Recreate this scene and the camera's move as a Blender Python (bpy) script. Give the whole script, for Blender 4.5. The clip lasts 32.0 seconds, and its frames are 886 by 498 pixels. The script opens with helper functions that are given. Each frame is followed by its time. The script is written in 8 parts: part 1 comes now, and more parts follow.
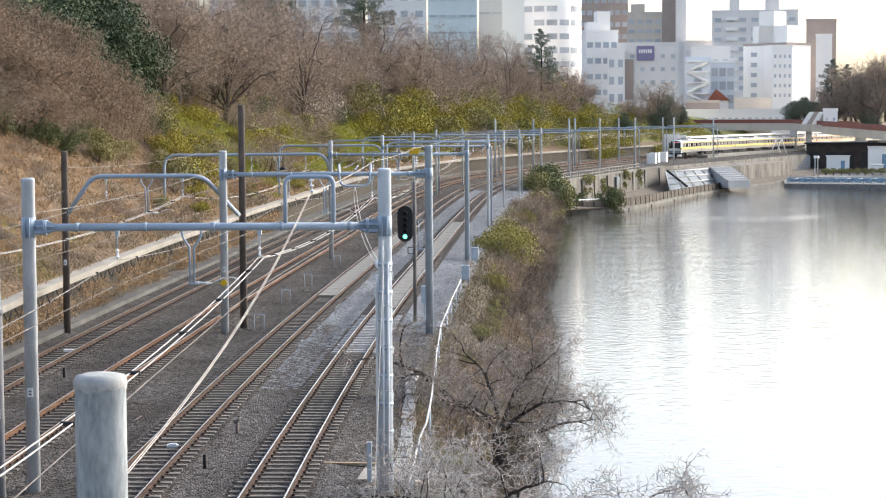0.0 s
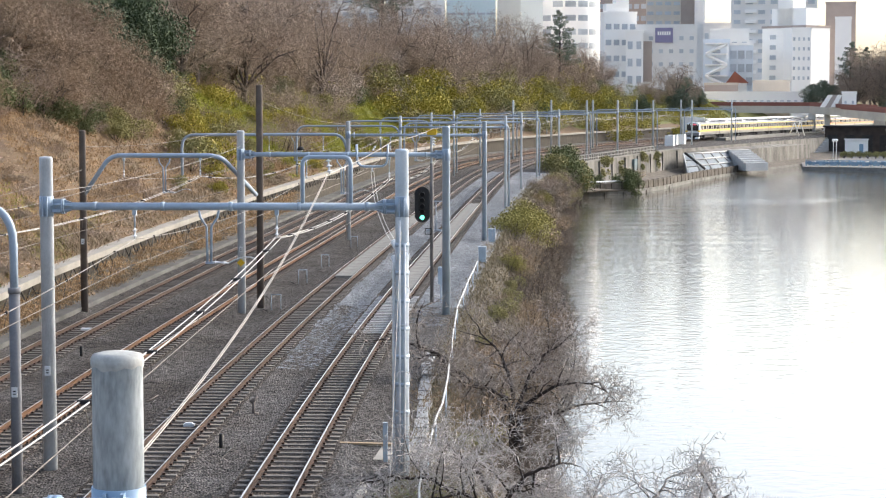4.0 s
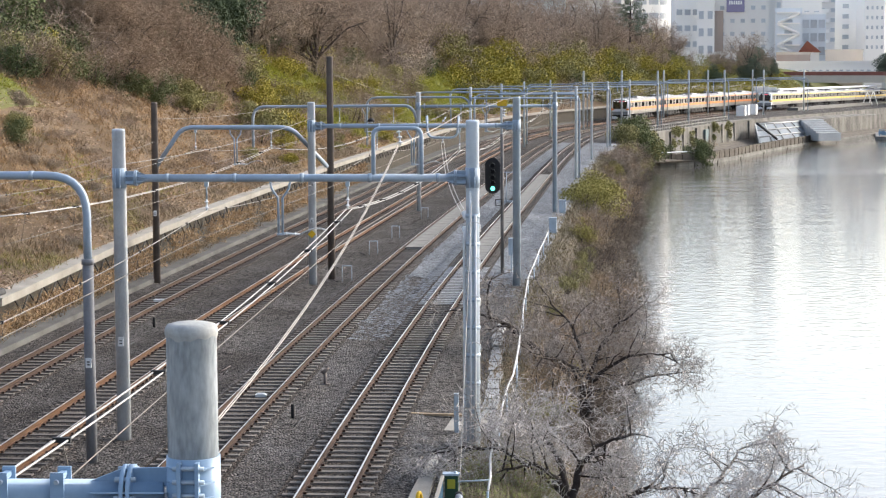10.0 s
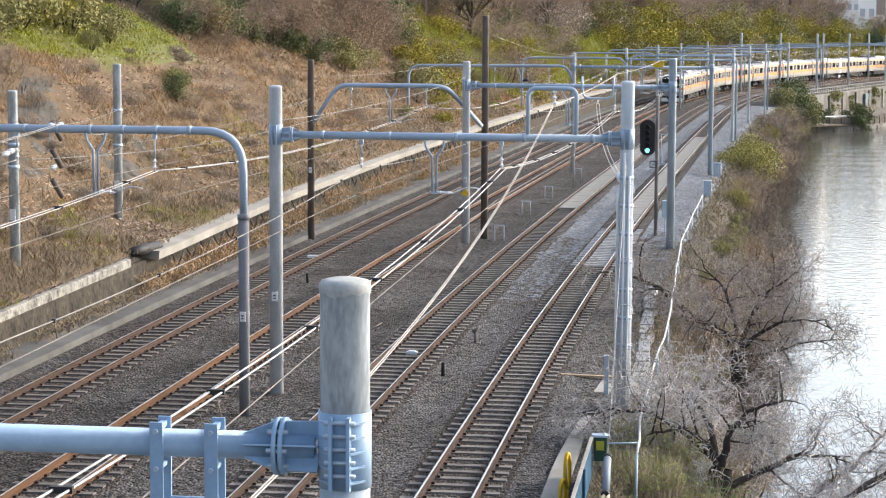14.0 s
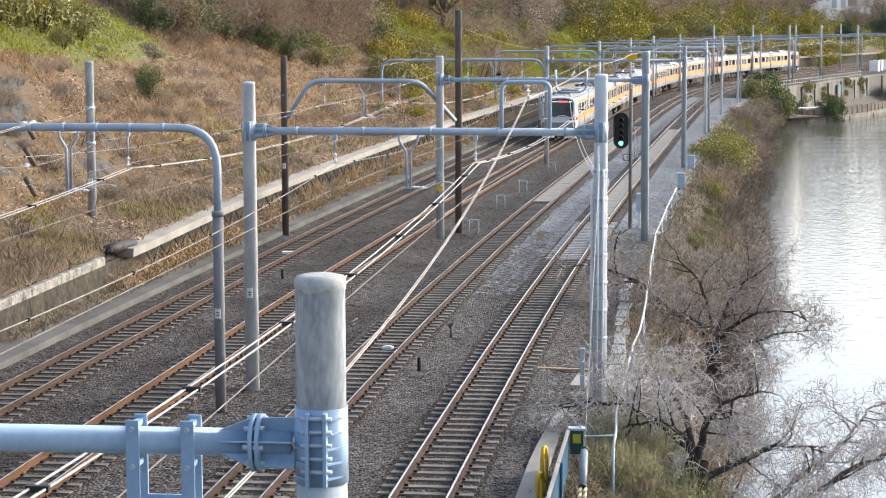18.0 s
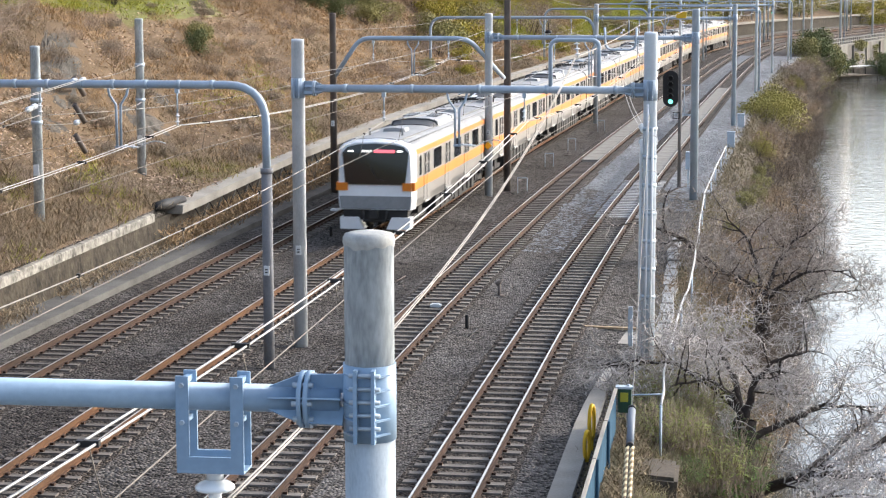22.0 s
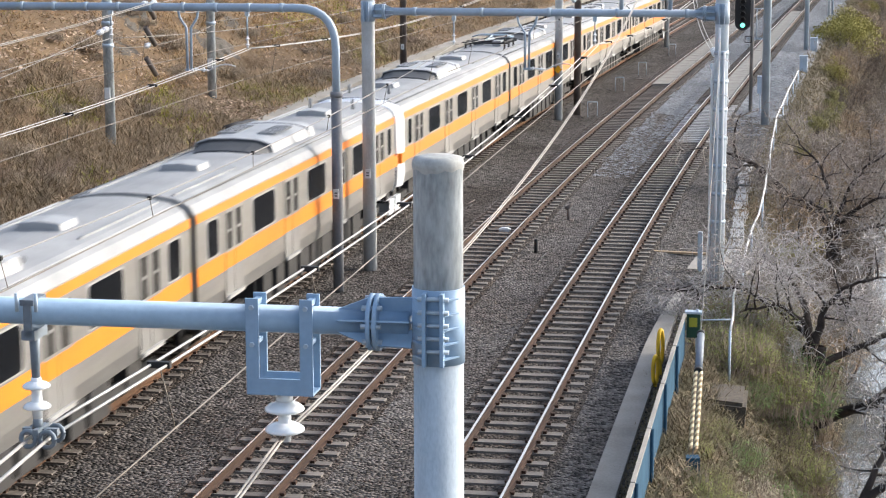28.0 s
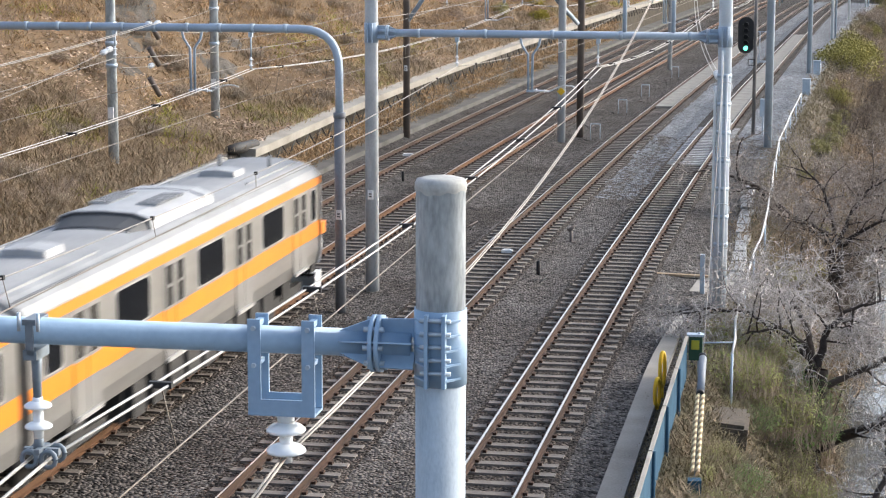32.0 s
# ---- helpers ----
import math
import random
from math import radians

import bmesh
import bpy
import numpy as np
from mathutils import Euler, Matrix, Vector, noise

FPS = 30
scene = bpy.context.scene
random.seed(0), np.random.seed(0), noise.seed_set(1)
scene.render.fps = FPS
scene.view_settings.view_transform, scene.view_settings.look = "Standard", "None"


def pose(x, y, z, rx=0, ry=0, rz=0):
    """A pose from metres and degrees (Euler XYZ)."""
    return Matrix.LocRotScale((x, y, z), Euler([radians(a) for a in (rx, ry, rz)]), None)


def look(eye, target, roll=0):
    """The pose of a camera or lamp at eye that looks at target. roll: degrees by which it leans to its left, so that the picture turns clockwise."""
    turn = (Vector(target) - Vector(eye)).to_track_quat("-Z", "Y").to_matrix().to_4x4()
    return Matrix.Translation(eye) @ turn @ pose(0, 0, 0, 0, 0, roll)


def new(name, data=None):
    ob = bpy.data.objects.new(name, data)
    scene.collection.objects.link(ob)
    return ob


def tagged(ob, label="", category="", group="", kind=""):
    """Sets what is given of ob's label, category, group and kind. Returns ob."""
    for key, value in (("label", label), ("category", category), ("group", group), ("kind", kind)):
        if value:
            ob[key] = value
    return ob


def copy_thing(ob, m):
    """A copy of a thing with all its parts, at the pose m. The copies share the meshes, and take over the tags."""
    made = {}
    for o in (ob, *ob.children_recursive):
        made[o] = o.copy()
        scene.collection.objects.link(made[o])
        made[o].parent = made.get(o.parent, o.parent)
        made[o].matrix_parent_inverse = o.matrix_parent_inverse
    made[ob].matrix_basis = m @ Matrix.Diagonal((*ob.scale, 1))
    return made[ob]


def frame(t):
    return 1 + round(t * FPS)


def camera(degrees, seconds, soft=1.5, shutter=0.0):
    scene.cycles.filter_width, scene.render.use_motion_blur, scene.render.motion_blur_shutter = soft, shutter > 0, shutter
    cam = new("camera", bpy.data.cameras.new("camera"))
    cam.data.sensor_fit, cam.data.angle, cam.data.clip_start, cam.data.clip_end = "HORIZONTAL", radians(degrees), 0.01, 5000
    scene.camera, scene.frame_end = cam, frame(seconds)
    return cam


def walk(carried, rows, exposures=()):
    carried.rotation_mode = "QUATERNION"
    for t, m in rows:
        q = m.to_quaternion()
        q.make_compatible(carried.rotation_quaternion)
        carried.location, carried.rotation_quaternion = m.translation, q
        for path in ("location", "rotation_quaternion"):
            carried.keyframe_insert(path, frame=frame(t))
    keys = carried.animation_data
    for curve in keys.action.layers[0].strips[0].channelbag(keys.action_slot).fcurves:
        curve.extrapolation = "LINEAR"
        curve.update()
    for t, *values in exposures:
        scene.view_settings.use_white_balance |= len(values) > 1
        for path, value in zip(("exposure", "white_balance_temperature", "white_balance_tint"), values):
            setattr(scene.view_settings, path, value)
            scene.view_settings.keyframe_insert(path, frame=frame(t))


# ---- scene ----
cam = camera(25.25, 32.0, soft=1.2, shutter=0.45)
walk(cam, [
    (0, pose(0.022, 0, 9.312, 86.197, 0.338, -7.259)),
    (0.5, pose(0.022, 0, 9.312, 86.183, 0.301, -7.226)),
    (1, pose(0.022, 0, 9.312, 86.135, 0.207, -7.143)),
    (1.5, pose(0.023, 0, 9.311, 86.057, 0.092, -7.115)),
    (2, pose(0.023, 0, 9.311, 85.985, 0.187, -7.068)),
    (2.5, pose(0.023, 0, 9.311, 85.918, 0.257, -6.977)),
    (3, pose(0.023, 0, 9.311, 85.843, 0.260, -6.899)),
    (3.5, pose(0.023, 0, 9.311, 85.748, 0.111, -6.848)),
    (5.5, pose(0.020, 0, 9.311, 85.464, 0.137, -6.388)),
    (6, pose(0.021, 0, 9.312, 85.443, 0.228, -6.247)),
    (6.5, pose(0.022, 0, 9.314, 85.408, 0.178, -6.124)),
    (7, pose(0.022, 0, 9.313, 85.387, 0.221, -5.991)),
    (7.5, pose(0.022, 0, 9.313, 85.322, 0.160, -5.858)),
    (8, pose(0.022, 0, 9.313, 85.262, 0.276, -5.747)),
    (8.5, pose(0.020, 0, 9.311, 85.175, 0.258, -5.558)),
    (9, pose(0.010, 0, 9.308, 85.051, 0.380, -5.239)),
    (9.5, pose(0.009, 0, 9.305, 84.958, 0.389, -5.015)),
    (10, pose(0.009, 0, 9.305, 84.824, 0.287, -4.724)),
    (10.5, pose(0.009, 0, 9.305, 84.606, 0.271, -4.131)),
    (11, pose(0.007, 0, 9.304, 84.366, 0.429, -3.438)),
    (11.5, pose(0.007, 0, 9.304, 84.286, 0.703, -3.188)),
    (12, pose(0.000, 0, 9.300, 83.969, 0.457, -1.338)),
    (12.5, pose(-0.001, 0, 9.300, 83.803, -0.021, -0.075)),
    (13, pose(-0.001, 0, 9.300, 83.700, -0.258, 0.029)),
    (13.5, pose(-0.001, 0, 9.300, 83.672, -0.305, -0.070)),
    (14, pose(0.001, 0, 9.300, 83.670, -0.308, -0.233)),
    (14.5, pose(0.002, 0, 9.300, 83.724, -0.276, -0.487)),
    (15, pose(0.002, 0, 9.300, 83.782, -0.090, -0.728)),
    (15.5, pose(0.003, 0, 9.300, 83.943, -0.156, -0.901)),
    (17.5, pose(0.001, 0, 9.300, 83.633, 0.086, -1.036)),
    (18, pose(0.002, 0, 9.300, 83.517, 0.175, -1.018)),
    (18.5, pose(0.001, 0, 9.300, 83.394, 0.204, -1.000)),
    (19, pose(0.001, 0, 9.300, 83.252, 0.088, -0.987)),
    (19.5, pose(-0.002, 0, 9.298, 83.070, -0.274, -0.792)),
    (20, pose(-0.002, 0, 9.297, 82.884, -0.299, -0.558)),
    (20.5, pose(-0.002, 0, 9.297, 82.681, -0.186, -0.321)),
    (21, pose(-0.002, 0, 9.298, 82.516, 0.015, -0.080)),
    (21.5, pose(-0.002, 0, 9.299, 82.407, 0.160, 0.117)),
    (22, pose(-0.002, 0, 9.299, 82.302, 0.122, 0.392)),
    (22.5, pose(-0.002, 0, 9.299, 82.227, 0.087, 0.674)),
    (23, pose(-0.001, 0, 9.299, 82.094, 0.145, 0.921)),
    (23.5, pose(-0.001, 0, 9.298, 81.919, 0.155, 1.136)),
    (24, pose(-0.000, 0, 9.298, 81.716, 0.194, 1.291)),
    (24.5, pose(-0.000, 0, 9.298, 81.552, 0.231, 1.418)),
    (25, pose(-0.000, 0, 9.298, 81.379, 0.178, 1.539)),
    (25.5, pose(0.000, 0, 9.298, 81.219, 0.143, 1.612)),
    (27.5, pose(-0.000, 0, 9.297, 80.198, 0.334, 2.230)),
    (28, pose(-0.001, 0, 9.297, 80.108, 0.184, 2.409)),
    (28.5, pose(-0.002, 0, 9.297, 80.110, 0.002, 2.635)),
    (29, pose(-0.005, 0, 9.298, 80.453, -0.090, 2.790)),
    (29.5, pose(-0.005, 0, 9.301, 80.587, -0.168, 2.901)),
    (30, pose(-0.007, 0, 9.301, 80.665, -0.192, 2.905)),
    (30.5, pose(-0.007, 0, 9.300, 80.627, -0.064, 2.795)),
    (31, pose(-0.003, 0, 9.301, 80.591, -0.047, 2.644)),
    (31.5, pose(-0.002, 0, 9.301, 80.578, -0.034, 2.588)),
    (32, pose(-0.002, 0, 9.300, 80.723, -0.077, 2.520)),
], ((0, 1.5), (7, 1.47), (9, 1.43), (11, 1.42), (12, 1.42), (13, 1.54), (14, 1.6), (21, 1.6), (25, 1.54), (28, 1.48), (32, 1.5)))

# ---- light ----
SUN_EL, SUN_AZ = radians(24), radians(62)     # azimuth from +y towards +x
world = bpy.data.worlds.new("sky")
scene.world = world
world.use_nodes = True
wn = world.node_tree
sky = wn.nodes.new("ShaderNodeTexSky")
sky.sky_type = "NISHITA"
sky.sun_disc = False
sky.sun_elevation, sky.sun_rotation = SUN_EL, SUN_AZ
sky.air_density, sky.dust_density, sky.ozone_density = 1.0, 4.0, 2.6
haze = wn.nodes.new("ShaderNodeHueSaturation")
haze.inputs["Saturation"].default_value = 0.75
wn.links.new(sky.outputs[0], haze.inputs["Color"])
wn.links.new(haze.outputs[0], wn.nodes["Background"].inputs[0])
wn.nodes["Background"].inputs[1].default_value = 0.15
sun = new("sun", bpy.data.lights.new("sun", "SUN"))
sun.data.energy, sun.data.angle, sun.data.color = 1.35, radians(12), (1.0, 0.97, 0.935)
sun.matrix_world = look((math.sin(SUN_AZ) * math.cos(SUN_EL) * 50, math.cos(SUN_AZ) * math.cos(SUN_EL) * 50, math.sin(SUN_EL) * 50), (0, 0, 0))

# ---- materials ----
MATS = {}


def mat(name, col, col2=None, rough=0.8, metal=0.0, scale=2.0, fine=30.0, var=0.25, bump=0.15, bscale=None, rnd=0.0, emit=0.0, spec=0.2, stretch=None, mid=0.5):
    """A surface with stains (scale) and grain (fine) per metre, mixing col and col2."""
    if name in MATS:
        return MATS[name]
    m = bpy.data.materials.new(name)
    m.use_nodes = True
    nt = m.node_tree
    b = nt.nodes["Principled BSDF"]
    b.inputs["Roughness"].default_value, b.inputs["Metallic"].default_value = rough, metal
    b.inputs["Specular IOR Level"].default_value = spec
    col2 = col2 or tuple(c * (1 - var) for c in col)
    tc = nt.nodes.new("ShaderNodeTexCoord")
    src = tc.outputs["Object"]
    if stretch:
        mp = nt.nodes.new("ShaderNodeMapping")
        mp.inputs["Scale"].default_value = stretch
        nt.links.new(src, mp.inputs[0])
        src = mp.outputs[0]
    n1, n2 = nt.nodes.new("ShaderNodeTexNoise"), nt.nodes.new("ShaderNodeTexNoise")
    n1.inputs["Scale"].default_value, n2.inputs["Scale"].default_value = scale, fine
    n1.inputs["Detail"].default_value, n2.inputs["Detail"].default_value = 5, 3
    for n in (n1, n2):
        nt.links.new(src, n.inputs["Vector"])
    add = nt.nodes.new("ShaderNodeMath")
    add.operation = "MULTIPLY_ADD"
    nt.links.new(n2.outputs[0], add.inputs[0])
    add.inputs[1].default_value = 0.55
    nt.links.new(n1.outputs[0], add.inputs[2])
    out = add.outputs[0]
    if rnd:
        oi = nt.nodes.new("ShaderNodeObjectInfo")
        a2 = nt.nodes.new("ShaderNodeMath")
        a2.operation = "MULTIPLY_ADD"
        nt.links.new(oi.outputs["Random"], a2.inputs[0])
        a2.inputs[1].default_value = rnd
        nt.links.new(out, a2.inputs[2])
        out = a2.outputs[0]
    rp = nt.nodes.new("ShaderNodeMapRange")
    c0 = 0.275 + mid + rnd / 2
    rp.inputs["From Min"].default_value, rp.inputs["From Max"].default_value = c0 - 0.28, c0 + 0.28
    nt.links.new(out, rp.inputs["Value"])
    mx = nt.nodes.new("ShaderNodeMix")
    mx.data_type = "RGBA"
    nt.links.new(rp.outputs[0], mx.inputs["Factor"])
    mx.inputs["A"].default_value, mx.inputs["B"].default_value = (*col, 1), (*col2, 1)
    nt.links.new(mx.outputs["Result"], b.inputs["Base Color"])
    if bump:
        n3 = n2
        if bscale:
            n3 = nt.nodes.new("ShaderNodeTexNoise")
            n3.inputs["Scale"].default_value = bscale
            nt.links.new(src, n3.inputs["Vector"])
        bp = nt.nodes.new("ShaderNodeBump")
        bp.inputs["Strength"].default_value, bp.inputs["Distance"].default_value = bump, 0.03
        nt.links.new(n3.outputs[0], bp.inputs["Height"])
        nt.links.new(bp.outputs[0], b.inputs["Normal"])
    if emit:
        b.inputs["Emission Color"].default_value = (*col, 1)
        b.inputs["Emission Strength"].default_value = emit
    MATS[name] = m
    return m


def leaf_mat(name, a, b2, rough=0.7):
    """Foliage or twigs: colour varies from piece to piece of the mesh and from plant to plant."""
    m = bpy.data.materials.new(name)
    m.use_nodes = True
    nt = m.node_tree
    b = nt.nodes["Principled BSDF"]
    b.inputs["Roughness"].default_value = rough
    b.inputs["Specular IOR Level"].default_value = 0.1
    g, oi = nt.nodes.new("ShaderNodeNewGeometry"), nt.nodes.new("ShaderNodeObjectInfo")
    ad = nt.nodes.new("ShaderNodeMath")
    ad.operation = "MULTIPLY_ADD"
    nt.links.new(oi.outputs["Random"], ad.inputs[0])
    ad.inputs[1].default_value = 0.45
    nt.links.new(g.outputs["Random Per Island"], ad.inputs[2])
    mr = nt.nodes.new("ShaderNodeMapRange")
    mr.inputs["From Max"].default_value = 1.45
    nt.links.new(ad.outputs[0], mr.inputs["Value"])
    mx = nt.nodes.new("ShaderNodeMix")
    mx.data_type = "RGBA"
    mx.inputs["A"].default_value, mx.inputs["B"].default_value = (*a, 1), (*b2, 1)
    nt.links.new(mr.outputs[0], mx.inputs["Factor"])
    nt.links.new(mx.outputs["Result"], b.inputs["Base Color"])
    MATS[name] = m
    return m


def stone_mat(name, cell, dark, light, tint, tint2, patch=0.12):
    """Crushed stone: cells of that many per metre, each of its own grey, over wide stains of two tints."""
    m = bpy.data.materials.new(name)
    m.use_nodes = True
    nt = m.node_tree
    b = nt.nodes["Principled BSDF"]
    b.inputs["Roughness"].default_value = 0.9
    b.inputs["Specular IOR Level"].default_value = 0.08
    tc = nt.nodes.new("ShaderNodeTexCoord")
    vo = nt.nodes.new("ShaderNodeTexVoronoi")
    vo.inputs["Scale"].default_value = cell
    nt.links.new(tc.outputs["Object"], vo.inputs["Vector"])
    sep = nt.nodes.new("ShaderNodeSeparateColor")
    nt.links.new(vo.outputs["Color"], sep.inputs[0])
    mx = nt.nodes.new("ShaderNodeMix")
    mx.data_type = "RGBA"
    mx.inputs["A"].default_value, mx.inputs["B"].default_value = (*dark, 1), (*light, 1)
    nt.links.new(sep.outputs[0], mx.inputs["Factor"])
    no = nt.nodes.new("ShaderNodeTexNoise")
    no.inputs["Scale"].default_value, no.inputs["Detail"].default_value = patch, 6
    nt.links.new(tc.outputs["Object"], no.inputs["Vector"])
    cr = nt.nodes.new("ShaderNodeValToRGB")
    cr.color_ramp.elements[0].position, cr.color_ramp.elements[1].position = 0.38, 0.62
    cr.color_ramp.elements[0].color, cr.color_ramp.elements[1].color = (*tint, 1), (*tint2, 1)
    nt.links.new(no.outputs[0], cr.inputs[0])
    mu = nt.nodes.new("ShaderNodeMix")
    mu.data_type, mu.blend_type = "RGBA", "MULTIPLY"
    mu.inputs["Factor"].default_value = 1.0
    nt.links.new(mx.outputs["Result"], mu.inputs["A"])
    nt.links.new(cr.outputs[0], mu.inputs["B"])
    nt.links.new(mu.outputs["Result"], b.inputs["Base Color"])
    bp = nt.nodes.new("ShaderNodeBump")
    bp.inputs["Strength"].default_value, bp.inputs["Distance"].default_value = 1.0, 0.085
    bp.invert = True
    nt.links.new(vo.outputs["Distance"], bp.inputs["Height"])
    nt.links.new(bp.outputs[0], b.inputs["Normal"])
    MATS[name] = m
    return m


BALLAST = stone_mat("ballast", 14.0, (0.01, 0.0095, 0.009), (0.195, 0.182, 0.172), (0.78, 0.74, 0.7), (1.0, 0.99, 0.98), 0.25)
BALLAST_B = stone_mat("rusty_ballast", 13.0, (0.0065, 0.006, 0.0055), (0.165, 0.152, 0.142), (0.64, 0.6, 0.57), (1.0, 0.99, 0.98), 0.3)
BALLAST_NEW = stone_mat("new_ballast", 15.0, (0.12, 0.127, 0.138), (0.34, 0.36, 0.385), (0.9, 0.9, 0.92), (1.0, 1.0, 1.0), 0.4)
EARTH = mat("dry_earth", (0.165, 0.11, 0.062), (0.08, 0.056, 0.036), rough=0.95, scale=0.6, fine=26, bump=0.6)
GREEN = mat("grass_earth", (0.13, 0.15, 0.035), (0.1, 0.085, 0.036), rough=0.95, scale=0.35, fine=12, bump=0.6)
CONC = mat("concrete", (0.24, 0.23, 0.21), (0.125, 0.118, 0.106), rough=0.9, scale=1.3, fine=25, bump=0.2)
CONC_L = mat("pale_concrete", (0.35, 0.325, 0.285), (0.2, 0.183, 0.16), rough=0.9, scale=0.8, fine=20, bump=0.2)
CONC_D = mat("dark_concrete", (0.14, 0.118, 0.094), (0.05, 0.042, 0.034), rough=0.92, scale=0.9, fine=12, bump=0.3)
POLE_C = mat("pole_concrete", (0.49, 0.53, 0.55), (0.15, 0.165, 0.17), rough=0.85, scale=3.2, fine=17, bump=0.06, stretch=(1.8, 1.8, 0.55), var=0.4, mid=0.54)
# Paler than PIPE_N, for every gantry past the nearest.
PIPE = mat("pale_blue_grey_paint", (0.36, 0.435, 0.52), (0.27, 0.33, 0.395), spec=0.5, rough=0.5, scale=1.5, fine=18, bump=0.04)
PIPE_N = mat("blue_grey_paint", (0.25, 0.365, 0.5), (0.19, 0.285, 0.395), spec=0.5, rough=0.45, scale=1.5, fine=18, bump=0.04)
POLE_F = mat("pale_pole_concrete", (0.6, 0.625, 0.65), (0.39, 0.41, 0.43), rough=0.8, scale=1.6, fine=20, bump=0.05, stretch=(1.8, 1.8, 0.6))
GALV = mat("galvanised_steel", (0.42, 0.5, 0.57), (0.32, 0.38, 0.44), spec=0.5, rough=0.5, metal=0.35, scale=2, fine=30, bump=0.05)
BROWNPOLE = mat("brown_pole", (0.16, 0.132, 0.115), (0.09, 0.077, 0.07), rough=0.75, scale=2, fine=20, bump=0.1)
RUST = mat("rail_rust", (0.062, 0.032, 0.02), (0.032, 0.019, 0.013), rough=0.8, scale=0.6, fine=20, bump=0.1)
# Bark of the distant trees, lightened in colour for haze.
BARK_G = mat("hazed_bark", (0.15, 0.12, 0.1), (0.08, 0.065, 0.056), rough=0.95, scale=4, fine=20, bump=0.5)
RUST_O = mat("orange_rust", (0.125, 0.058, 0.026), (0.06, 0.031, 0.017), rough=0.85, scale=0.3, fine=20, bump=0.1)
RAILTOP = mat("polished_rail", (0.82, 0.77, 0.7), (0.58, 0.53, 0.47), rough=0.33, metal=1.0, scale=0.5, fine=10, bump=0.0)
SLEEPER = mat("sleeper_concrete", (0.2, 0.178, 0.155), (0.115, 0.1, 0.087), rough=0.9, scale=2, fine=20, bump=0.2, rnd=0.35)
SLEEPER_B = mat("rusty_sleeper", (0.16, 0.138, 0.12), (0.09, 0.077, 0.066), rough=0.9, scale=2, fine=20, bump=0.2, rnd=0.35)
SLEEPER_W = mat("white_sleeper", (0.55, 0.55, 0.54), (0.36, 0.35, 0.34), rough=0.85, scale=2, fine=20, bump=0.2, rnd=0.3)
DARK = mat("dark_iron", (0.035, 0.033, 0.033), (0.02, 0.02, 0.02), rough=0.6, scale=3, fine=30, bump=0.05)
WHITEP = mat("white_paint", (0.72, 0.73, 0.73), (0.55, 0.56, 0.56), spec=0.5, rough=0.5, scale=3, fine=25, bump=0.02)
CERAMIC = mat("white_porcelain", (0.75, 0.77, 0.78), (0.66, 0.68, 0.7), spec=0.5, rough=0.2, scale=4, fine=20, bump=0.0)
WIRE_L = mat("aluminium_cable", (0.43, 0.42, 0.4), (0.31, 0.3, 0.29), rough=0.45, metal=0.3, scale=4, fine=30, bump=0.0)
WIRE_G = mat("grey_wire", (0.3, 0.285, 0.265), (0.2, 0.19, 0.175), rough=0.55, metal=0.2, scale=4, fine=30, bump=0.0)
WIRE_D = mat("copper_wire", (0.2, 0.17, 0.14), (0.11, 0.1, 0.09), rough=0.5, metal=0.4, scale=4, fine=30, bump=0.0)
YELLOW = mat("yellow_paint", (0.72, 0.45, 0.03), (0.55, 0.33, 0.03), rough=0.5, scale=3, fine=20, bump=0.03)
BARK = mat("bark", (0.06, 0.047, 0.04), (0.025, 0.02, 0.018), rough=0.95, scale=6, fine=30, bump=0.6)
TWIG = leaf_mat("twigs", (0.28, 0.25, 0.23), (0.58, 0.53, 0.49))
TWIG_B = leaf_mat("brown_twigs", (0.2, 0.153, 0.118), (0.43, 0.34, 0.265))
LEAF_G = leaf_mat("evergreen_leaves", (0.058, 0.075, 0.034), (0.17, 0.185, 0.08))
LEAF_Y = leaf_mat("yellow_green_leaves", (0.21, 0.19, 0.032), (0.45, 0.38, 0.08))
TWIG_U = leaf_mat("umber_twigs", (0.15, 0.108, 0.072), (0.36, 0.262, 0.175))
TWIG_R = leaf_mat("russet_scrub_twigs", (0.14, 0.103, 0.073), (0.38, 0.285, 0.2))
LEAF_O = leaf_mat("olive_leaves", (0.16, 0.155, 0.06), (0.35, 0.315, 0.135))
# Needle colour is raised to carry the haze in front of the pines.
LEAF_P = leaf_mat("hazed_pine_needles", (0.085, 0.105, 0.08), (0.2, 0.23, 0.17))
TWIG_W = leaf_mat("pale_tangled_twigs", (0.28, 0.255, 0.235), (0.6, 0.555, 0.52))
TWIG_G = leaf_mat("grey_brown_twigs", (0.21, 0.18, 0.155), (0.46, 0.4, 0.35))
GRASS_B = leaf_mat("dry_grass", (0.235, 0.147, 0.075), (0.56, 0.395, 0.228), 0.9)
GRASS_D = leaf_mat("grey_brown_litter", (0.135, 0.102, 0.064), (0.4, 0.315, 0.215), 0.9)
GRASS_G = leaf_mat("green_grass", (0.2, 0.225, 0.03), (0.45, 0.42, 0.075), 0.9)


def glass_mat(name, col, rough=0.08):
    return mat(name, col, tuple(c * 0.8 for c in col), rough=rough, scale=0.7, fine=6, bump=0.0, spec=0.35)


GLASS = glass_mat("dark_glass", (0.012, 0.014, 0.018))

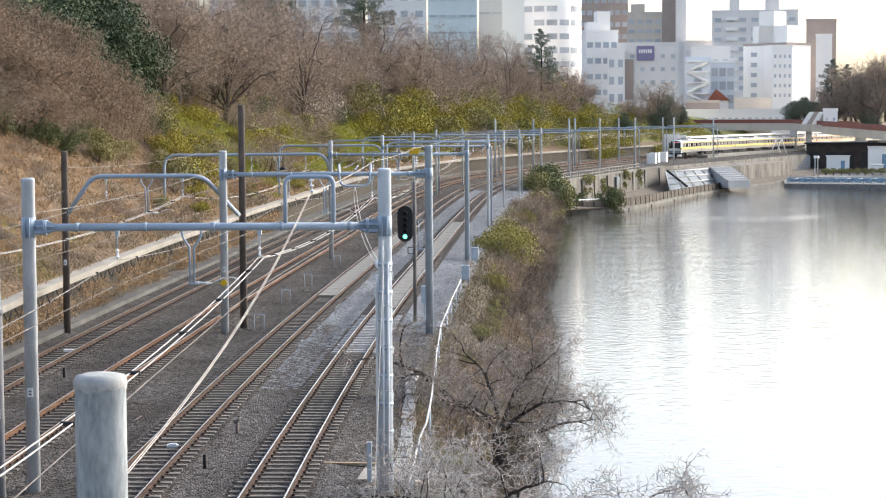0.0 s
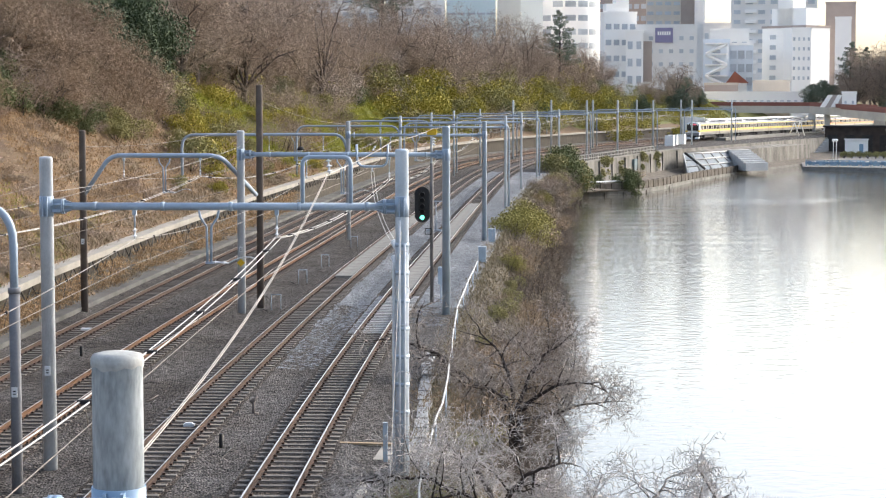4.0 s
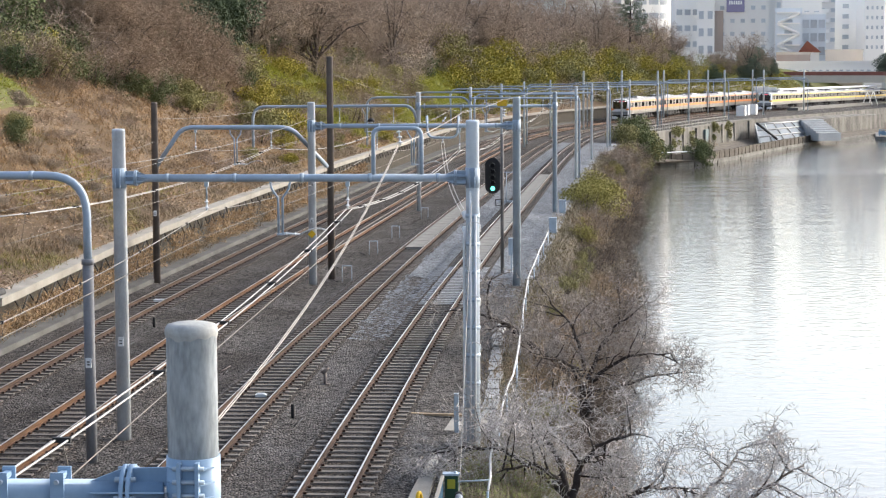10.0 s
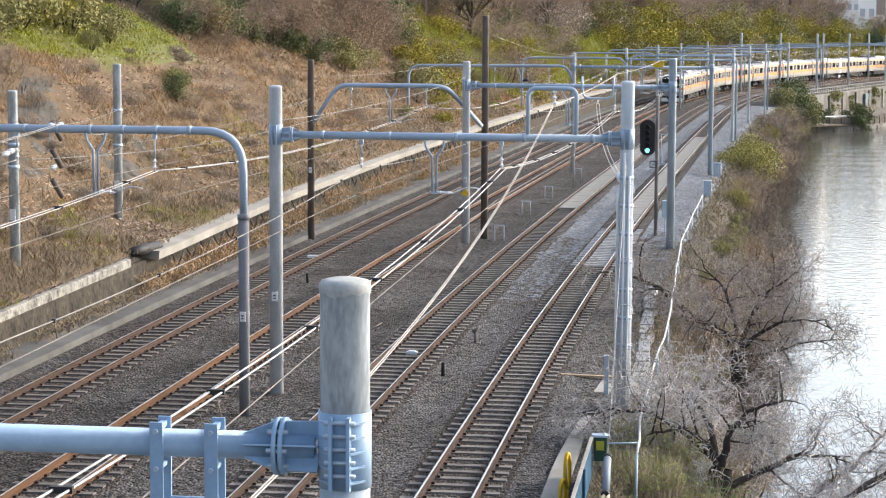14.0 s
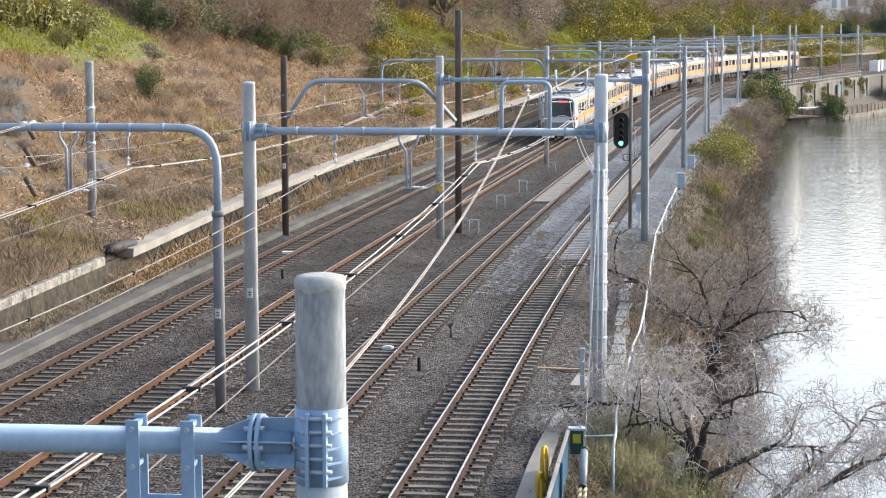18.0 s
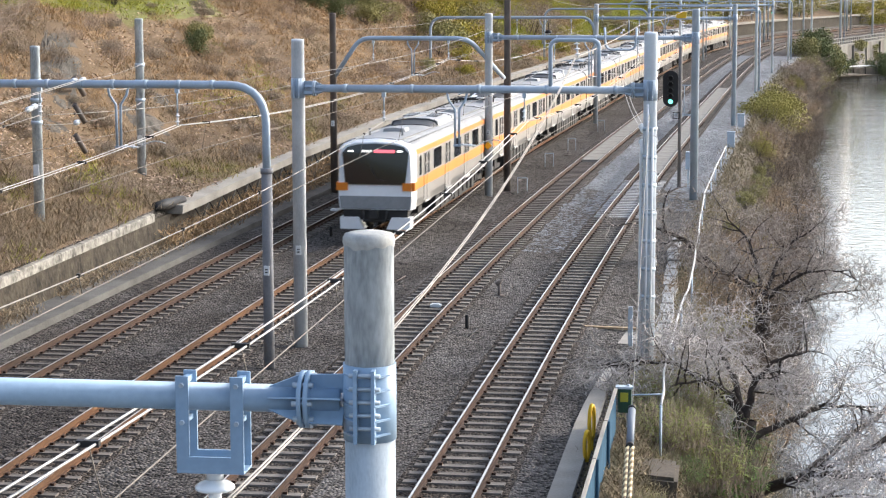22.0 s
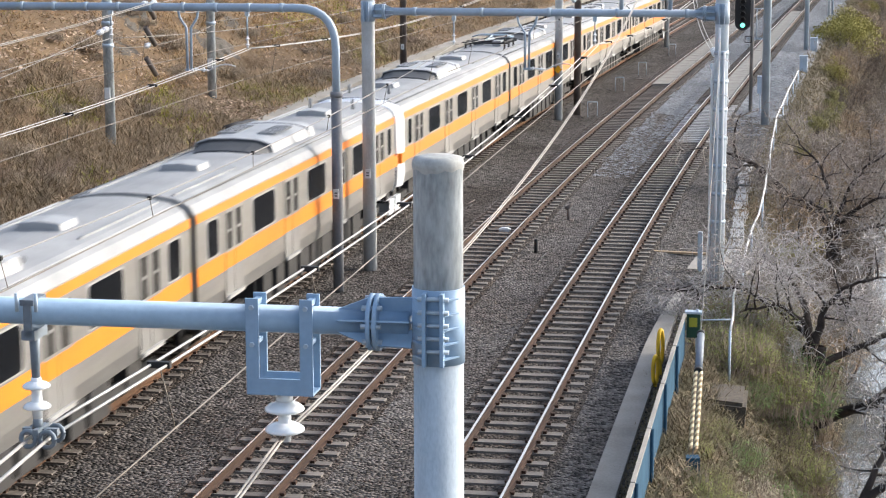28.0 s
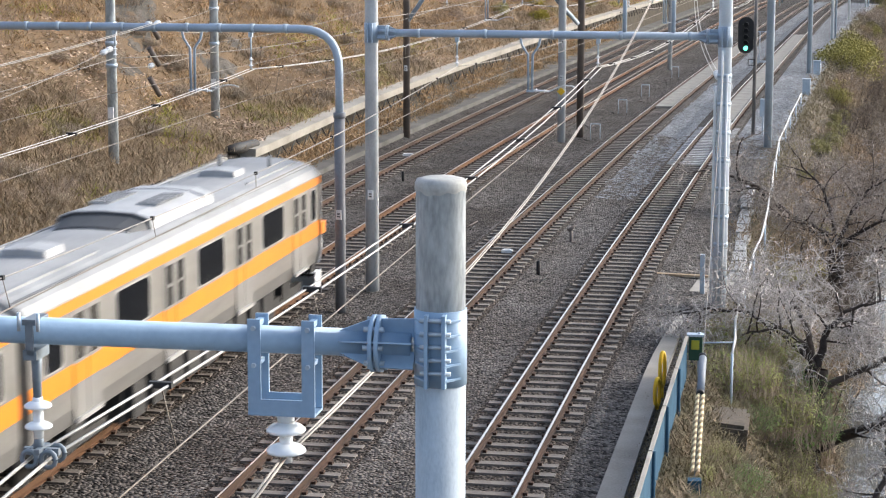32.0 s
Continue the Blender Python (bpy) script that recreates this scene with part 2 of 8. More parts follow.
# ---- geometry helpers ----


def link(name, bm, material, parent=None, smooth=False):
    me = bpy.data.meshes.new(name)
    bm.to_mesh(me)
    bm.free()
    for mm in (material if isinstance(material, (list, tuple)) else [material]):
        me.materials.append(mm)
    if smooth:
        for p in me.polygons:
            p.use_smooth = True
    ob = new(name, me)
    if parent:
        ob.parent = parent
    return ob


def part(name, bm, material, parent, label="", smooth=False):
    ob = link(name, bm, material, parent, smooth)
    return tagged(ob, label) if label else ob


def share(name, ob, m, parent=None):
    """Another object on ob's mesh."""
    o = new(name, ob.data)
    o.matrix_basis = m
    o.parent = parent
    return o


def raw(name, verts, faces, material, parent=None, smooth=False):
    me = bpy.data.meshes.new(name)
    me.from_pydata(verts, [], faces)
    for mm in (material if isinstance(material, (list, tuple)) else [material]):
        me.materials.append(mm)
    if smooth:
        me.polygons.foreach_set("use_smooth", [True] * len(me.polygons))
    ob = new(name, me)
    if parent:
        ob.parent = parent
    return ob


def empty(name, loc=(0, 0, 0)):
    ob = new(name)
    ob.location = loc
    return ob


def box(bm, x0, x1, y0, y1, z0, z1, mi=0, m=None):
    vs = [bm.verts.new((x, y, z)) for x in (x0, x1) for y in (y0, y1) for z in (z0, z1)]
    if m is not None:
        for v in vs:
            v.co = m @ v.co
    for f in ((0, 1, 3, 2), (4, 6, 7, 5), (0, 4, 5, 1), (2, 3, 7, 6), (0, 2, 6, 4), (1, 5, 7, 3)):
        bm.faces.new([vs[i] for i in f]).material_index = mi
    return vs


def frame_of(d):
    d = Vector(d).normalized()
    a = Vector((0, 0, 1)) if abs(d.z) < 0.95 else Vector((1, 0, 0))
    u = d.cross(a).normalized()
    return u, d.cross(u).normalized()


def tube(bm, pts, radii, seg=8, cap=True, mi=0):
    """A pipe through the points; radii: one number or one for each point."""
    pts = [Vector(p) for p in pts]
    if not isinstance(radii, (list, tuple)):
        radii = [radii] * len(pts)
    rings, u = [], None
    for i, p in enumerate(pts):
        d = (pts[min(i + 1, len(pts) - 1)] - pts[max(i - 1, 0)]).normalized()
        if u is None:
            u, v = frame_of(d)
        else:
            u = (u - d * u.dot(d)).normalized()
            v = d.cross(u)
        rings.append([bm.verts.new(p + (u * math.cos(a) + v * math.sin(a)) * radii[i]) for a in (k * math.tau / seg for k in range(seg))])
    for a, b in zip(rings, rings[1:]):
        for k in range(seg):
            f = bm.faces.new((a[k], a[(k + 1) % seg], b[(k + 1) % seg], b[k]))
            f.material_index, f.smooth = mi, True
    if cap:
        bm.faces.new(rings[0][::-1]).material_index = mi
        bm.faces.new(rings[-1]).material_index = mi
    return rings


def bend(pts, r, n=7):
    """The polyline pts with its inner corners rounded by radius r."""
    pts = [Vector(p) for p in pts]
    out = [pts[0]]
    for a, b, c in zip(pts, pts[1:], pts[2:]):
        d1, d2 = (a - b).normalized(), (c - b).normalized()
        t = min(r / max(math.tan(d1.angle(d2) / 2), 0.05), (a - b).length * 0.49 if a is not pts[0] else (a - b).length * 0.98, (c - b).length * 0.98)
        p0, p1 = b + d1 * t, b + d2 * t
        for k in range(n + 1):
            w = k / n
            out.append(p0.lerp(b, w).lerp(b.lerp(p1, w), w))
    out.append(pts[-1])
    return out


# ---- the line of the tracks ----
KNOTS = ((0, 0.6267), (70, 0.5666), (140, -0.0102), (220, 0.2817), (300, 2.098), (380, 1.1934), (480, 0.7584), (620, 0.6246), (900, 0.6))
LINE_S = np.arange(-260.0, 801.0, 1.0)
_k = np.interp(LINE_S, [a for a, b in KNOTS], [b for a, b in KNOTS]) / 1000
_k[LINE_S < 0] = 0.0004
LINE_H = np.concatenate([[0], np.cumsum((_k[1:] + _k[:-1]) / 2)])
LINE_H += 0.1174 - LINE_H[260]
LINE_X = np.concatenate([[0], np.cumsum((np.sin(LINE_H)[1:] + np.sin(LINE_H)[:-1]) / 2)])
LINE_Y = np.concatenate([[0], np.cumsum((np.cos(LINE_H)[1:] + np.cos(LINE_H)[:-1]) / 2)])
LINE_X += -4.8241 - LINE_X[260]
LINE_Y -= LINE_Y[260]


# Past s = 150 points are scaled towards the camera by up to a tenth, so the view stays and the train's length fits it;
# this lifts the line to 0.9 m and runs out behind the bridge; the lake stays level.
CAM_Z = 9.3


def head(s):
    return float(np.interp(s, LINE_S, LINE_H))


def on(s, off=0.0, z=0.0, draw=None):
    """The point s metres along the nearest track, off metres to its right; past 150 it is scaled towards the camera."""
    h = head(s)
    x, y = float(np.interp(s, LINE_S, LINE_X)) + off * math.cos(h), float(np.interp(s, LINE_S, LINE_Y)) - off * math.sin(h)
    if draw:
        return Vector((x * draw, y * draw, CAM_Z + (z - CAM_Z) * draw))
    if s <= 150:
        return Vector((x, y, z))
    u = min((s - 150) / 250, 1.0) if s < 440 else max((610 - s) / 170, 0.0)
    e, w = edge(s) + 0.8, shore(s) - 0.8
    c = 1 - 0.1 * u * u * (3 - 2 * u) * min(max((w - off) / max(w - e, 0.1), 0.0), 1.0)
    return Vector((x * c, y * c, CAM_Z + (z - CAM_Z) * c))


def at_line(s, off=0.0, z=0.0):
    """A pose there, its y along the track."""
    return Matrix.Translation(on(s, off, z)) @ Matrix.Rotation(-head(s), 4, "Z")


def sweep(bm, ss, profile, closed=True, mi=0):
    """Draws the profile [(off, z)] along the tracks; profile may be a function of s."""
    prev = None
    first = None
    for s in ss:
        pr = profile(s) if callable(profile) else profile
        ring = [bm.verts.new(on(s, o, z)) for o, z in pr]
        if prev:
            n = len(ring)
            for k in range(n if closed else n - 1):
                bm.faces.new((prev[k], prev[(k + 1) % n], ring[(k + 1) % n], ring[k])).material_index = mi
        else:
            first = ring
        prev = ring
    if closed:
        bm.faces.new(first)
        bm.faces.new(prev[::-1])


def stops(*pairs):
    """Stations: (from, to, step) after one another."""
    out = []
    for a, b, d in pairs:
        out += list(np.arange(a, b - 1e-6, d))
    return out + [pairs[-1][1]]


OFF_A, OFF_B, OFF_C, OFF_D = -11.95, -8.2, -3.68, 0.0


def ip(s, *pairs):
    return float(np.interp(s, [a for a, b in pairs], [b for a, b in pairs]))


def coping_z(s):
    return ip(s, (20, 1.0), (50, 1.25), (70, 1.5), (85, 1.85), (110, 2.1), (150, 2.3), (800, 2.3))


def shore(s):
    return ip(s, (-50, 6.5), (20, 6.0), (48, 6.0), (70, 6.6), (100, 7.6), (140, 7.2), (190, 7.6), (236, 7.6), (272, 8.2), (277, 9.0), (280, 11.8), (286, 15.8), (300, 19.1), (324, 21.9), (352, 24.9), (373, 27.0), (400, 29.6), (470, 34.0), (800, 34.0))


QUAY_S = 274.0


def edge(s):
    return ip(s, (-50, 3.4), (60, 3.6), (200, 4.2), (270, 5.6), (298, 6.6), (318, 8.7), (347, 10.1), (373, 10.9), (450, 16.0), (800, 22.0))


def land(s, o):
    """Height of the ground."""
    c = coping_z(s)
    if o < -15.0:
        d = -15.0 - o
        top = ip(s, (20, 11.0), (90, 10.4), (200, 10.3), (260, 10.6), (340, 9.6), (420, 9.0), (800, 8.5))
        w = ip(s, (40, 13.0), (120, 13.0), (300, 14.0), (420, 17.0))
        z = c + (top - c) * (0.5 * min(d / w, 1) + 0.5 * (3 * min(d / w, 1) ** 2 - 2 * min(d / w, 1) ** 3))
        if d > w:
            z += min((d - w) * 0.06, 4.0)
        p = on(s, o)
        return z + (noise.noise((p.x * 0.13, p.y * 0.13, 3)) * 0.7 + noise.noise((p.x * 0.45, p.y * 0.45, 8)) * 0.25) * min(d / 2, 1)
    if o < -13.4:
        return -0.12
    if o < edge(s) - 0.8:
        p = on(s, o)
        base = -0.3
        for t in (OFF_A, OFF_B, OFF_C, OFF_D):
            base = max(base, -0.215 if abs(o - t) < 1.3 else -0.2 - (abs(o - t) - 1.3) * 0.2)
        return base + noise.noise((p.x * 0.6, p.y * 0.6, 1)) * 0.02
    e, w = edge(s), shore(s)
    if s > QUAY_S:
        return -0.4 if o < e else (-3.75 if o < w else -6.5)
    if o < e:
        return -0.35 - (o - e + 0.8) * 0.2 - (min((o - 2.75) * 0.9, 0.45) if s < 44 and o > 2.75 else 0)
    t = min((o - e) / max(w - e, 0.5), 1.4)
    p = on(s, o)
    return -0.5 - (0.45 * max(0, 1 - t * 2.5) if s < 44 else 0) - 4.7 * t + noise.noise((p.x * 0.5, p.y * 0.5, 5)) * 0.35


OFFS = [-320, -200, -130, -90, -65, -50, -42, -36] + list(np.arange(-33, -15.0, 0.9)) + [-15.02, -14.98, -14.0, -13.5, -13.1, -12.6, -11.95, -11.2, -10.6, -10.1, -9.5, -8.9, -8.2, -7.5, -6.9, -6.4, -5.6, -4.9, -4.3, -3.68, -3.0, -2.3, -1.8, -1.2, -0.6, 0, 0.6, 1.2, 1.7, 2.2, 2.7, 2.76, 3.1]
STATIONS = stops((-120, 10, 10), (10, 130, 1.2), (130, 300, 2.5), (300, 700, 8))


def build_ground():
    """Ground: one sheet, from the plateau over slope, track bed and bank down to the bed of the lake."""
    vs, fs, mi = [], [], []
    n = 0
    for i, s in enumerate(STATIONS):
        e, w = edge(s), shore(s)
        right = [max(e - 0.4, 3.15)]
        if s > QUAY_S:
            right += [e - 0.01, e + 0.01, (e + w) / 2, w - 0.01, w + 0.01, w + 6, w + 20, w + 60]
        else:
            right += [e + (w - e) * k for k in (0.12, 0.35, 0.6, 0.85, 1.1, 1.4)] + [w + 20, w + 60]
        row = OFFS + right
        n = len(row)
        for o in row:
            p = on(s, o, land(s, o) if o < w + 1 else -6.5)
            vs.append(p)
        if i:
            for k in range(n - 1):
                a = (i - 1) * n + k
                fs.append((a, a + 1, a + n + 1, a + n))
                oc = (row[k] + row[k + 1]) / 2
                g = noise.noise((s * 0.03, oc * 0.12, 4)) + (0.25 if oc < -23 else -0.15)
                if oc < -15:
                    mi.append(1 if 104 < s < 165 or oc > ip(s, (60, -25), (120, -22), (200, -17.5)) or oc < -37 or g < -0.3 else 2)
                elif oc < e - 0.2:
                    mi.append(4 if oc < -5.2 else 5 if oc > 2.72 and s < 44 else 6 if oc > -2.8 and 92 < s < 262 else 0)
                else:
                    mi.append(3 if s > QUAY_S else 5)
    ob = raw("ground", vs, fs, [BALLAST, EARTH, GREEN, CONC_D, BALLAST_B, mat("bank_soil", (0.085, 0.066, 0.044), (0.04, 0.033, 0.024), rough=0.95, scale=1.2, fine=26, bump=0.6), stone_mat("pale_ballast", 9.0, (0.07, 0.073, 0.078), (0.33, 0.345, 0.365), (0.75, 0.75, 0.76), (1.0, 1.0, 1.0), 0.2)], None, True)
    ob.data.polygons.foreach_set("material_index", mi)
    tagged(ob, "track bed of brown-grey ballast with grassy bank and lake bed", "ground", kind="structure")


build_ground()
bm = bmesh.new()
box(bm, -4500, 4500, -3000, 4500, -9.0, -8.0)
tagged(link("ground_far", bm, EARTH), "flat land reaching to the horizon", "ground", kind="structure")

# ---- water ----
WATER = mat("lake_water", (0.115, 0.111, 0.096), (0.09, 0.087, 0.076), rough=0.04, scale=0.05, fine=2, bump=0.0, spec=1.0)
_nt = WATER.node_tree
_tc, _mp, _n1, _bp = (_nt.nodes.new(k) for k in ("ShaderNodeTexCoord", "ShaderNodeMapping", "ShaderNodeTexNoise", "ShaderNodeBump"))
_mp.inputs["Scale"].default_value = (0.75, 1.0, 1)
_n1.inputs["Scale"].default_value, _n1.inputs["Detail"].default_value = 1.6, 3
_bp.inputs["Strength"].default_value, _bp.inputs["Distance"].default_value = 0.28, 0.1
for _a, _b in ((_tc.outputs["Object"], _mp.inputs[0]), (_mp.outputs[0], _n1.inputs["Vector"]), (_n1.outputs[0], _bp.inputs["Height"]), (_bp.outputs[0], _nt.nodes["Principled BSDF"].inputs["Normal"])):
    _nt.links.new(_a, _b)
bm = bmesh.new()
sweep(bm, stops((-120, 480, 8)), lambda s: [(3.0, -5.0), (shore(s) + 30, -5.0), (160 if s < 330 else 160 - (s - 330) * 0.3, -5.0)], closed=False)
tagged(link("water", bm, WATER), "pale calm lake reflecting a bright sky", "water", kind="structure")

# ---- retaining wall, coping and ledge beside the far track ----
SS = stops((20, 130, 2), (130, 320, 4), (320, 640, 8))
bm = bmesh.new()
sweep(bm, SS, lambda s: [(-15.1, -0.4), (-14.72, -0.4), (-14.85, coping_z(s) - 0.3), (-15.1, coping_z(s) - 0.3)])
# Brown wall, its colour also darkened for the shade below the lid.
WALL = tagged(link("wall_west", bm, mat("shaded_brown_wall", (0.08, 0.066, 0.048), (0.012, 0.01, 0.008), rough=0.95, scale=2.2, fine=7, bump=1.0)), "weathered retaining wall along the tracks, shade in its colour", "retaining wall", kind="structure")
bm = bmesh.new()
sweep(bm, [s for s in SS if s >= 67], lambda s: [(-15.15, coping_z(s) - 0.32), (-14.45, coping_z(s) - 0.32), (-14.42, coping_z(s) - 0.02), (-15.15, coping_z(s) + 0.02)])
COPING = tagged(link("coping", bm, CONC_L), "pale concrete trough lid along the wall top", "coping", kind="structure")
bm = bmesh.new()
sweep(bm, [s for s in SS if s <= 66], lambda s: [(-15.15, coping_z(s) - 0.34), (-14.83, coping_z(s) - 0.34), (-14.83, coping_z(s) - 0.1), (-14.86, coping_z(s) - 0.06), (-15.15, coping_z(s) - 0.04)])
tagged(link("kerb", bm, mat("stained_kerb", (0.36, 0.34, 0.3), (0.05, 0.046, 0.04), rough=0.92, scale=2.0, fine=8, bump=0.3)), "low stained concrete kerb below the grass slope", "kerb", kind="structure")
# brackets below the trough lid
bm = bmesh.new()
tube(bm, [(0, 0, 0), (0, 0.9, -0.55)], 0.03, 4)
tube(bm, [(0, 0.9, -0.55), (0, 1.8, 0)], 0.03, 4)
br = part("bracket", bm, DARK, COPING)
br.matrix_basis = at_line(70, -14.6, coping_z(70) - 0.34)
for k in range(1, 80):
    s = 70 + k * 1.85
    share("bracket", br, at_line(s, -14.6, coping_z(s) - 0.34), COPING)
bm = bmesh.new()
sweep(bm, SS, [(-14.72, -0.4), (-13.55, -0.4), (-13.55, 0.08), (-14.72, 0.1)])
tagged(link("ledge", bm, mat("worn_ledge", (0.135, 0.13, 0.122), (0.045, 0.042, 0.039), rough=0.9, scale=0.6, fine=20, bump=0.25)), "concrete walkway ledge beside the rails", "ledge", kind="structure")
bm = bmesh.new()
tube(bm, [on(66.6, -15.0, coping_z(66) + 0.1), on(67.4, -14.9, coping_z(67) + 0.08), on(69.0, -14.75, coping_z(69) + 0.05)], [0.16, 0.2, 0.17], 10)
tagged(link("cable_end", bm, DARK, smooth=True), "black rubber cable duct end on the wall", "cable duct")

# ---- tracks ----
SLEEP = 0.64


def rail_profile():
    return [(-0.065, -0.153), (0.065, -0.153), (0.06, -0.138), (0.012, -0.12), (0.011, -0.035), (0.034, -0.026), (0.034, -0.003), (-0.034, -0.003), (-0.034, -0.026), (-0.011, -0.035), (-0.012, -0.12), (-0.06, -0.138)]


def track(label, off, shiny, rustm):
    root = empty("railway_track")
    tagged(root, label, "track", "four parallel tracks")
    ss = stops((-120, 10, 10), (10, 160, 1.6), (160, 400, 3), (400, 700, 6))
    for sd in (-1, 1):
        bm = bmesh.new()
        c = off + sd * 0.5675
        sweep(bm, ss, [(c + o, z) for o, z in rail_profile()])
        rl = part("rail", bm, rustm, root, "rusty steel rail")
        bm = bmesh.new()
        sweep(bm, ss, [(c - shiny, -0.004), (c + shiny, -0.004), (c + shiny, 0.0), (c - shiny, 0.0)])
        part("running_surface", bm, RAILTOP, rl, "polished rail head")
    bm = bmesh.new()
    vs = box(bm, -1.0, 1.0, -0.115, 0.115, -0.34, -0.165)
    for v in vs:
        if v.co.z > -0.2:
            v.co.y *= 0.92
            v.co.x *= 0.985
    for sd in (-1, 1):
        for e in (-1, 1):
            box(bm, sd * 0.5675 + e * 0.1 - 0.035, sd * 0.5675 + e * 0.1 + 0.035, -0.06, 0.06, -0.165, -0.115, 1)
    sm = SLEEPER if off > -5 else SLEEPER_B
    first = part("sleeper", bm, [sm, RUST], root)
    base_mesh = first.data
    white = None
    n0 = int(24 / SLEEP)
    first.matrix_basis = at_line(n0 * SLEEP, off)
    for k in range(n0 + 1, int(136 / SLEEP)):
        s = k * SLEEP
        m = at_line(s + random.uniform(-0.03, 0.03), off + random.uniform(-0.02, 0.02)) @ Matrix.Rotation(random.uniform(-0.012, 0.012), 4, "Z")
        o = share("sleeper", first, m, root)
        if off == OFF_D and 80.5 < s < 96:
            if white is None:
                white = base_mesh.copy()
                white.materials[0] = SLEEPER_W
            o.data = white
            o["label"] = "white-painted concrete sleeper"
    vs, fs = [], []
    for k in range(int(136 / SLEEP), int(640 / SLEEP)):
        m = at_line(k * SLEEP, off)
        i = len(vs)
        for x in (-1, 1):
            for y in (-0.1, 0.1):
                for z in (-0.3, -0.165):
                    vs.append(m @ Vector((x, y, z)))
        fs += [(i + a, i + b, i + c, i + d) for a, b, c, d in ((1, 5, 7, 3), (0, 4, 5, 1), (2, 3, 7, 6), (0, 1, 3, 2), (4, 6, 7, 5))]
    tagged(raw("sleeper_rest", vs, fs, sm, root), kind="stuff")


track("rust-brown railway track on concrete sleepers beside the wall", OFF_A, 0.014, RUST)
track("rust-orange railway track carrying the passing train", OFF_B, 0.018, RUST_O)
track("railway track with concrete crossing panels between rails", OFF_C, 0.014, RUST)
track("railway track with polished rails beside the lake", OFF_D, 0.021, RUST)

# dark oily stone between the sleepers; the gaps' shade is in its colour
CRIB = stone_mat("dark_ballast", 15.0, (0.007, 0.0062, 0.0055), (0.13, 0.115, 0.103), (0.88, 0.8, 0.73), (1.0, 0.97, 0.94))
for off in (OFF_A, OFF_B, OFF_C, OFF_D):
    bm = bmesh.new()
    sweep(bm, stops((10, 160, 2), (160, 640, 5)), [(off - 1.12, -0.205), (off - 0.98, -0.196), (off + 0.98, -0.196), (off + 1.12, -0.205)], closed=False)
    tagged(link("crib_ballast", bm, CRIB), "oily ballast between sleepers, gap shade in its colour", "ballast", kind="structure")

# crossing panels between the rails, and the strip of new ballast
for off, a, b in ((OFF_C, 107, 172), (OFF_D, 100, 178)):
    bm = bmesh.new()
    pan = None
    k = a
    root = tagged(empty("crossing_panels"), "grey concrete panels laid between the rails", "track panels")
    box(bm, -0.46, 0.46, -1.96, 1.96, -0.25, -0.06)
    pan = part("panel", bm, CONC, root)
    pan.matrix_basis = at_line(a, off)
    while k + 4 < b:
        k += 4
        share("panel", pan, at_line(k, off), root)
random.seed(8)
vs, fs = [], []
for k in range(22000):
    q = random.random()
    st = 70 + 150 * random.random() ** 1.5
    if random.random() < 0.62:
        o = random.uniform(-2.75, -1.1)
    else:
        o = random.uniform(1.25, 2.9)
    if noise.noise((st * 0.12, o * 0.7, 5)) < -0.25 + random.uniform(-0.2, 0.2) or random.random() > min(1.0, (st - 68) / 26) or (o > 0 and st < 84):
        continue
    p, a, sz = on(st, o, land(st, o) + 0.01 + 0.004 * q), random.uniform(0, 6.28), random.uniform(0.04, 0.12)
    i = len(vs)
    for e in range(5):
        t = a + e * math.tau / 5
        vs.append(p + Vector((math.cos(t) * sz * random.uniform(0.6, 1.2), math.sin(t) * sz * random.uniform(0.6, 1.4), 0)))
    fs.append((i, i + 1, i + 2, i + 3, i + 4))
tagged(raw("new_ballast", vs, fs, BALLAST_NEW), "blue-grey new ballast spread beside two tracks", "ballast", kind="stuff")


# ---- overhead line supports ----
def pole(bm, s, off, z0, z1, r0, r1, seg=16):
    tube(bm, [on(s, off, z0), on(s, off, z1 - 0.075), on(s, off, z1 - 0.07), on(s, off, z1 - 0.03), on(s, off, z1 - 0.008), on(s, off, z1)], [r0, r1, r1 * 1.02, r1 * 1.0, r1 * 0.9, r1 * 0.72], seg if s > 20 else 40)


def ribbed(bm, a, b, n=2, r=0.075, seg=12, core=0.022):
    """A string of n porcelain discs from a to b."""
    a, b = Vector(a), Vector(b)
    pts, rad = [a], [core]
    ln = (b - a).length
    for k in range(n):
        c = (k + 0.45) / n * ln
        for f, q in ((-0.42, core * 1.1), (-0.38, r * 0.45), (-0.26, r * 0.76), (-0.1, r * 0.97), (0.02, r), (0.1, r * 0.9), (0.16, r * 0.45), (0.2, core * 1.1)):
            pts.append(a.lerp(b, min(max((c + f * r) / ln, 0), 1)))
            rad.append(q)
    pts.append(b)
    rad.append(core)
    tube(bm, pts, rad, seg)


def hang_insulator(root, s, off, ztop, zbot, r=0.06):
    bm = bmesh.new()
    tube(bm, [on(s, off, ztop), on(s, off, zbot + 0.3)], 0.022, 6)
    box(bm, -0.05, 0.05, -0.05, 0.05, -0.12, 0.02, m=at_line(s, off, ztop))
    hg = part("hanger", bm, GALV, root)
    bm = bmesh.new()
    ribbed(bm, on(s, off, zbot + 0.3), on(s, off, zbot), 2, r, 10)
    part("insulator", bm, CERAMIC, hg, "white porcelain insulator")


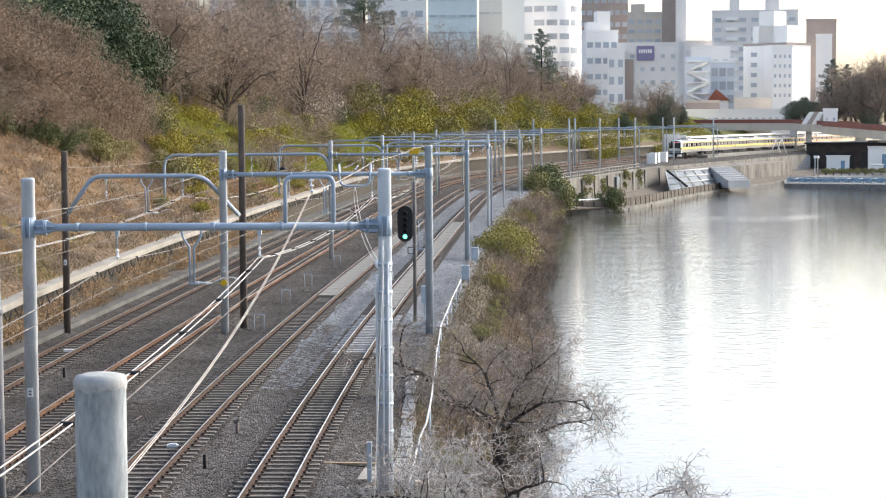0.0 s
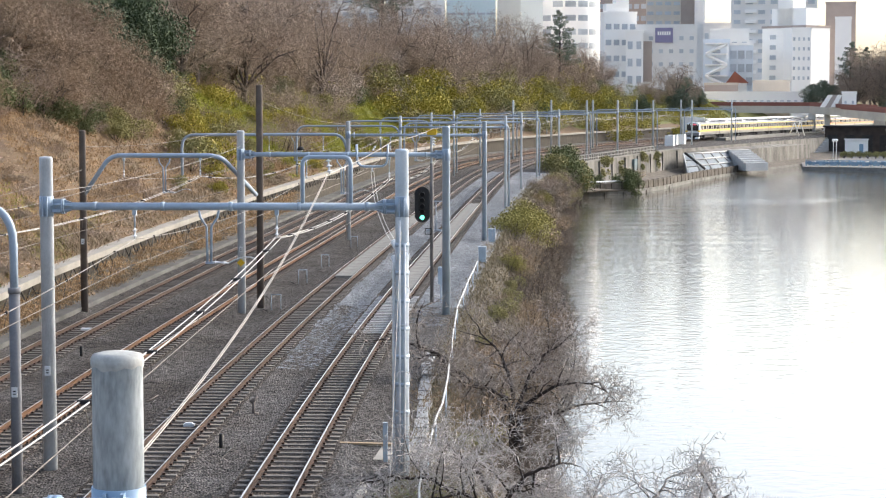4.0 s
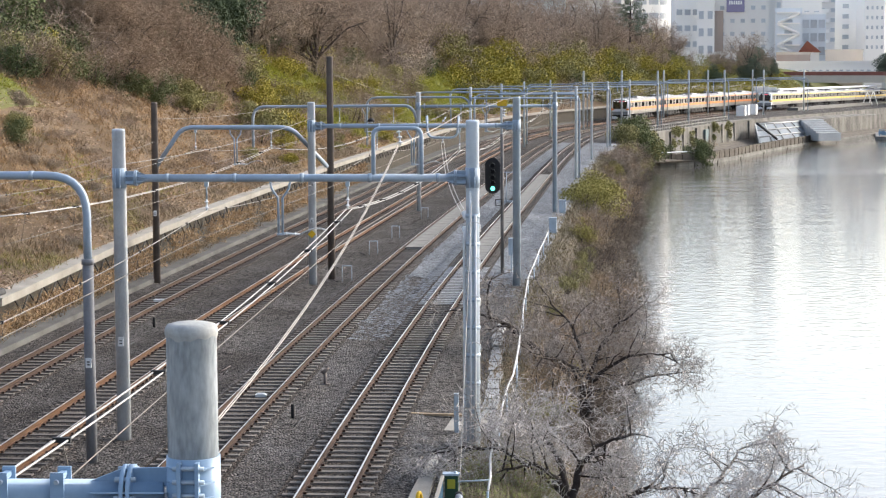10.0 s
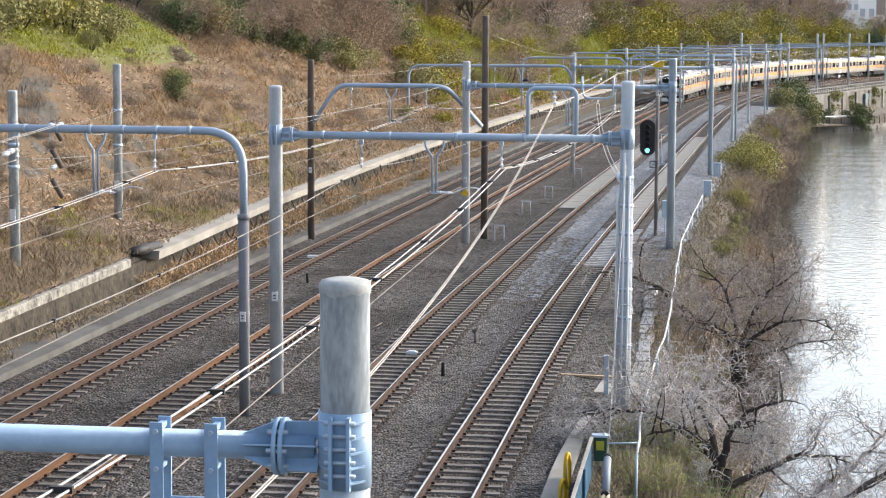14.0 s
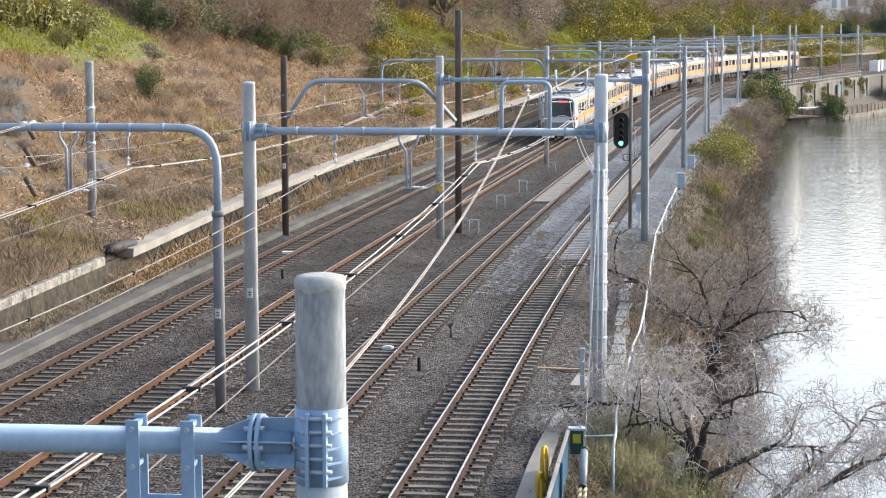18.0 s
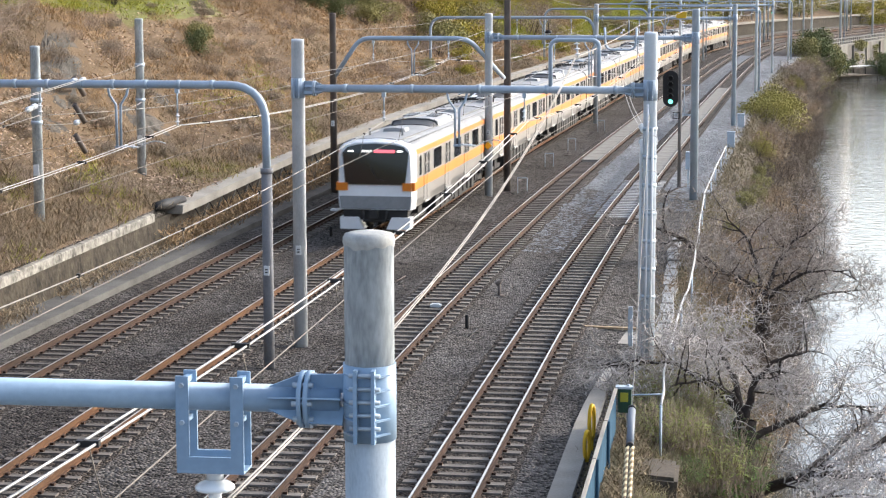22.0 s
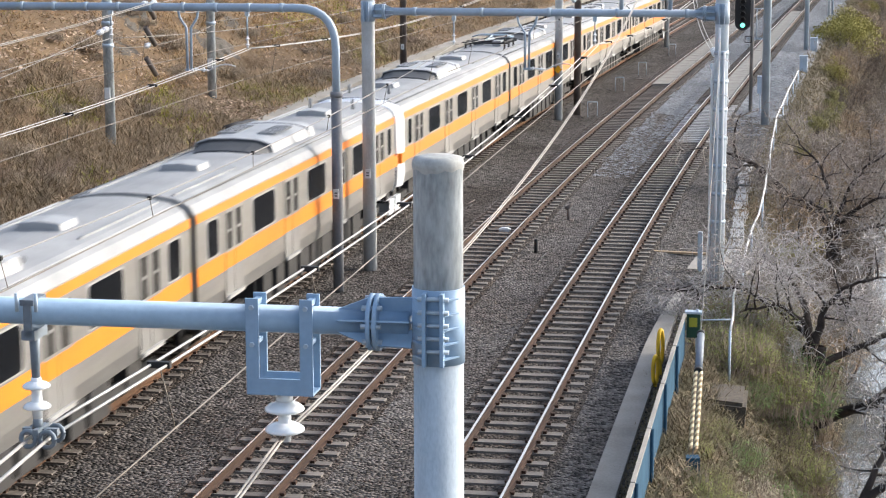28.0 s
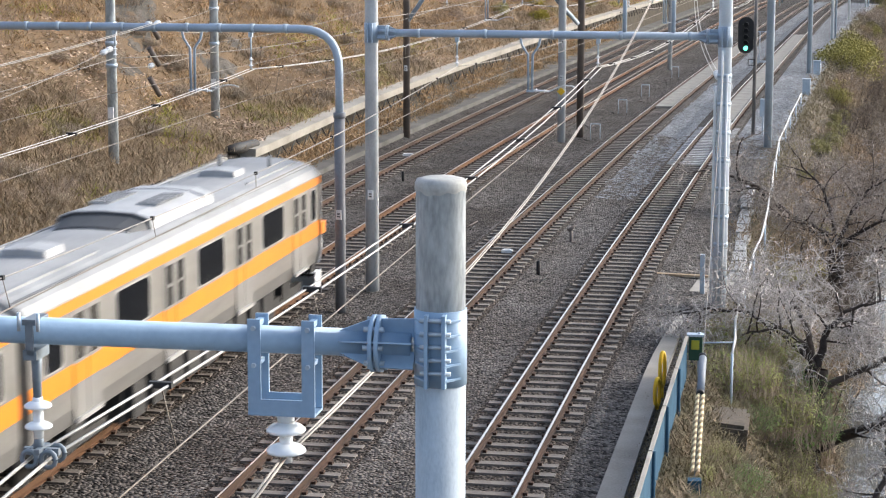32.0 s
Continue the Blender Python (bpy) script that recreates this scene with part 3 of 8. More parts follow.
def v_drop(root, s, off, ztop, zbot, arm=0.5):
    """A drop tube that spreads to the beam, with two insulators and a steady arm at its foot."""
    bm = bmesh.new()
    for e in (-1, 1):
        tube(bm, [on(s, off + e * 0.26, ztop), on(s, off + e * 0.22, ztop - 0.18), on(s, off + e * 0.06, ztop - 0.42), on(s, off + e * 0.05, zbot)], 0.034, 6)
    box(bm, -0.1, 0.1, -0.04, 0.04, 0, 0.05, m=at_line(s, off, zbot))
    dr = part("drop_tube", bm, PIPE, root)
    bm = bmesh.new()
    ribbed(bm, on(s, off + 0.06, zbot + 0.05), on(s, off + 0.5, zbot + 0.02), 2, 0.055, 8)
    part("insulator", bm, CERAMIC, dr, "white porcelain insulator")
    bm = bmesh.new()
    c = [on(s, off + 0.5 + arm * k / 5 * 1.4, zbot + 0.02 + 0.16 * math.sin(k / 5 * 2.4)) for k in range(6)]
    tube(bm, c, 0.016, 5)
    part("steady_arm", bm, WHITEP, dr, "curved white steady arm")


def collar(root, s, off, zb, r, sgn):
    """Steel collar on a pole with the ribbed flange that takes the beam."""
    bm = bmesh.new()
    tube(bm, [on(s, off, zb - 0.26), on(s, off, zb + 0.26)], r + 0.014, 18)
    m = at_line(s, off, zb)
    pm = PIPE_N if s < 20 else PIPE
    cl = part("collar", bm, pm, root, "bolted blue-grey steel collar")
    for e in (-1, 1):
        for dy in (-0.06, 0.06):
            bm = bmesh.new()
            box(bm, -0.012 + dy, 0.012 + dy, min(-e * (r + 0.08), -e * r), max(-e * (r + 0.08), -e * r), -0.25, 0.25, m=m)
            part("lug", bm, pm, cl)
    bm = bmesh.new()
    for dx in (0.3, 0.345):
        tube(bm, [on(s, off + sgn * (r + dx - 0.07), zb), on(s, off + sgn * (r + dx - 0.04), zb)], 0.2, 16)
    fl = part("flange", bm, pm, cl, "bolted flange joint")
    if s > 100:
        return
    a0 = sgn * r
    for ang in range(6):
        bm = bmesh.new()
        mm = m @ Matrix.Rotation(ang * math.tau / 6 + 0.3, 4, "X")
        vs = [bm.verts.new(mm @ Vector(p)) for p in ((a0, -0.006, 0.06), (a0 + sgn * 0.6, -0.006, 0.06), (a0 + sgn * 0.3, -0.006, 0.19), (a0, -0.006, 0.2), (a0, 0.006, 0.06), (a0 + sgn * 0.6, 0.006, 0.06), (a0 + sgn * 0.3, 0.006, 0.19), (a0, 0.006, 0.2))]
        for f in ((0, 1, 2, 3), (7, 6, 5, 4), (0, 4, 5, 1), (1, 5, 6, 2), (2, 6, 7, 3), (3, 7, 4, 0)):
            bm.faces.new([vs[i] for i in f])
        part("rib", bm, pm, cl)
    if s > 20:
        return
    # stiffeners and bolts on the clamped seam of the nearest collar
    for e in (-1, 1):
        for k in range(5):
            bm = bmesh.new()
            z = -0.2 + k * 0.1
            vs = [bm.verts.new(m @ Vector(p)) for p in ((e * 0.07, -r - 0.07, z - 0.006), (e * 0.07, -r + 0.04, z - 0.006), (e * 0.16, -r + 0.06, z - 0.006), (e * 0.07, -r - 0.07, z + 0.006), (e * 0.07, -r + 0.04, z + 0.006), (e * 0.16, -r + 0.06, z + 0.006))]
            for f in ((0, 2, 1), (3, 4, 5), (0, 1, 4, 3), (1, 2, 5, 4), (2, 0, 3, 5)):
                bm.faces.new([vs[i] for i in f])
            part("stiffener", bm, pm, cl)
    for k in range(5):
        bm = bmesh.new()
        z = -0.15 + k * 0.09
        tube(bm, [m @ Vector((-0.105, -r - 0.045, z)), m @ Vector((0.105, -r - 0.045, z))], 0.016, 6)
        part("bolt", bm, GALV, cl)
    for k in range(8):
        bm = bmesh.new()
        t = k * math.tau / 8
        q = (math.cos(t) * 0.165, math.sin(t) * 0.165)
        tube(bm, [m @ Vector((sgn * (r + 0.2), q[0], q[1])), m @ Vector((sgn * (r + 0.34), q[0], q[1]))], 0.02, 6)
        part("bolt", bm, GALV, cl)


def beam(root, s, a, b, z, r=0.1):
    bm = bmesh.new()
    tube(bm, [on(s, a, z), on(s, b, z)], r, 14)
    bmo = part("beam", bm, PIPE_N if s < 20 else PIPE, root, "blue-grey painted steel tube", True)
    if s > 150 or s < 20:
        return
    for k in range(int(abs(b - a) / 1.5)):
        o = a + (b - a) * (k + 0.6) / max(int(abs(b - a) / 1.5), 1)
        bm = bmesh.new()
        tube(bm, [on(s, o - 0.05, z), on(s, o + 0.05, z)], r + 0.015, 12)
        part("clamp", bm, GALV, bmo)


def portal(label, s, left, right, zb, top, mat_l=None, mat_r=None, ground=-0.3, r=0.17, top_l=None):
    root = tagged(empty("overhead_line_gantry"), label, "gantry", "overhead line gantries")
    for o, sgn, mm in ((left, 1, mat_l), (right, -1, mat_r)):
        if o is None:
            continue
        bm = bmesh.new()
        pole(bm, s, o, ground - 0.4, top if sgn < 0 else top_l or top, r * 1.06, r)
        part("pole", bm, mm or (POLE_C if s < 20 else POLE_F), root, "" if mm else "weathered concrete pole", False)
        collar(root, s, o, zb, r, sgn)
    return root


def bend_pipe(root, pts, rad, r=0.1, name="arch"):
    bm = bmesh.new()
    tube(bm, bend(pts, rad), r, 12)
    return part(name, bm, PIPE, root, "bent blue-grey steel tube")


G0, G1, G2, G3 = 13.6, 51.3, 88.6, 134.7
# nearest gantry
root = portal("concrete pole with blue-grey tubular beam close to the viewer", G0, -16.4, 2.6, 6.48, 7.63, r=0.168)
beam(root, G0, -16.2, 2.4, 6.48, 0.095)
bm = bmesh.new()
for dy in (-0.11, 0.11):
    for o in (1.32, 1.7):
        box(bm, o - 0.045, o + 0.045, dy - 0.01, dy + 0.01, -0.5, 0.16, m=at_line(G0, 0, 6.48))
    box(bm, 1.365, 1.655, dy - 0.01, dy + 0.01, -0.5, -0.4, m=at_line(G0, 0, 6.48))
box(bm, 1.275, 1.745, -0.12, 0.12, -0.515, -0.5, m=at_line(G0, 0, 6.48))
for z in (0.12, -0.16):
    for o in (1.32, 1.7):
        box(bm, o - 0.02, o + 0.02, -0.1, 0.1, z - 0.015, z + 0.015, m=at_line(G0, 0, 6.48))
fr = part("hanging_frame", bm, PIPE_N, root, "U-shaped steel hanging frame")
for o in (1.32, 1.7):
    for z in (0.1, -0.16):
        bm = bmesh.new()
        tube(bm, [at_line(G0, o, 6.48 + z) @ Vector((0, -0.145, 0)), at_line(G0, o, 6.48 + z) @ Vector((0, 0.145, 0))], 0.018, 6)
        part("bolt", bm, GALV, fr)
bm = bmesh.new()
tube(bm, [on(G0, 1.51, 5.97), on(G0, 1.51, 5.9)], 0.062, 20)
ribbed(bm, on(G0, 1.51, 5.905), on(G0, 1.51, 5.61), 2, 0.14, 32, 0.042)
part("insulator", bm, CERAMIC, fr, "large white porcelain insulator", True)
# Thin sleeve, paler and bluer than the pole above the collar.
bm = bmesh.new()
tube(bm, [on(G0, 2.6, -0.6), on(G0, 2.6, 6.24)], 0.172, 40)
part("painted_shaft", bm, mat("pale_blue_shaft", (0.46, 0.52, 0.57), (0.3, 0.35, 0.39), rough=0.8, scale=3.0, fine=40, bump=0.06, stretch=(1.4, 1.4, 0.5)), root, "pale blue-grey lower shaft")
bm = bmesh.new()
rings = []
for z, rr, wob in ((7.54, 0.171, 0.03), (7.565, 0.177, 0.012), (7.6, 0.175, 0.0), (7.625, 0.16, 0.0), (7.638, 0.11, 0.0)):
    rings.append([bm.verts.new(on(G0, 2.6, z + wob * noise.noise((math.cos(t) * 2.2, math.sin(t) * 2.2, z))) + Vector((math.cos(t), math.sin(t), 0)) * rr) for t in (k * math.tau / 40 for k in range(40))])
for a, b in zip(rings, rings[1:]):
    for k in range(40):
        bm.faces.new((a[k], a[(k + 1) % 40], b[(k + 1) % 40], b[k]))
bm.faces.new(rings[-1])
part("mortar_cap", bm, mat("mortar", (0.44, 0.44, 0.42), (0.27, 0.27, 0.255), rough=0.9, scale=6, fine=40, bump=0.05), root, "pale mortar cap with an uneven rim", True)
# stout hanger that grips the twin feeder cables
STEEL_D = mat("dull_steel", (0.2, 0.235, 0.27), (0.13, 0.155, 0.18), rough=0.55, metal=0.3, scale=4, fine=25, bump=0.06)
mh = at_line(G0, -0.3, 6.48)
bm = bmesh.new()
box(bm, -0.05, 0.05, -0.125, 0.125, 0.06, 0.1, m=mh)
for dy in (-0.115, 0.115):
    box(bm, -0.028, 0.028, dy - 0.01, dy + 0.01, -0.16, 0.07, m=mh)
box(bm, -0.05, 0.05, -0.125, 0.125, -0.19, -0.12, m=mh)
tube(bm, [mh @ Vector((0, 0, z)) for z in (-0.16, -0.3, -0.5)], [0.04, 0.034, 0.03], 10)
hg = part("hanger", bm, STEEL_D, root, "bolted steel hanger")
for x in (-0.07, 0.07):
    bm = bmesh.new()
    tube(bm, [mh @ Vector((x, -0.13, 0.02)), mh @ Vector((x, -0.13, 0.15))], 0.014, 6)
    part("bolt", bm, GALV, hg)
bm = bmesh.new()
ribbed(bm, on(G0, -0.3, 6.0), on(G0, -0.3, 5.7), 2, 0.1, 24, 0.035)
part("insulator", bm, CERAMIC, hg, "white porcelain insulator", True)
bm = bmesh.new()
tube(bm, [on(G0, -0.3, 5.72), on(G0, -0.3, 5.62)], [0.03, 0.045], 8)
for e in (-1, 1):
    for dy in (-0.09, 0.09):
        arc = [at_line(G0, -0.27 + e * 0.07, 5.57) @ Vector((0.055 * math.cos(t), dy, 0.06 * math.sin(t))) for t in (k * math.tau / 10 for k in range(11))]
        tube(bm, arc, 0.018, 6, cap=False)
box(bm, -0.13, 0.13, -0.022, 0.022, 0.0, 0.05, m=at_line(G0, -0.28, 5.58))
box(bm, -0.02, 0.02, -0.11, 0.11, 0.02, 0.06, m=at_line(G0, -0.28, 5.58))
part("cable_clamp", bm, STEEL_D, hg, "cast clamp on twin cables")

# gantry with the small portal on its beam
root = portal("concrete poles with blue-grey beam and small portal", G1, -6.2, 2.97, 6.55, 8.03, None, mat("pale_blue_pole", (0.66, 0.72, 0.78), (0.5, 0.56, 0.62), rough=0.7, scale=2, fine=25, bump=0.05), top_l=7.83)
beam(root, G1, -6.0, 2.79, 6.55)
bend_pipe(root, [on(G1, 0.42, 6.6), on(G1, 0.42, 7.82), on(G1, 1.66, 7.82), on(G1, 1.66, 6.6)], 0.22, 0.055, "small_portal")
bm = bmesh.new()
ribbed(bm, on(G1, 1.08, 7.78), on(G1, 1.12, 7.38), 3, 0.075, 10)
part("insulator", bm, CERAMIC, root, "white porcelain insulator")
hang_insulator(root, G1, -0.25, 6.45, 5.75)
hang_insulator(root, G1, -3.92, 6.45, 5.7)
v_drop(root, G1, -2.0, 6.45, 5.07)
for k in range(7):
    bm = bmesh.new()
    tube(bm, [on(G1, 2.97, 1.2 + k * 0.72), on(G1, 2.97, 1.3 + k * 0.72)], 0.19, 14)
    part("band", bm, GALV, root, "pale steel strap")
for pts, r in (([on(G1, 2.79, 5.3), on(G1, 2.75, 4.9), on(G1, 2.75, 0.6), on(G1, 2.75, -0.4)], 0.04),
               ([on(G1, 3.02, 5.6) + Vector((0, -0.2, 0)), on(G1, 3.02, 2.2) + Vector((0, -0.2, 0)), on(G1, 2.99, -0.3) + Vector((0, -0.22, 0))], 0.035),
               ([on(G1, 2.89, 6.2) + Vector((0, -0.19, 0)), on(G1, 2.89, 2.4) + Vector((0, -0.19, 0)), on(G1, 2.87, -0.3) + Vector((0, -0.2, 0))], 0.03)):
    bm = bmesh.new()
    tube(bm, pts, r, 6)
    part("cable_duct", bm, WHITEP, root, "pale cable strapped to the pole")
for z in (2.2, 3.4, 4.4, 5.3):
    bm = bmesh.new()
    tube(bm, bend([on(G1, 2.81, z - 0.12) + Vector((0, -0.2, 0)), on(G1, 2.81, z + 0.12) + Vector((0, -0.22, 0)), on(G1, 3.14, z + 0.12) + Vector((0, -0.22, 0)), on(G1, 3.14, z - 0.12) + Vector((0, -0.2, 0))], 0.12, 4), 0.014, 5)
    part("hoop", bm, WHITEP, root)

# arch over the two far tracks, near
SA = 48.2
root = tagged(empty("overhead_line_gantry"), "single pole bending into a long blue-grey tube", "gantry", "overhead line gantries")
bm = bmesh.new()
tube(bm, [on(SA, -6.3, -0.7), on(SA, -6.3, 4.72)], 0.135, 14)
tube(bm, [on(SA, -6.3, 4.6), on(SA, -6.3, 4.74)], 0.155, 14)
part("pole", bm, mat("dark_grey_pole", (0.2, 0.2, 0.21), (0.13, 0.13, 0.135), rough=0.7, scale=2, fine=20, bump=0.1), root, "dark grey steel pole")
bend_pipe(root, [on(SA, -6.3, 4.6), on(SA, -6.3, 6.79), on(SA, -17.6, 6.79)], 1.0, 0.1)
bm = bmesh.new()
pole(bm, SA, -17.6, 1.0, 7.9, 0.17, 0.16)
part("pole", bm, POLE_C, root)
for k in range(10):
    bm = bmesh.new()
    tube(bm, [on(SA, -7.6 - k * 0.85, 6.79), on(SA, -7.7 - k * 0.85, 6.79)], 0.116, 12)
    part("clamp", bm, GALV, root)
hang_insulator(root, SA, -8.55, 6.7, 5.78)
hang_insulator(root, SA, -12.1, 6.7, 6.0)
v_drop(root, SA, -10.07, 6.7, 5.2)

# second gantry, and the arch behind it between a brown and a dark pole
root = portal("concrete poles with blue-grey beam by the signal", G2, -6.55, 2.63, 6.83, 8.1, None, GALV, top_l=7.9)
beam(root, G2, -6.3, 2.43, 6.83)
# double hoop hung round the beam
for dy in (-0.16, 0.16):
    bm = bmesh.new()
    tube(bm, [at_line(G2, 0, 0) @ (Vector(q) + Vector((0, dy, 0))) for q in bend([(-1.36, 0, 7.28), (-1.32, 0, 6.3), (0.0, 0, 6.3), (0.05, 0, 7.28)], 0.35, 5)], 0.042, 8)
    part("hoop", bm, PIPE, root, "U-shaped hoop hung from the beam")
bm = bmesh.new()
tube(bm, [on(G2, -0.66, 6.3), on(G2, -0.66, 6.12), on(G2, -0.66, 6.08)], [0.03, 0.03, 0.05], 8)
ribbed(bm, on(G2, -0.66, 7.0), on(G2, -0.5, 7.22), 2, 0.07, 8)
part("insulator", bm, CERAMIC, root, "white porcelain insulator")
hang_insulator(root, G2, 0.1, 6.7, 5.75)
hang_insulator(root, G2, -3.6, 6.7, 5.75)
v_drop(root, G2, -2.0, 6.7, 5.07)
bm = bmesh.new()
box(bm, -0.13, 0.13, -0.03, 0.0, -0.13, 0.13, m=at_line(G2, -6.55, 2.0) @ Matrix.Translation((0, -0.2, 0)) @ Matrix.Rotation(radians(45), 4, "Y"))
part("warning_plate", bm, YELLOW, root, "small yellow warning plate")
root = tagged(empty("overhead_line_gantry"), "blue-grey arch between a brown and a dark pole", "gantry", "overhead line gantries")
for s, o, z0, z1, r in ((87.6, -13.45, 0, 7.93, 0.16), (91.0, -6.05, -0.5, 9.95, 0.165)):
    bm = bmesh.new()
    pole(bm, s, o, z0 - 0.3, z1, r, r * 0.9)
    part("pole", bm, BROWNPOLE, root, "tall dark brown pole")
bm = bmesh.new()
tube(bm, bend([on(87.6, -13.45, 5.0), on(87.6, -12.2, 6.81), on(87.6, -7.3, 6.81), on(90.2, -6.1, 4.95)], 0.9), 0.1, 12)
part("arch", bm, PIPE, root, "bent blue-grey steel tube")
hang_insulator(root, 87.6, -11.6, 6.7, 5.85)
hang_insulator(root, 87.6, -8.2, 6.7, 5.9)
v_drop(root, 87.6, -9.8, 6.7, 5.15)

# third gantry with its long arm over the far tracks
root = portal("slim poles with blue-grey beam and a long arm", G3, -6.6, 2.66, 6.85, 7.8, None, GALV, r=0.15)
beam(root, G3, -6.4, 2.5, 6.85)
bend_pipe(root, [on(G3, -18.0, 3.2), on(G3, -18.0, 6.85), on(G3, -7.0, 6.9), on(G3, -6.65, 5.8)], 0.9, 0.1)
for o in (-0.1, -3.7, -8.3, -12.0):
    hang_insulator(root, G3, o, 6.75, 5.8)
v_drop(root, G3, -10.2, 6.75, 5.1)
v_drop(root, G3, -2.0, 6.75, 5.1)
bm = bmesh.new()
box(bm, -0.32, 0.32, -0.05, 0.05, 0.1, 0.5, m=at_line(G3, -0.9, 6.75) @ Matrix.Translation((0, -0.15, 0)))
part("sign_plate", bm, YELLOW, root, "yellow sign plate")
bm = bmesh.new()
ribbed(bm, on(G3, -0.8, 6.7) + Vector((0, -0.2, 0)), on(G3, -0.8, 6.1) + Vector((0, -0.2, 0)), 3, 0.14, 10)
part("insulator", bm, CERAMIC, root)

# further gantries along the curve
# Poles of the far gantries, paler again than POLE_F.
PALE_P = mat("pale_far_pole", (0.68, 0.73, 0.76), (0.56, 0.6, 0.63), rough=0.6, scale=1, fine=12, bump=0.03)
FAR = [175.0, 213.0, 247.0, 283.0, 318.0, 352.0, 387.0, 424.0, 462.0]
for i, s in enumerate(FAR):
    e = max(2.7, edge(s) - 1.2)
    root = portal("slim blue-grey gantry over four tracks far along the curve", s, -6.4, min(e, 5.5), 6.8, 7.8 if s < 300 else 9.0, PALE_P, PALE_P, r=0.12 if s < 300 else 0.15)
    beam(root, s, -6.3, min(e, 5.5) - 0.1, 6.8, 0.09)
    bend_pipe(root, [on(s, -15.6, 2.0), on(s, -15.6, 6.9), on(s, -6.6, 6.9), on(s, -6.45, 5.9)], 0.9, 0.09)
    if i % 2 == 0:
        bend_pipe(root, [on(s + 3, -6.3, 0.0), on(s + 3, -6.3, 7.1), on(s + 3, min(e, 5.5) + 0.2, 7.1), on(s + 3, min(e, 5.5) + 0.2, -0.5)], 0.8, 0.08)
    for o in (0, -3.7, -8.2, -11.95):
        hang_insulator(root, s, o, 6.75, 5.8)

# free poles on the slope with their tie-offs
for s, o, z0, z1 in ((59.8, -16.6, 1.4, 7.35), (71.6, -17.1, 2.2, 7.98)):
    root = tagged(empty("slope_pole"), "blue-grey pole on the grass slope with wire tie-offs", "pole", "slope poles")
    bm = bmesh.new()
    pole(bm, s, o, z0 - 0.6, z1, 0.17, 0.155)
    part("shaft", bm, POLE_C, root)
    for z in (6.2, 5.6, 4.9):
        bm = bmesh.new()
        tube(bm, [on(s, o, z), on(s, o, z + 0.12)], 0.185, 14)
        part("band", bm, GALV, root)
    bm = bmesh.new()
    box(bm, -0.09, 0.09, -0.19, -0.165, 3.3, 3.65, m=at_line(s, o, 0))
    part("marker_plate", bm, WHITEP, root, "small white plate")

# ---- trains ----
STEEL = mat("brushed_stainless", (0.27, 0.262, 0.25), (0.205, 0.199, 0.19), spec=0.5, rough=0.4, metal=0.55, scale=0.8, fine=40, bump=0.02, stretch=(1, 1, 6))
ROOFM = mat("train_roof", (0.28, 0.285, 0.29), (0.19, 0.195, 0.2), spec=0.5, rough=0.7, scale=0.8, fine=10, bump=0.05)
ORANGE = mat("orange_band", (0.72, 0.21, 0.012), (0.62, 0.175, 0.01), spec=0.5, rough=0.4, scale=0.5, fine=8, bump=0.0)
YELLOWB = mat("yellow_band", (0.8, 0.55, 0.05), (0.7, 0.48, 0.04), spec=0.5, rough=0.4, scale=0.5, fine=8, bump=0.0)
DOORM = mat("door_steel", (0.28, 0.274, 0.266), (0.21, 0.206, 0.2), spec=0.5, rough=0.45, metal=0.5, scale=1, fine=40, bump=0.02)
MASK = mat("white_mask", (0.76, 0.77, 0.78), (0.68, 0.69, 0.7), spec=0.5, rough=0.35, scale=0.6, fine=8, bump=0.0)
UNDER = mat("underframe", (0.05, 0.047, 0.045), (0.025, 0.024, 0.023), rough=0.8, scale=2, fine=12, bump=0.2)
AC_W = mat("pale_louvre", (0.36, 0.365, 0.37), (0.27, 0.275, 0.28), spec=0.5, rough=0.5, scale=2, fine=12, bump=0.05)
AC_D = mat("dark_duct", (0.07, 0.072, 0.076), (0.045, 0.047, 0.05), rough=0.6, scale=2, fine=12, bump=0.05)
GANG = mat("gangway_rubber", (0.03, 0.03, 0.032), (0.02, 0.02, 0.02), rough=0.8, scale=3, fine=12, bump=0.1)
LAMP_W = mat("head_lamp", (1.0, 0.97, 0.9), (1.0, 0.97, 0.9), rough=0.2, emit=1.4, bump=0.0)
SIGN_R = mat("red_display", (1.0, 0.16, 0.2), (1.0, 0.16, 0.2), rough=0.3, emit=0.45, bump=0.0)
SIGN_W = mat("white_display", (0.9, 0.9, 0.85), (0.9, 0.9, 0.85), rough=0.3, emit=0.5, bump=0.0)
DOOR_G = mat("door_glass", (0.06, 0.056, 0.05), (0.03, 0.029, 0.027), rough=0.12, scale=0.9, fine=3, bump=0.0, spec=0.4)
FRAME_S = mat("window_surround", (0.42, 0.415, 0.405), (0.32, 0.315, 0.31), rough=0.45, metal=0.3, scale=1, fine=20, bump=0.0)
PITCH = 19.67
HALF = 9.62
BODY_X = 1.46
PROFILE = [(-1.40, 1.05), (-BODY_X, 1.35), (-BODY_X, 3.02), (-1.42, 3.2)]
ROOF = [(-1.42, 3.2), (-1.32, 3.36), (-1.05, 3.5), (-0.5, 3.59), (0, 3.61)]


def prism(bm, prof, y0, y1, mi=0, caps=True):
    a = [bm.verts.new((x, y0, z)) for x, z in prof]
    b = [bm.verts.new((x, y1, z)) for x, z in prof]
    n = len(prof)
    for k in range(n):
        bm.faces.new((a[k], a[(k + 1) % n], b[(k + 1) % n], b[k])).material_index = mi
    if caps:
        bm.faces.new(a[::-1]).material_index = mi
        bm.faces.new(b).material_index = mi


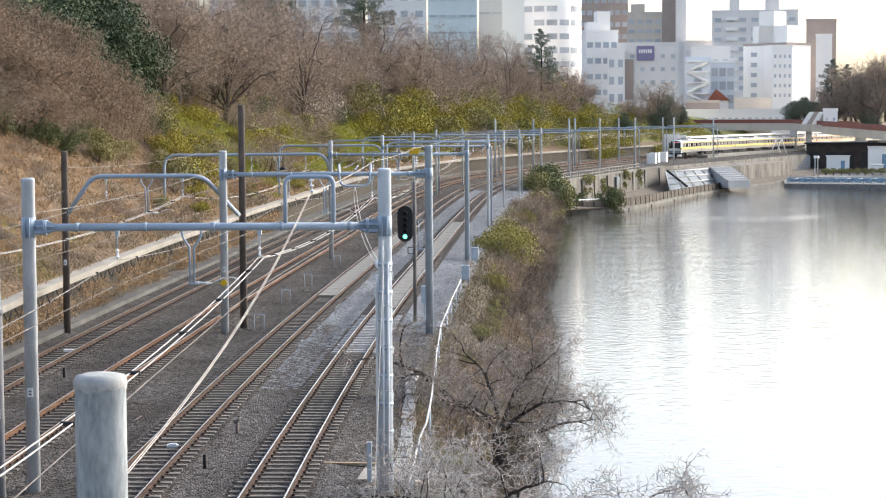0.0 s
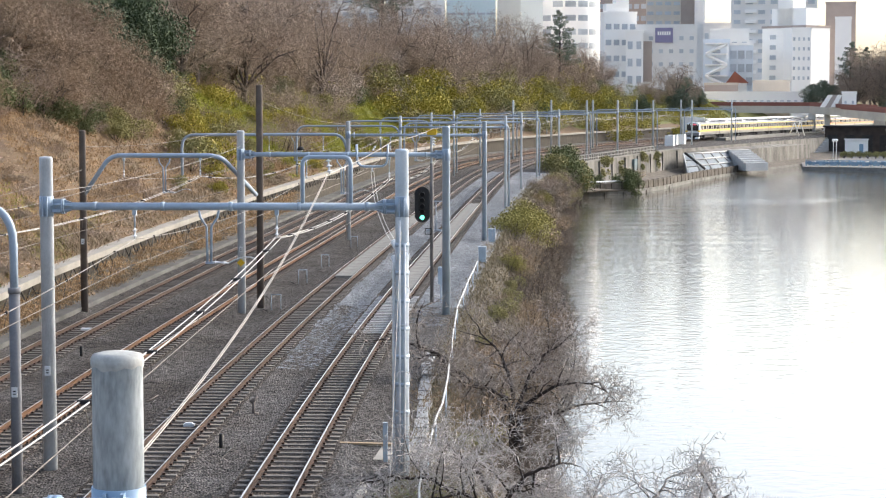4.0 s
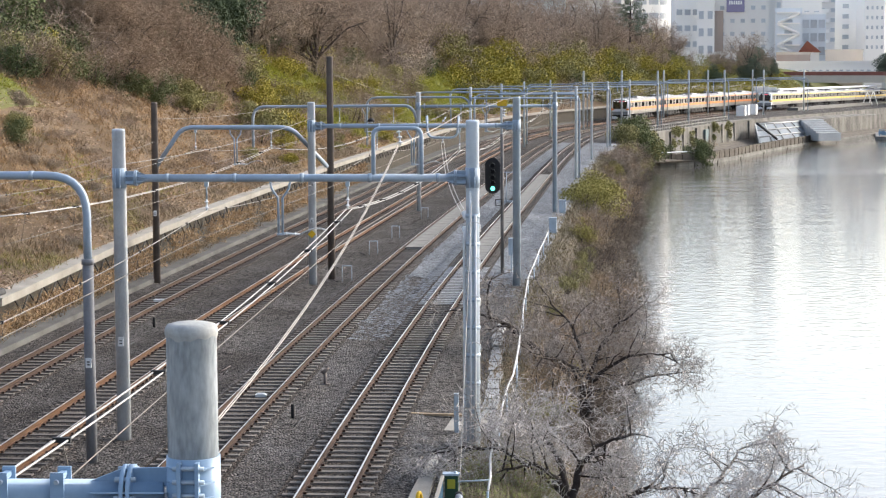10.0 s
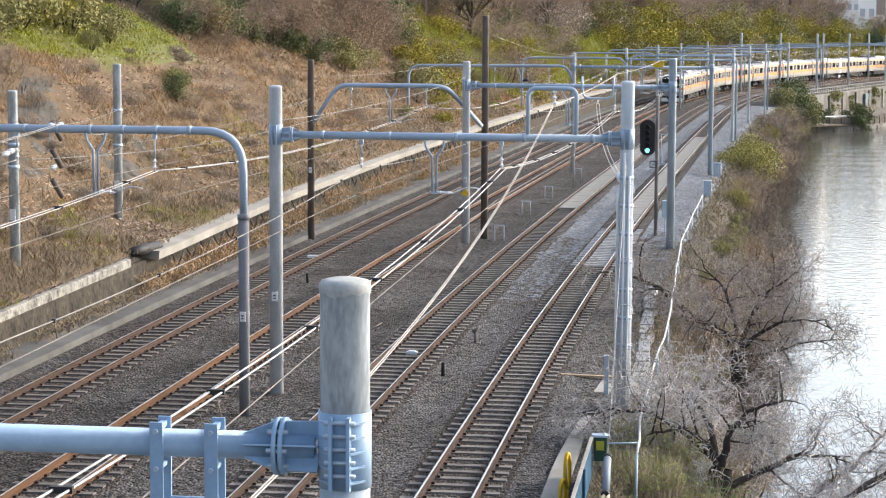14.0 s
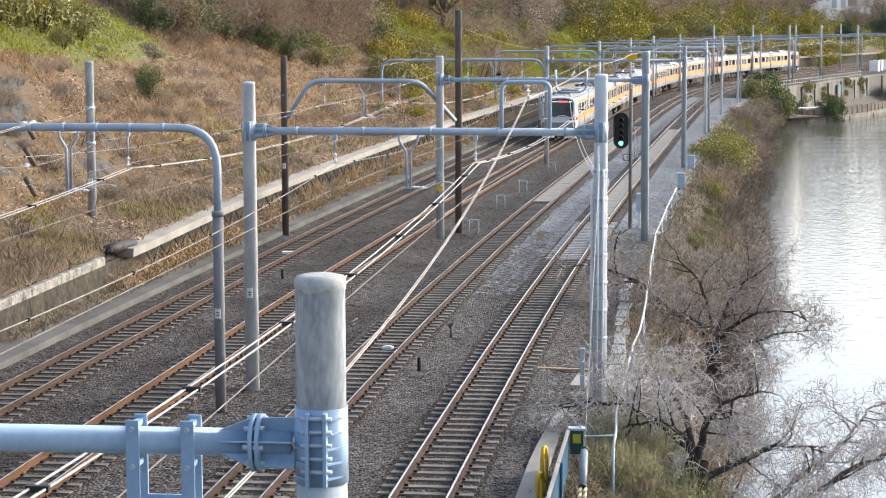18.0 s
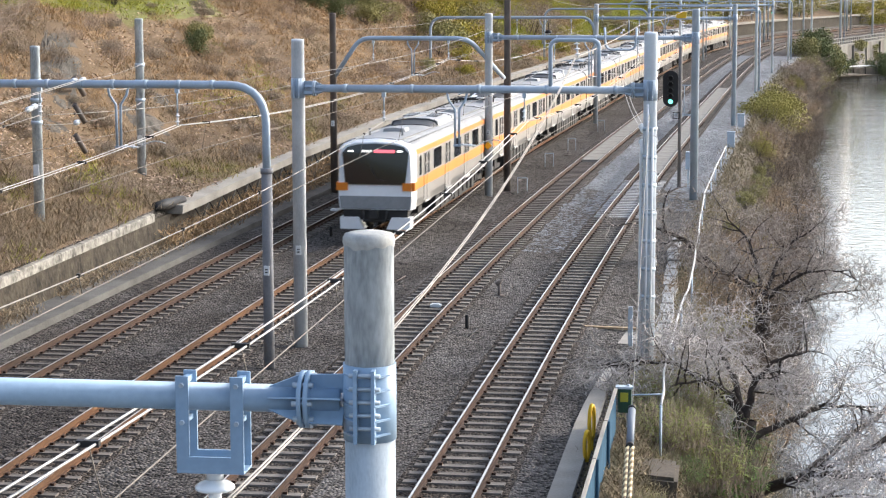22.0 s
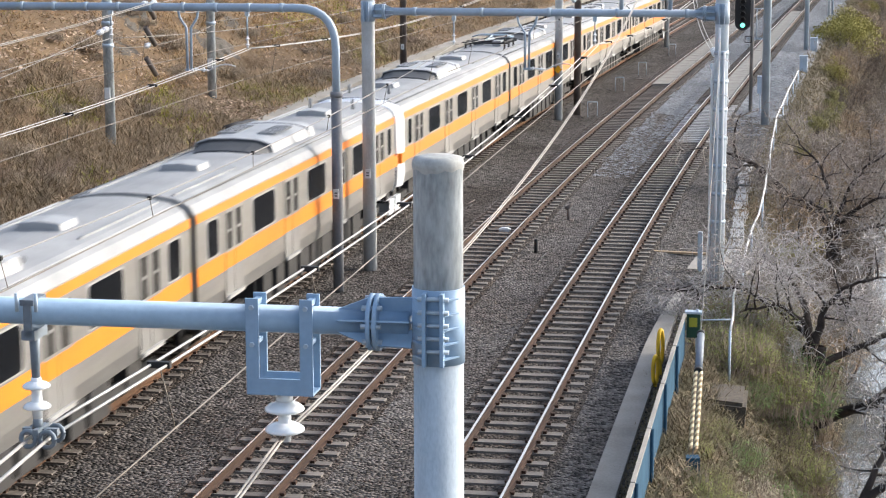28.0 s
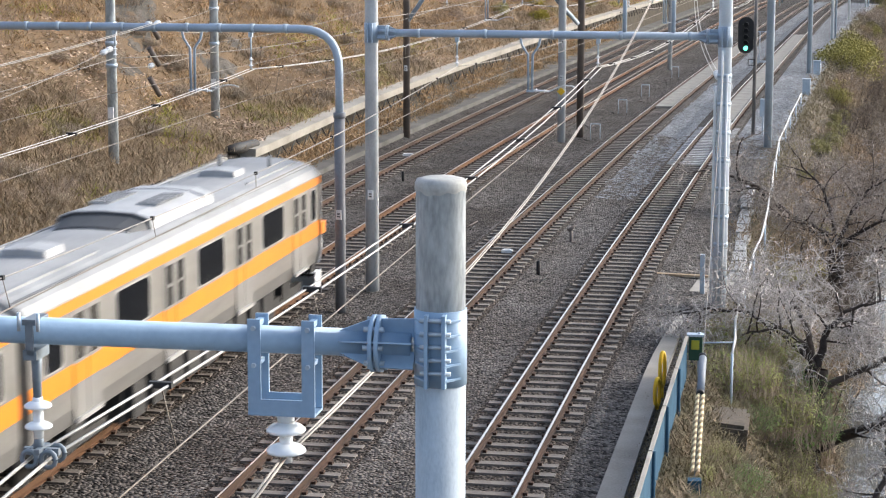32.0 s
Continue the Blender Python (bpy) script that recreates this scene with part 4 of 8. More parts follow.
def mirror(pr):
    return pr + [(-x, z) for x, z in reversed(pr) if x != 0]


def train_car(kind, band):
    """kind: mid, pan (with pantograph) or cab (driver's cab at its -y end)."""
    root = empty("train_car")
    cab = kind == "cab"
    y0 = -HALF + (0.45 if cab else 0)
    bm = bmesh.new()
    prism(bm, mirror(PROFILE), y0, HALF)
    part("body", bm, STEEL, root, "brushed stainless steel body shell")
    bm = bmesh.new()
    prism(bm, mirror(ROOF), y0, HALF)
    for sd in (-1, 1):
        tube(bm, [(sd * 1.2, y0 + 0.1, 3.46), (sd * 1.2, HALF - 0.1, 3.46)], 0.025, 4)
    part("roof", bm, ROOFM, root, "grey ribbed roof")
    # bands
    for sd in (-1, 1):
        x = sd * BODY_X
        for z0, z1, nm in ((1.72, 2.1, "waist_band"), (3.0, 3.18, "eaves_band")):
            bm = bmesh.new()
            box(bm, min(x, x + sd * 0.008), max(x, x + sd * 0.008), y0, HALF, z0, z1)
            part(nm, bm, band, root, "coloured band along the side")
        doors = [-7.08, -2.36, 2.36, 7.08]
        for d in doors:
            bm = bmesh.new()
            for e in (-1, 1):
                c = d + e * 0.335
                box(bm, min(x + sd * 0.004, x + sd * 0.016), max(x + sd * 0.004, x + sd * 0.016), c - 0.32, c + 0.32, 1.16, 3.0)
            dr = part("door", bm, DOORM, root, "double sliding door")
            for e in (-1, 1):
                c = d + e * 0.335
                bm = bmesh.new()
                box(bm, min(x + sd * 0.014, x + sd * 0.02), max(x + sd * 0.014, x + sd * 0.02), c - 0.21, c + 0.21, 2.14, 2.92)
                part("door_window", bm, DOOR_G, dr, "smoky door window")
                bm = bmesh.new()
                box(bm, min(x + sd * 0.018, x + sd * 0.024), max(x + sd * 0.018, x + sd * 0.024), c - 0.07, c + 0.07, 2.5, 2.56)
                part("door_sticker", bm, FRAME_S, dr, "small pale door sticker")
                bm = bmesh.new()
                box(bm, min(x + sd * 0.014, x + sd * 0.022), max(x + sd * 0.014, x + sd * 0.022), c - 0.32, c + 0.32, 1.74, 2.08)
                part("door_band", bm, band, dr)
            bm = bmesh.new()
            box(bm, min(x, x + sd * 0.06), max(x, x + sd * 0.06), d - 0.6, d + 0.6, 1.08, 1.15)
            part("door_step", bm, FRAME_S, root, "pale door sill")
        wins = [(-4.72, 0.93), (0.0, 0.93), (4.72, 0.93), (8.57, 0.42)] + ([] if cab else [(-8.57, 0.42)])
        if cab:
            wins.append((-8.4, 0.28))
        for c, w in wins:
            bm = bmesh.new()
            box(bm, min(x + sd * 0.002, x + sd * 0.01), max(x + sd * 0.002, x + sd * 0.01), c - w, c + w, 2.14, 2.95)
            wd = part("window_frame", bm, FRAME_S, root, "pale window surround")
            bm = bmesh.new()
            rc = 0.11
            ring = [(c + e * (w - 0.05 - rc) + rc * math.cos(q), 2.545 + f * (0.375 - rc) + rc * math.sin(q)) for e, f, q0 in ((1, 1, 0), (-1, 1, 90), (-1, -1, 180), (1, -1, 270)) for q in (radians(q0), radians(q0 + 45), radians(q0 + 90))]
            bm.faces.new([bm.verts.new((x + sd * 0.014, y_, z_)) for y_, z_ in (ring if sd > 0 else ring[::-1])])
            bmesh.ops.solidify(bm, geom=bm.faces[:], thickness=0.006)
            part("pane", bm, GLASS, wd, "dark tinted window pane")
    # roof equipment
    def ac(yc, ln):
        pr = [(-0.98, 3.5), (-0.9, 3.71), (-0.6, 3.81), (0, 3.84)]
        bm = bmesh.new()
        prism(bm, mirror(pr), yc - ln / 2, yc + ln / 2)
        a = a_c = part("air_conditioner", bm, AC_W, root, "pale roof air conditioner")
        bm = bmesh.new()
        pr2 = [(-1.0, 3.48), (-0.93, 3.73), (-0.62, 3.825), (0, 3.855)]
        prism(bm, mirror(pr2), yc - ln / 2 - 0.02, yc - ln / 2 + 0.5)
        part("duct_end", bm, AC_W, a)
        bm = bmesh.new()
        prism(bm, mirror(pr2), yc + ln / 2 - 0.5, yc + ln / 2 + 0.02)
        part("duct_end", bm, AC_W, a)
        for y0_, y1_ in ((yc - ln / 2 - 0.05, yc - ln / 2 + 0.1), (yc + ln / 2 - 0.1, yc + ln / 2 + 0.05)):
            bm = bmesh.new()
            prism(bm, mirror([(x * 0.96, z - 0.02) for x, z in pr2]), y0_, y1_)
            part("duct_face", bm, AC_D, a, "dark curved end face")
        bm = bmesh.new()
        for k in range(7):
            for sd in (-1, 1):
                box(bm, sd * 0.5 - 0.22, sd * 0.5 + 0.22, yc - 0.75 + k * 0.25, yc - 0.63 + k * 0.25, 3.81, 3.865)
        tagged(part("louvre", bm, ROOFM, a), kind="stuff")
        # sloping hoods at both ends, then a dark intake across each
        for e in (-1, 1):
            bm = bmesh.new()
            a = [bm.verts.new((q, yc + e * ln / 2, z)) for q, z in mirror([(-0.95, 3.5), (-0.86, 3.68), (-0.58, 3.77), (0, 3.8)])]
            b = [bm.verts.new((q, yc + e * (ln / 2 + 0.75), z)) for q, z in mirror([(-0.8, 3.5), (-0.72, 3.58), (-0.45, 3.63), (0, 3.65)])]
            for k in range(len(a)):
                bm.faces.new((a[k], a[(k + 1) % len(a)], b[(k + 1) % len(b)], b[k]))
            bm.faces.new(b)
            part("hood", bm, AC_D, a_c, "dark sloping intake hood")
    ac(0.2, 3.9)
    # ribs along the roof
    for q in (-0.9, 0.9):
        for y_ in (y0 + 0.3, HALF - 4.6):
            bm = bmesh.new()
            box(bm, q - 0.03, q + 0.03, y_, y_ + 4.3, 3.5, 3.565)
            part("roof_rib", bm, ROOFM, root)
    for yv in ((-5.6, 5.8) if kind != "pan" else (5.6,)):
        bm = bmesh.new()
        prism(bm, mirror([(-0.45, 3.55), (-0.4, 3.72), (0, 3.76)]), yv - 0.4, yv + 0.4)
        part("ventilator", bm, AC_W, root, "low roof ventilator")
    if kind == "pan":
        yp = -6.3
        bm = bmesh.new()
        for x in (-0.75, 0.75):
            tube(bm, [(x, yp - 1.1, 3.78), (x, yp + 1.1, 3.78)], 0.04, 6)
        for y in (-1.0, 0, 1.0):
            tube(bm, [(-0.95, yp + y, 3.76), (0.95, yp + y, 3.76)], 0.04, 6)
            for x in (-0.8, 0.8):
                ribbed(bm, (x, yp + y, 3.5), (x, yp + y, 3.76), 2, 0.07, 8, 0.03)
        pt = part("pantograph", bm, DARK, root, "single-arm pantograph")
        bm = bmesh.new()
        tube(bm, [(0, yp + 0.9, 3.82), (0, yp - 0.9, 3.88), (0, yp + 0.7, 3.97)], 0.045, 6)
        for dy in (0.55, 0.85):
            tube(bm, [(-0.85, yp + dy, 3.9), (-0.55, yp + dy, 3.99), (0.55, yp + dy, 3.99), (0.85, yp + dy, 3.9)], 0.035, 6)
        part("arm", bm, GALV, pt)
        bm = bmesh.new()
        box(bm, 0.2, 0.55, yp - 0.5, yp + 0.2, 3.58, 3.82)
        box(bm, -0.6, -0.3, yp + 0.2, yp + 0.8, 3.58, 3.78)
        part("arrester", bm, AC_W, pt)
    # running gear
    bm = bmesh.new()
    box(bm, -1.25, 1.25, -4.9, 4.9, 0.35, 1.05)
    for k in range(9):
        w = random.uniform(0.3, 0.5)
        yc = -4.4 + k * 1.1
        for sd in (-1, 1):
            box(bm, sd * 1.33 - 0.1, sd * 1.33 + 0.08, yc - w, yc + w, 0.4 + random.uniform(0, 0.15), 1.05)
    part("underfloor_gear", bm, UNDER, root, "grimy dark underfloor equipment")
    for yb in (-6.9, 6.9):
        bm = bmesh.new()
        for sd in (-1, 1):
            box(bm, sd * 1.05 - 0.08, sd * 1.05 + 0.08, yb - 1.55, yb + 1.55, 0.42, 0.62)
            box(bm, sd * 1.05 - 0.12, sd * 1.05 + 0.12, yb - 0.4, yb + 0.4, 0.5, 0.95)
        bg = part("bogie", bm, UNDER, root, "dark steel bogie")
        for e in (-1.05, 1.05):
            bm = bmesh.new()
            for sd in (-1, 1):
                tube(bm, [(sd * 0.5, yb + e, 0.43), (sd * 0.63, yb + e, 0.43)], 0.43, 18)
            tube(bm, [(-0.9, yb + e, 0.43), (0.9, yb + e, 0.43)], 0.08, 8)
            part("wheelset", bm, DARK, bg)
    bm = bmesh.new()
    ends = [HALF] if cab else [-HALF, HALF]
    for e in ends:
        sg = 1 if e > 0 else -1
        box(bm, -0.65, 0.65, min(e, e + sg * 0.2), max(e, e + sg * 0.2), 1.1, 3.2)
        box(bm, -0.12, 0.12, min(e, e + sg * 0.22), max(e, e + sg * 0.22), 0.75, 1.0)
    part("gangway", bm, GANG, root, "black rubber gangway")
    if cab:
        yb, yf = y0, -HALF - 0.02
        # white nose: a shell that narrows a little, with the black windscreen let in
        sec_b = mirror([(-1.42, 1.0), (-1.47, 1.35), (-1.47, 3.02), (-1.42, 3.22), (-1.3, 3.38), (-0.9, 3.53), (0, 3.6)])
        sec_f = mirror([(-1.32, 1.0), (-1.37, 1.35), (-1.3, 3.0), (-1.24, 3.2), (-1.1, 3.34), (-0.75, 3.44), (0, 3.48)])
        bm = bmesh.new()
        a = [bm.verts.new((x, yb, z)) for x, z in sec_b]
        b = [bm.verts.new((x, yf + 0.16 * max(0, (z - 2.0) / 1.5) ** 1.2, z)) for x, z in sec_f]
        for k in range(len(a)):
            bm.faces.new((a[k], a[(k + 1) % len(a)], b[(k + 1) % len(a)], b[k]))
        bm.faces.new(b)
        bm.faces.new(a[::-1])
        nose = part("nose", bm, MASK, root, "white driver's cab front")

        def slab(name, prof, y, th, material, par, label=""):
            bm = bmesh.new()
            f = [bm.verts.new((x, y + 0.16 * max(0, (z - 2.0) / 1.5) ** 1.2 - th, z)) for x, z in prof]
            r = [bm.verts.new((x, y + 0.16 * max(0, (z - 2.0) / 1.5) ** 1.2 + 0.05, z)) for x, z in prof]
            n = len(prof)
            bm.faces.new(f)
            for k in range(n):
                bm.faces.new((f[k], r[k], r[(k + 1) % n], f[(k + 1) % n]))
            return part(name, bm, material, par, label)

        slab("windscreen", mirror([(-1.12, 1.93), (-1.24, 3.08), (-1.05, 3.3), (-0.7, 3.39), (0, 3.43)]), yf, 0.03, mat("windscreen_glass", (0.008, 0.009, 0.013), (0.006, 0.007, 0.01), rough=0.06, scale=1, fine=4, bump=0.0, spec=0.5), nose, "large black windscreen panel")
        slab("lower_panel", mirror([(-1.3, 1.02), (-1.34, 1.5), (0, 1.5)]), yf, 0.025, ROOFM, nose, "grey lower front panel")
        for sd in (-1, 1):
            bm = bmesh.new()
            box(bm, sd * 1.19 - 0.17, sd * 1.19 + 0.17, yf - 0.035, yf + 0.05, 1.7, 1.99)
            part("corner_panel", bm, band, nose, "coloured corner panel")
            bm = bmesh.new()
            box(bm, sd * 1.41 - 0.06, sd * 1.41 + 0.07, yf + 0.05, yb, 1.7, 2.0)
            part("corner_panel", bm, band, nose)
            bm = bmesh.new()
            box(bm, sd * 0.92 - 0.1, sd * 0.92 + 0.1, yf + 0.08, yf + 0.14, 3.12, 3.17)
            part("head_lamp", bm, LAMP_W, nose, "lit slanted head lamp")
            bm = bmesh.new()
            tube(bm, [(sd * 0.62, -7.5, 3.5), (sd * 0.62, -7.5, 3.85)], 0.05, 6)
            part("antenna", bm, ROOFM, root)
        bm = bmesh.new()
        box(bm, -0.05, 0.72, yf + 0.06, yf + 0.14, 3.09, 3.2)
        part("destination_sign", bm, SIGN_R, nose, "glowing red destination display")
        bm = bmesh.new()
        for k in range(5):
            box(bm, -0.5 + k * 0.08, -0.46 + k * 0.08, yf + 0.06, yf + 0.14, 3.1, 3.19)
        part("number_sign", bm, SIGN_W, nose, "white display bars")
        bm = bmesh.new()
        pr = [(-1.3, 0.28), (-1.32, 0.72), (-0.62, 0.72), (-0.42, 0.28)]
        box(bm, -0.7, 0.7, yf + 0.2, yf + 0.5, 0.6, 0.72)
        for f in (1, -1):
            a = [bm.verts.new((f * x, yf - 0.05, z)) for x, z in pr]
            b = [bm.verts.new((f * x, yf + 0.55, z)) for x, z in pr]
            bm.faces.new(a)
            for k in range(4):
                bm.faces.new((a[k], b[k], b[(k + 1) % 4], a[(k + 1) % 4]))
        part("skirt", bm, MASK, nose, "white snow-plough skirt")
        bm = bmesh.new()
        box(bm, -0.16, 0.16, yf - 0.35, yf + 0.4, 0.72, 1.0)
        box(bm, -1.2, 1.2, yf + 0.05, yf + 0.5, 0.62, 1.05)
        tube(bm, [(-0.45, yf - 0.02, 0.95), (-0.4, yf - 0.15, 0.6), (0.4, yf - 0.15, 0.6), (0.45, yf - 0.02, 0.95)], 0.05, 6)
        part("coupler", bm, UNDER, nose, "black coupler and hoses")
        bm = bmesh.new()
        tube(bm, [(0.5, yf + 0.0, 2.05), (0.1, yf - 0.03, 2.12), (-0.2, yf - 0.03, 2.6)], 0.015, 4)
        part("wiper", bm, DARK, nose)
    return root


def train(label, band, layout, group):
    """layout: kinds of cars, cab_r for a cab at the far end. Returns the cars and whether each is turned."""
    made, out = {}, []
    for k in layout:
        base = "cab" if k == "cab_r" else k
        if base not in made:
            c = train_car(base, band)
            tagged(c, label, "train car", group)
            made[base] = c
            out.append((c, k == "cab_r"))
        else:
            out.append((copy_thing(made[base], Matrix()), k == "cab_r"))
    return out


MILES = {}


def mileage(off):
    """Stations of a track and the length run along the scaled line at each."""
    if off in MILES:
        return MILES[off]
    ss = np.arange(-250.0, 790.0, 2.0)
    run = [0.0]
    for a, b in zip(ss, ss[1:]):
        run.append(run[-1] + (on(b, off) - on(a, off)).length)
    MILES[off] = ss, np.array(run)
    return MILES[off]


def beyond(s, dist, off):
    """The station dist metres further along the track."""
    ss, run = mileage(off)
    return float(np.interp(np.interp(s, ss, run) + dist, run, ss))


def car_pose(s, off, turned):
    m = Matrix.Translation((on(s - 6.9, off) + on(s + 6.9, off)) / 2)
    d = on(s + 6.9, off) - on(s - 6.9, off)
    m = m @ Matrix.Rotation(math.atan2(-d.x, d.y), 4, "Z") @ Matrix.Rotation(math.atan2(d.z, math.hypot(d.x, d.y)), 4, "X")
    return m @ Matrix.Rotation(math.pi, 4, "Z") if turned else m


EXPRESS = train("stainless commuter train car with orange bands", ORANGE, ["cab", "pan", "mid", "pan", "mid", "cab_r", "cab", "pan", "mid", "cab_r"], "passing orange train")
LOCAL = train("stainless commuter train car with yellow bands", YELLOWB, ["cab", "pan", "mid", "pan", "mid", "mid", "mid", "cab_r"], "standing yellow train")
for i, (c, turned) in enumerate(LOCAL):
    c.matrix_basis = car_pose(beyond(447.5, PITCH * (i + 0.5), OFF_D), OFF_D, turned)

# ---- overhead wires ----


def strand(bm, a, b, sag, r, n=14, dz=0.0, do=0.0):
    """A wire between supports a and b: (s, off, z), hanging by sag."""
    pts = []
    for k in range(n + 1):
        w = k / n
        pts.append(on(a[0] + (b[0] - a[0]) * w, a[1] + (b[1] - a[1]) * w + do, a[2] + (b[2] - a[2]) * w + dz - sag * 4 * w * (1 - w)))
    tube(bm, pts, r, 5)


def catenary(label, supports, twin, zc, material, r=0.0095, stag=0.15):
    root = tagged(empty("overhead_line"), label, "overhead wires", "overhead lines")
    for a, b in zip(supports, supports[1:]):
        sag = 0.45 * ((b[0] - a[0]) / 38) ** 2
        for do in ((-0.07, 0.07) if twin else (0.0,)):
            bm = bmesh.new()
            strand(bm, a, b, sag, r, do=do)
            part("messenger_wire", bm, material, root, "pale twin cable" if twin else "")
    for i, (a, b) in enumerate(zip(supports, supports[1:])):
        e = stag if i % 2 else -stag
        bm = bmesh.new()
        strand(bm, (a[0], a[1] + e, zc), (b[0], b[1] - e, zc), 0.04, 0.0095)
        part("contact_wire", bm, WIRE_D, root)
    bm, bc = bmesh.new(), bmesh.new()
    for i, (a, b) in enumerate(zip(supports, supports[1:])):
        sag = 0.45 * ((b[0] - a[0]) / 38) ** 2
        n = max(int((b[0] - a[0]) / 4.8), 2)
        e = stag if i % 2 else -stag
        for k in range(n):
            w = (k + 0.5) / n
            s, o = a[0] + (b[0] - a[0]) * w, a[1] + (b[1] - a[1]) * w
            z = a[2] + (b[2] - a[2]) * w - sag * 4 * w * (1 - w)
            tube(bm, [on(s, o, z), on(s, o + e * (1 - 2 * w), zc - 0.03)], 0.006, 4)
            box(bc, -0.1 if twin else -0.025, 0.1 if twin else 0.025, -0.03, 0.03, -0.025, 0.03, m=at_line(s, o, z))
    tagged(part("dropper", bm, WIRE_D, root), kind="stuff")
    tagged(part("cable_clip", bc, DARK, root), kind="stuff")


catenary("pale twin messenger cables over the lakeside track", [(-24, -0.2, 5.6), (13.6, -0.27, 5.57), (51.3, -0.22, 5.74), (88.6, 0.1, 5.75), (134.7, -0.1, 5.8)] + [(s, 0.0, 5.8) for s in FAR], True, 4.93, WIRE_L, 0.0135)
catenary("thin messenger and contact wire over a track", [(-24, -3.9, 5.6), (13.6, -3.9, 5.6), (51.3, -3.92, 5.7), (88.6, -3.6, 5.75), (134.7, -3.7, 5.8)] + [(s, -3.7, 5.8) for s in FAR], False, 5.0, WIRE_G)
catenary("pale twin messenger cables over a track", [(-24, -8.3, 5.7), (13.6, -8.3, 5.75), (48.2, -8.53, 5.78), (87.6, -8.2, 5.9), (134.7, -8.3, 5.8)] + [(s, -8.2, 5.8) for s in FAR], True, 5.0, WIRE_L, 0.0105)
catenary("thin messenger and contact wire over the track by the wall", [(-24, -12.0, 5.9), (13.6, -12.0, 5.9), (48.2, -12.12, 6.0), (87.6, -11.5, 5.85), (134.7, -12.0, 5.8)] + [(s, -12.0, 5.8) for s in FAR], False, 5.1, WIRE_G)
FEED = [(-30, 1.5, 5.6), (13.6, 1.51, 5.66), (51.3, 1.06, 7.38), (88.6, 0.2, 7.4), (134.7, -0.8, 7.3), (175, -0.8, 7.4), (213, -0.8, 7.4), (283, -0.8, 7.4)]
root = tagged(empty("feeder_line"), "pale feeder cable sloping up to a small portal", "overhead wires")
for a, b, do in [(a, b, do) for a, b in zip(FEED, FEED[1:]) for do in (-0.014, 0.014)]:
    bm = bmesh.new()
    strand(bm, a, b, 0.8 if b[0] < 60 else 0.12, 0.0095, n=24, do=do)
    part("cable", bm, mat("cream_cable", (0.4, 0.365, 0.315), (0.3, 0.27, 0.235), rough=0.6, scale=4, fine=20, bump=0), root)
# lines tied to the slope poles
root = tagged(empty("tie_lines"), "thin wires tied off to poles on the slope", "overhead wires")
for a, b, tw in (((48.2, -11.0, 6.9), (71.6, -16.95, 5.6), True), ((20, -9.6, 6.7), (48.2, -11.0, 6.9), True), ((59.8, -16.4, 5.6), (30, -11.0, 5.4), False), ((71.6, -17.0, 5.0), (87.6, -13.4, 6.2), False), ((59.8, -16.4, 6.3), (71.6, -17.0, 6.3), False), ((59.8, -16.4, 4.9), (71.6, -17.0, 4.9), False), ((87.6, -13.4, 7.2), (134.7, -15.5, 7.0), False), ((91, -6.0, 9.2), (134.7, -6.6, 7.6), False), ((51.3, -6.2, 6.9), (88.6, -6.55, 7.2), False)):
    bm = bmesh.new()
    for do in ((-0.06, 0.06) if tw else (0,)):
        strand(bm, a, b, 0.25, 0.0095, do=do)
    part("wire", bm, WIRE_G, root)
for e in (-0.06, 0.06):
    bm = bmesh.new()
    strand(bm, (88.6, -0.66, 6.1), (52.2, 2.72, 5.55), 0.3, 0.011, do=e)
    part("tie_cable", bm, WIRE_L, root, "pale twin tie cable")
for z in (5.55, 5.15):
    bm = bmesh.new()
    ribbed(bm, on(52.6, 2.68, z), on(51.6, 2.8, z - 0.06), 3, 0.085, 10)
    part("insulator", bm, CERAMIC, root, "white disc insulator")
for s, o, z in ((66.2, -15.6, 5.75), (67.0, -15.8, 5.72), (58.2, -16.11, 5.54), (57.4, -15.97, 5.51), (63.0, -16.56, 6.1), (64.0, -16.61, 6.07), (63.2, -16.57, 4.7)):
    bm = bmesh.new()
    p = on(s, o, z)
    d = on(s + 0.6, o - 0.12, z) - p
    ribbed(bm, p, p + d, 3, 0.09, 10)
    part("insulator", bm, CERAMIC, root, "white disc insulator")
for z in (6.2, 5.3, 4.3):
    bm = bmesh.new()
    a = on(63.5, -16.7, z)
    tube(bm, [a, a + Vector((0.28, 0.3, -0.62))], 0.09, 8)
    part("dark_insulator", bm, BROWNPOLE, root, "dark brown rod insulator")

# ---- trackside things ----
# signal
root = tagged(empty("railway_signal"), "black colour-light signal showing green beside its mast", "signal")
S0, O0 = 93.6, 1.55
bm = bmesh.new()
tube(bm, [on(S0, O0 + 0.15, -0.6), on(S0, O0 + 0.15, 6.3)], 0.085, 10)
part("mast", bm, mat("mast_steel", (0.2, 0.18, 0.165), (0.12, 0.11, 0.1), rough=0.75, scale=2, fine=15, bump=0.1), root, "dark grey steel mast")
bm = bmesh.new()
m = at_line(S0, O0 - 0.28, 4.35) @ Matrix.Translation((0, -0.25, 0))
pts = [(0.36 * math.cos(a), (0.48 if math.sin(a) >= 0 else -0.48) + 0.36 * math.sin(a)) for a in (k * math.tau / 28 for k in range(28))]
f = [bm.verts.new(m @ Vector((x, -0.04, z))) for x, z in pts]
r = [bm.verts.new(m @ Vector((x, 0.04, z))) for x, z in pts]
bm.faces.new(f)
bm.faces.new(r[::-1])
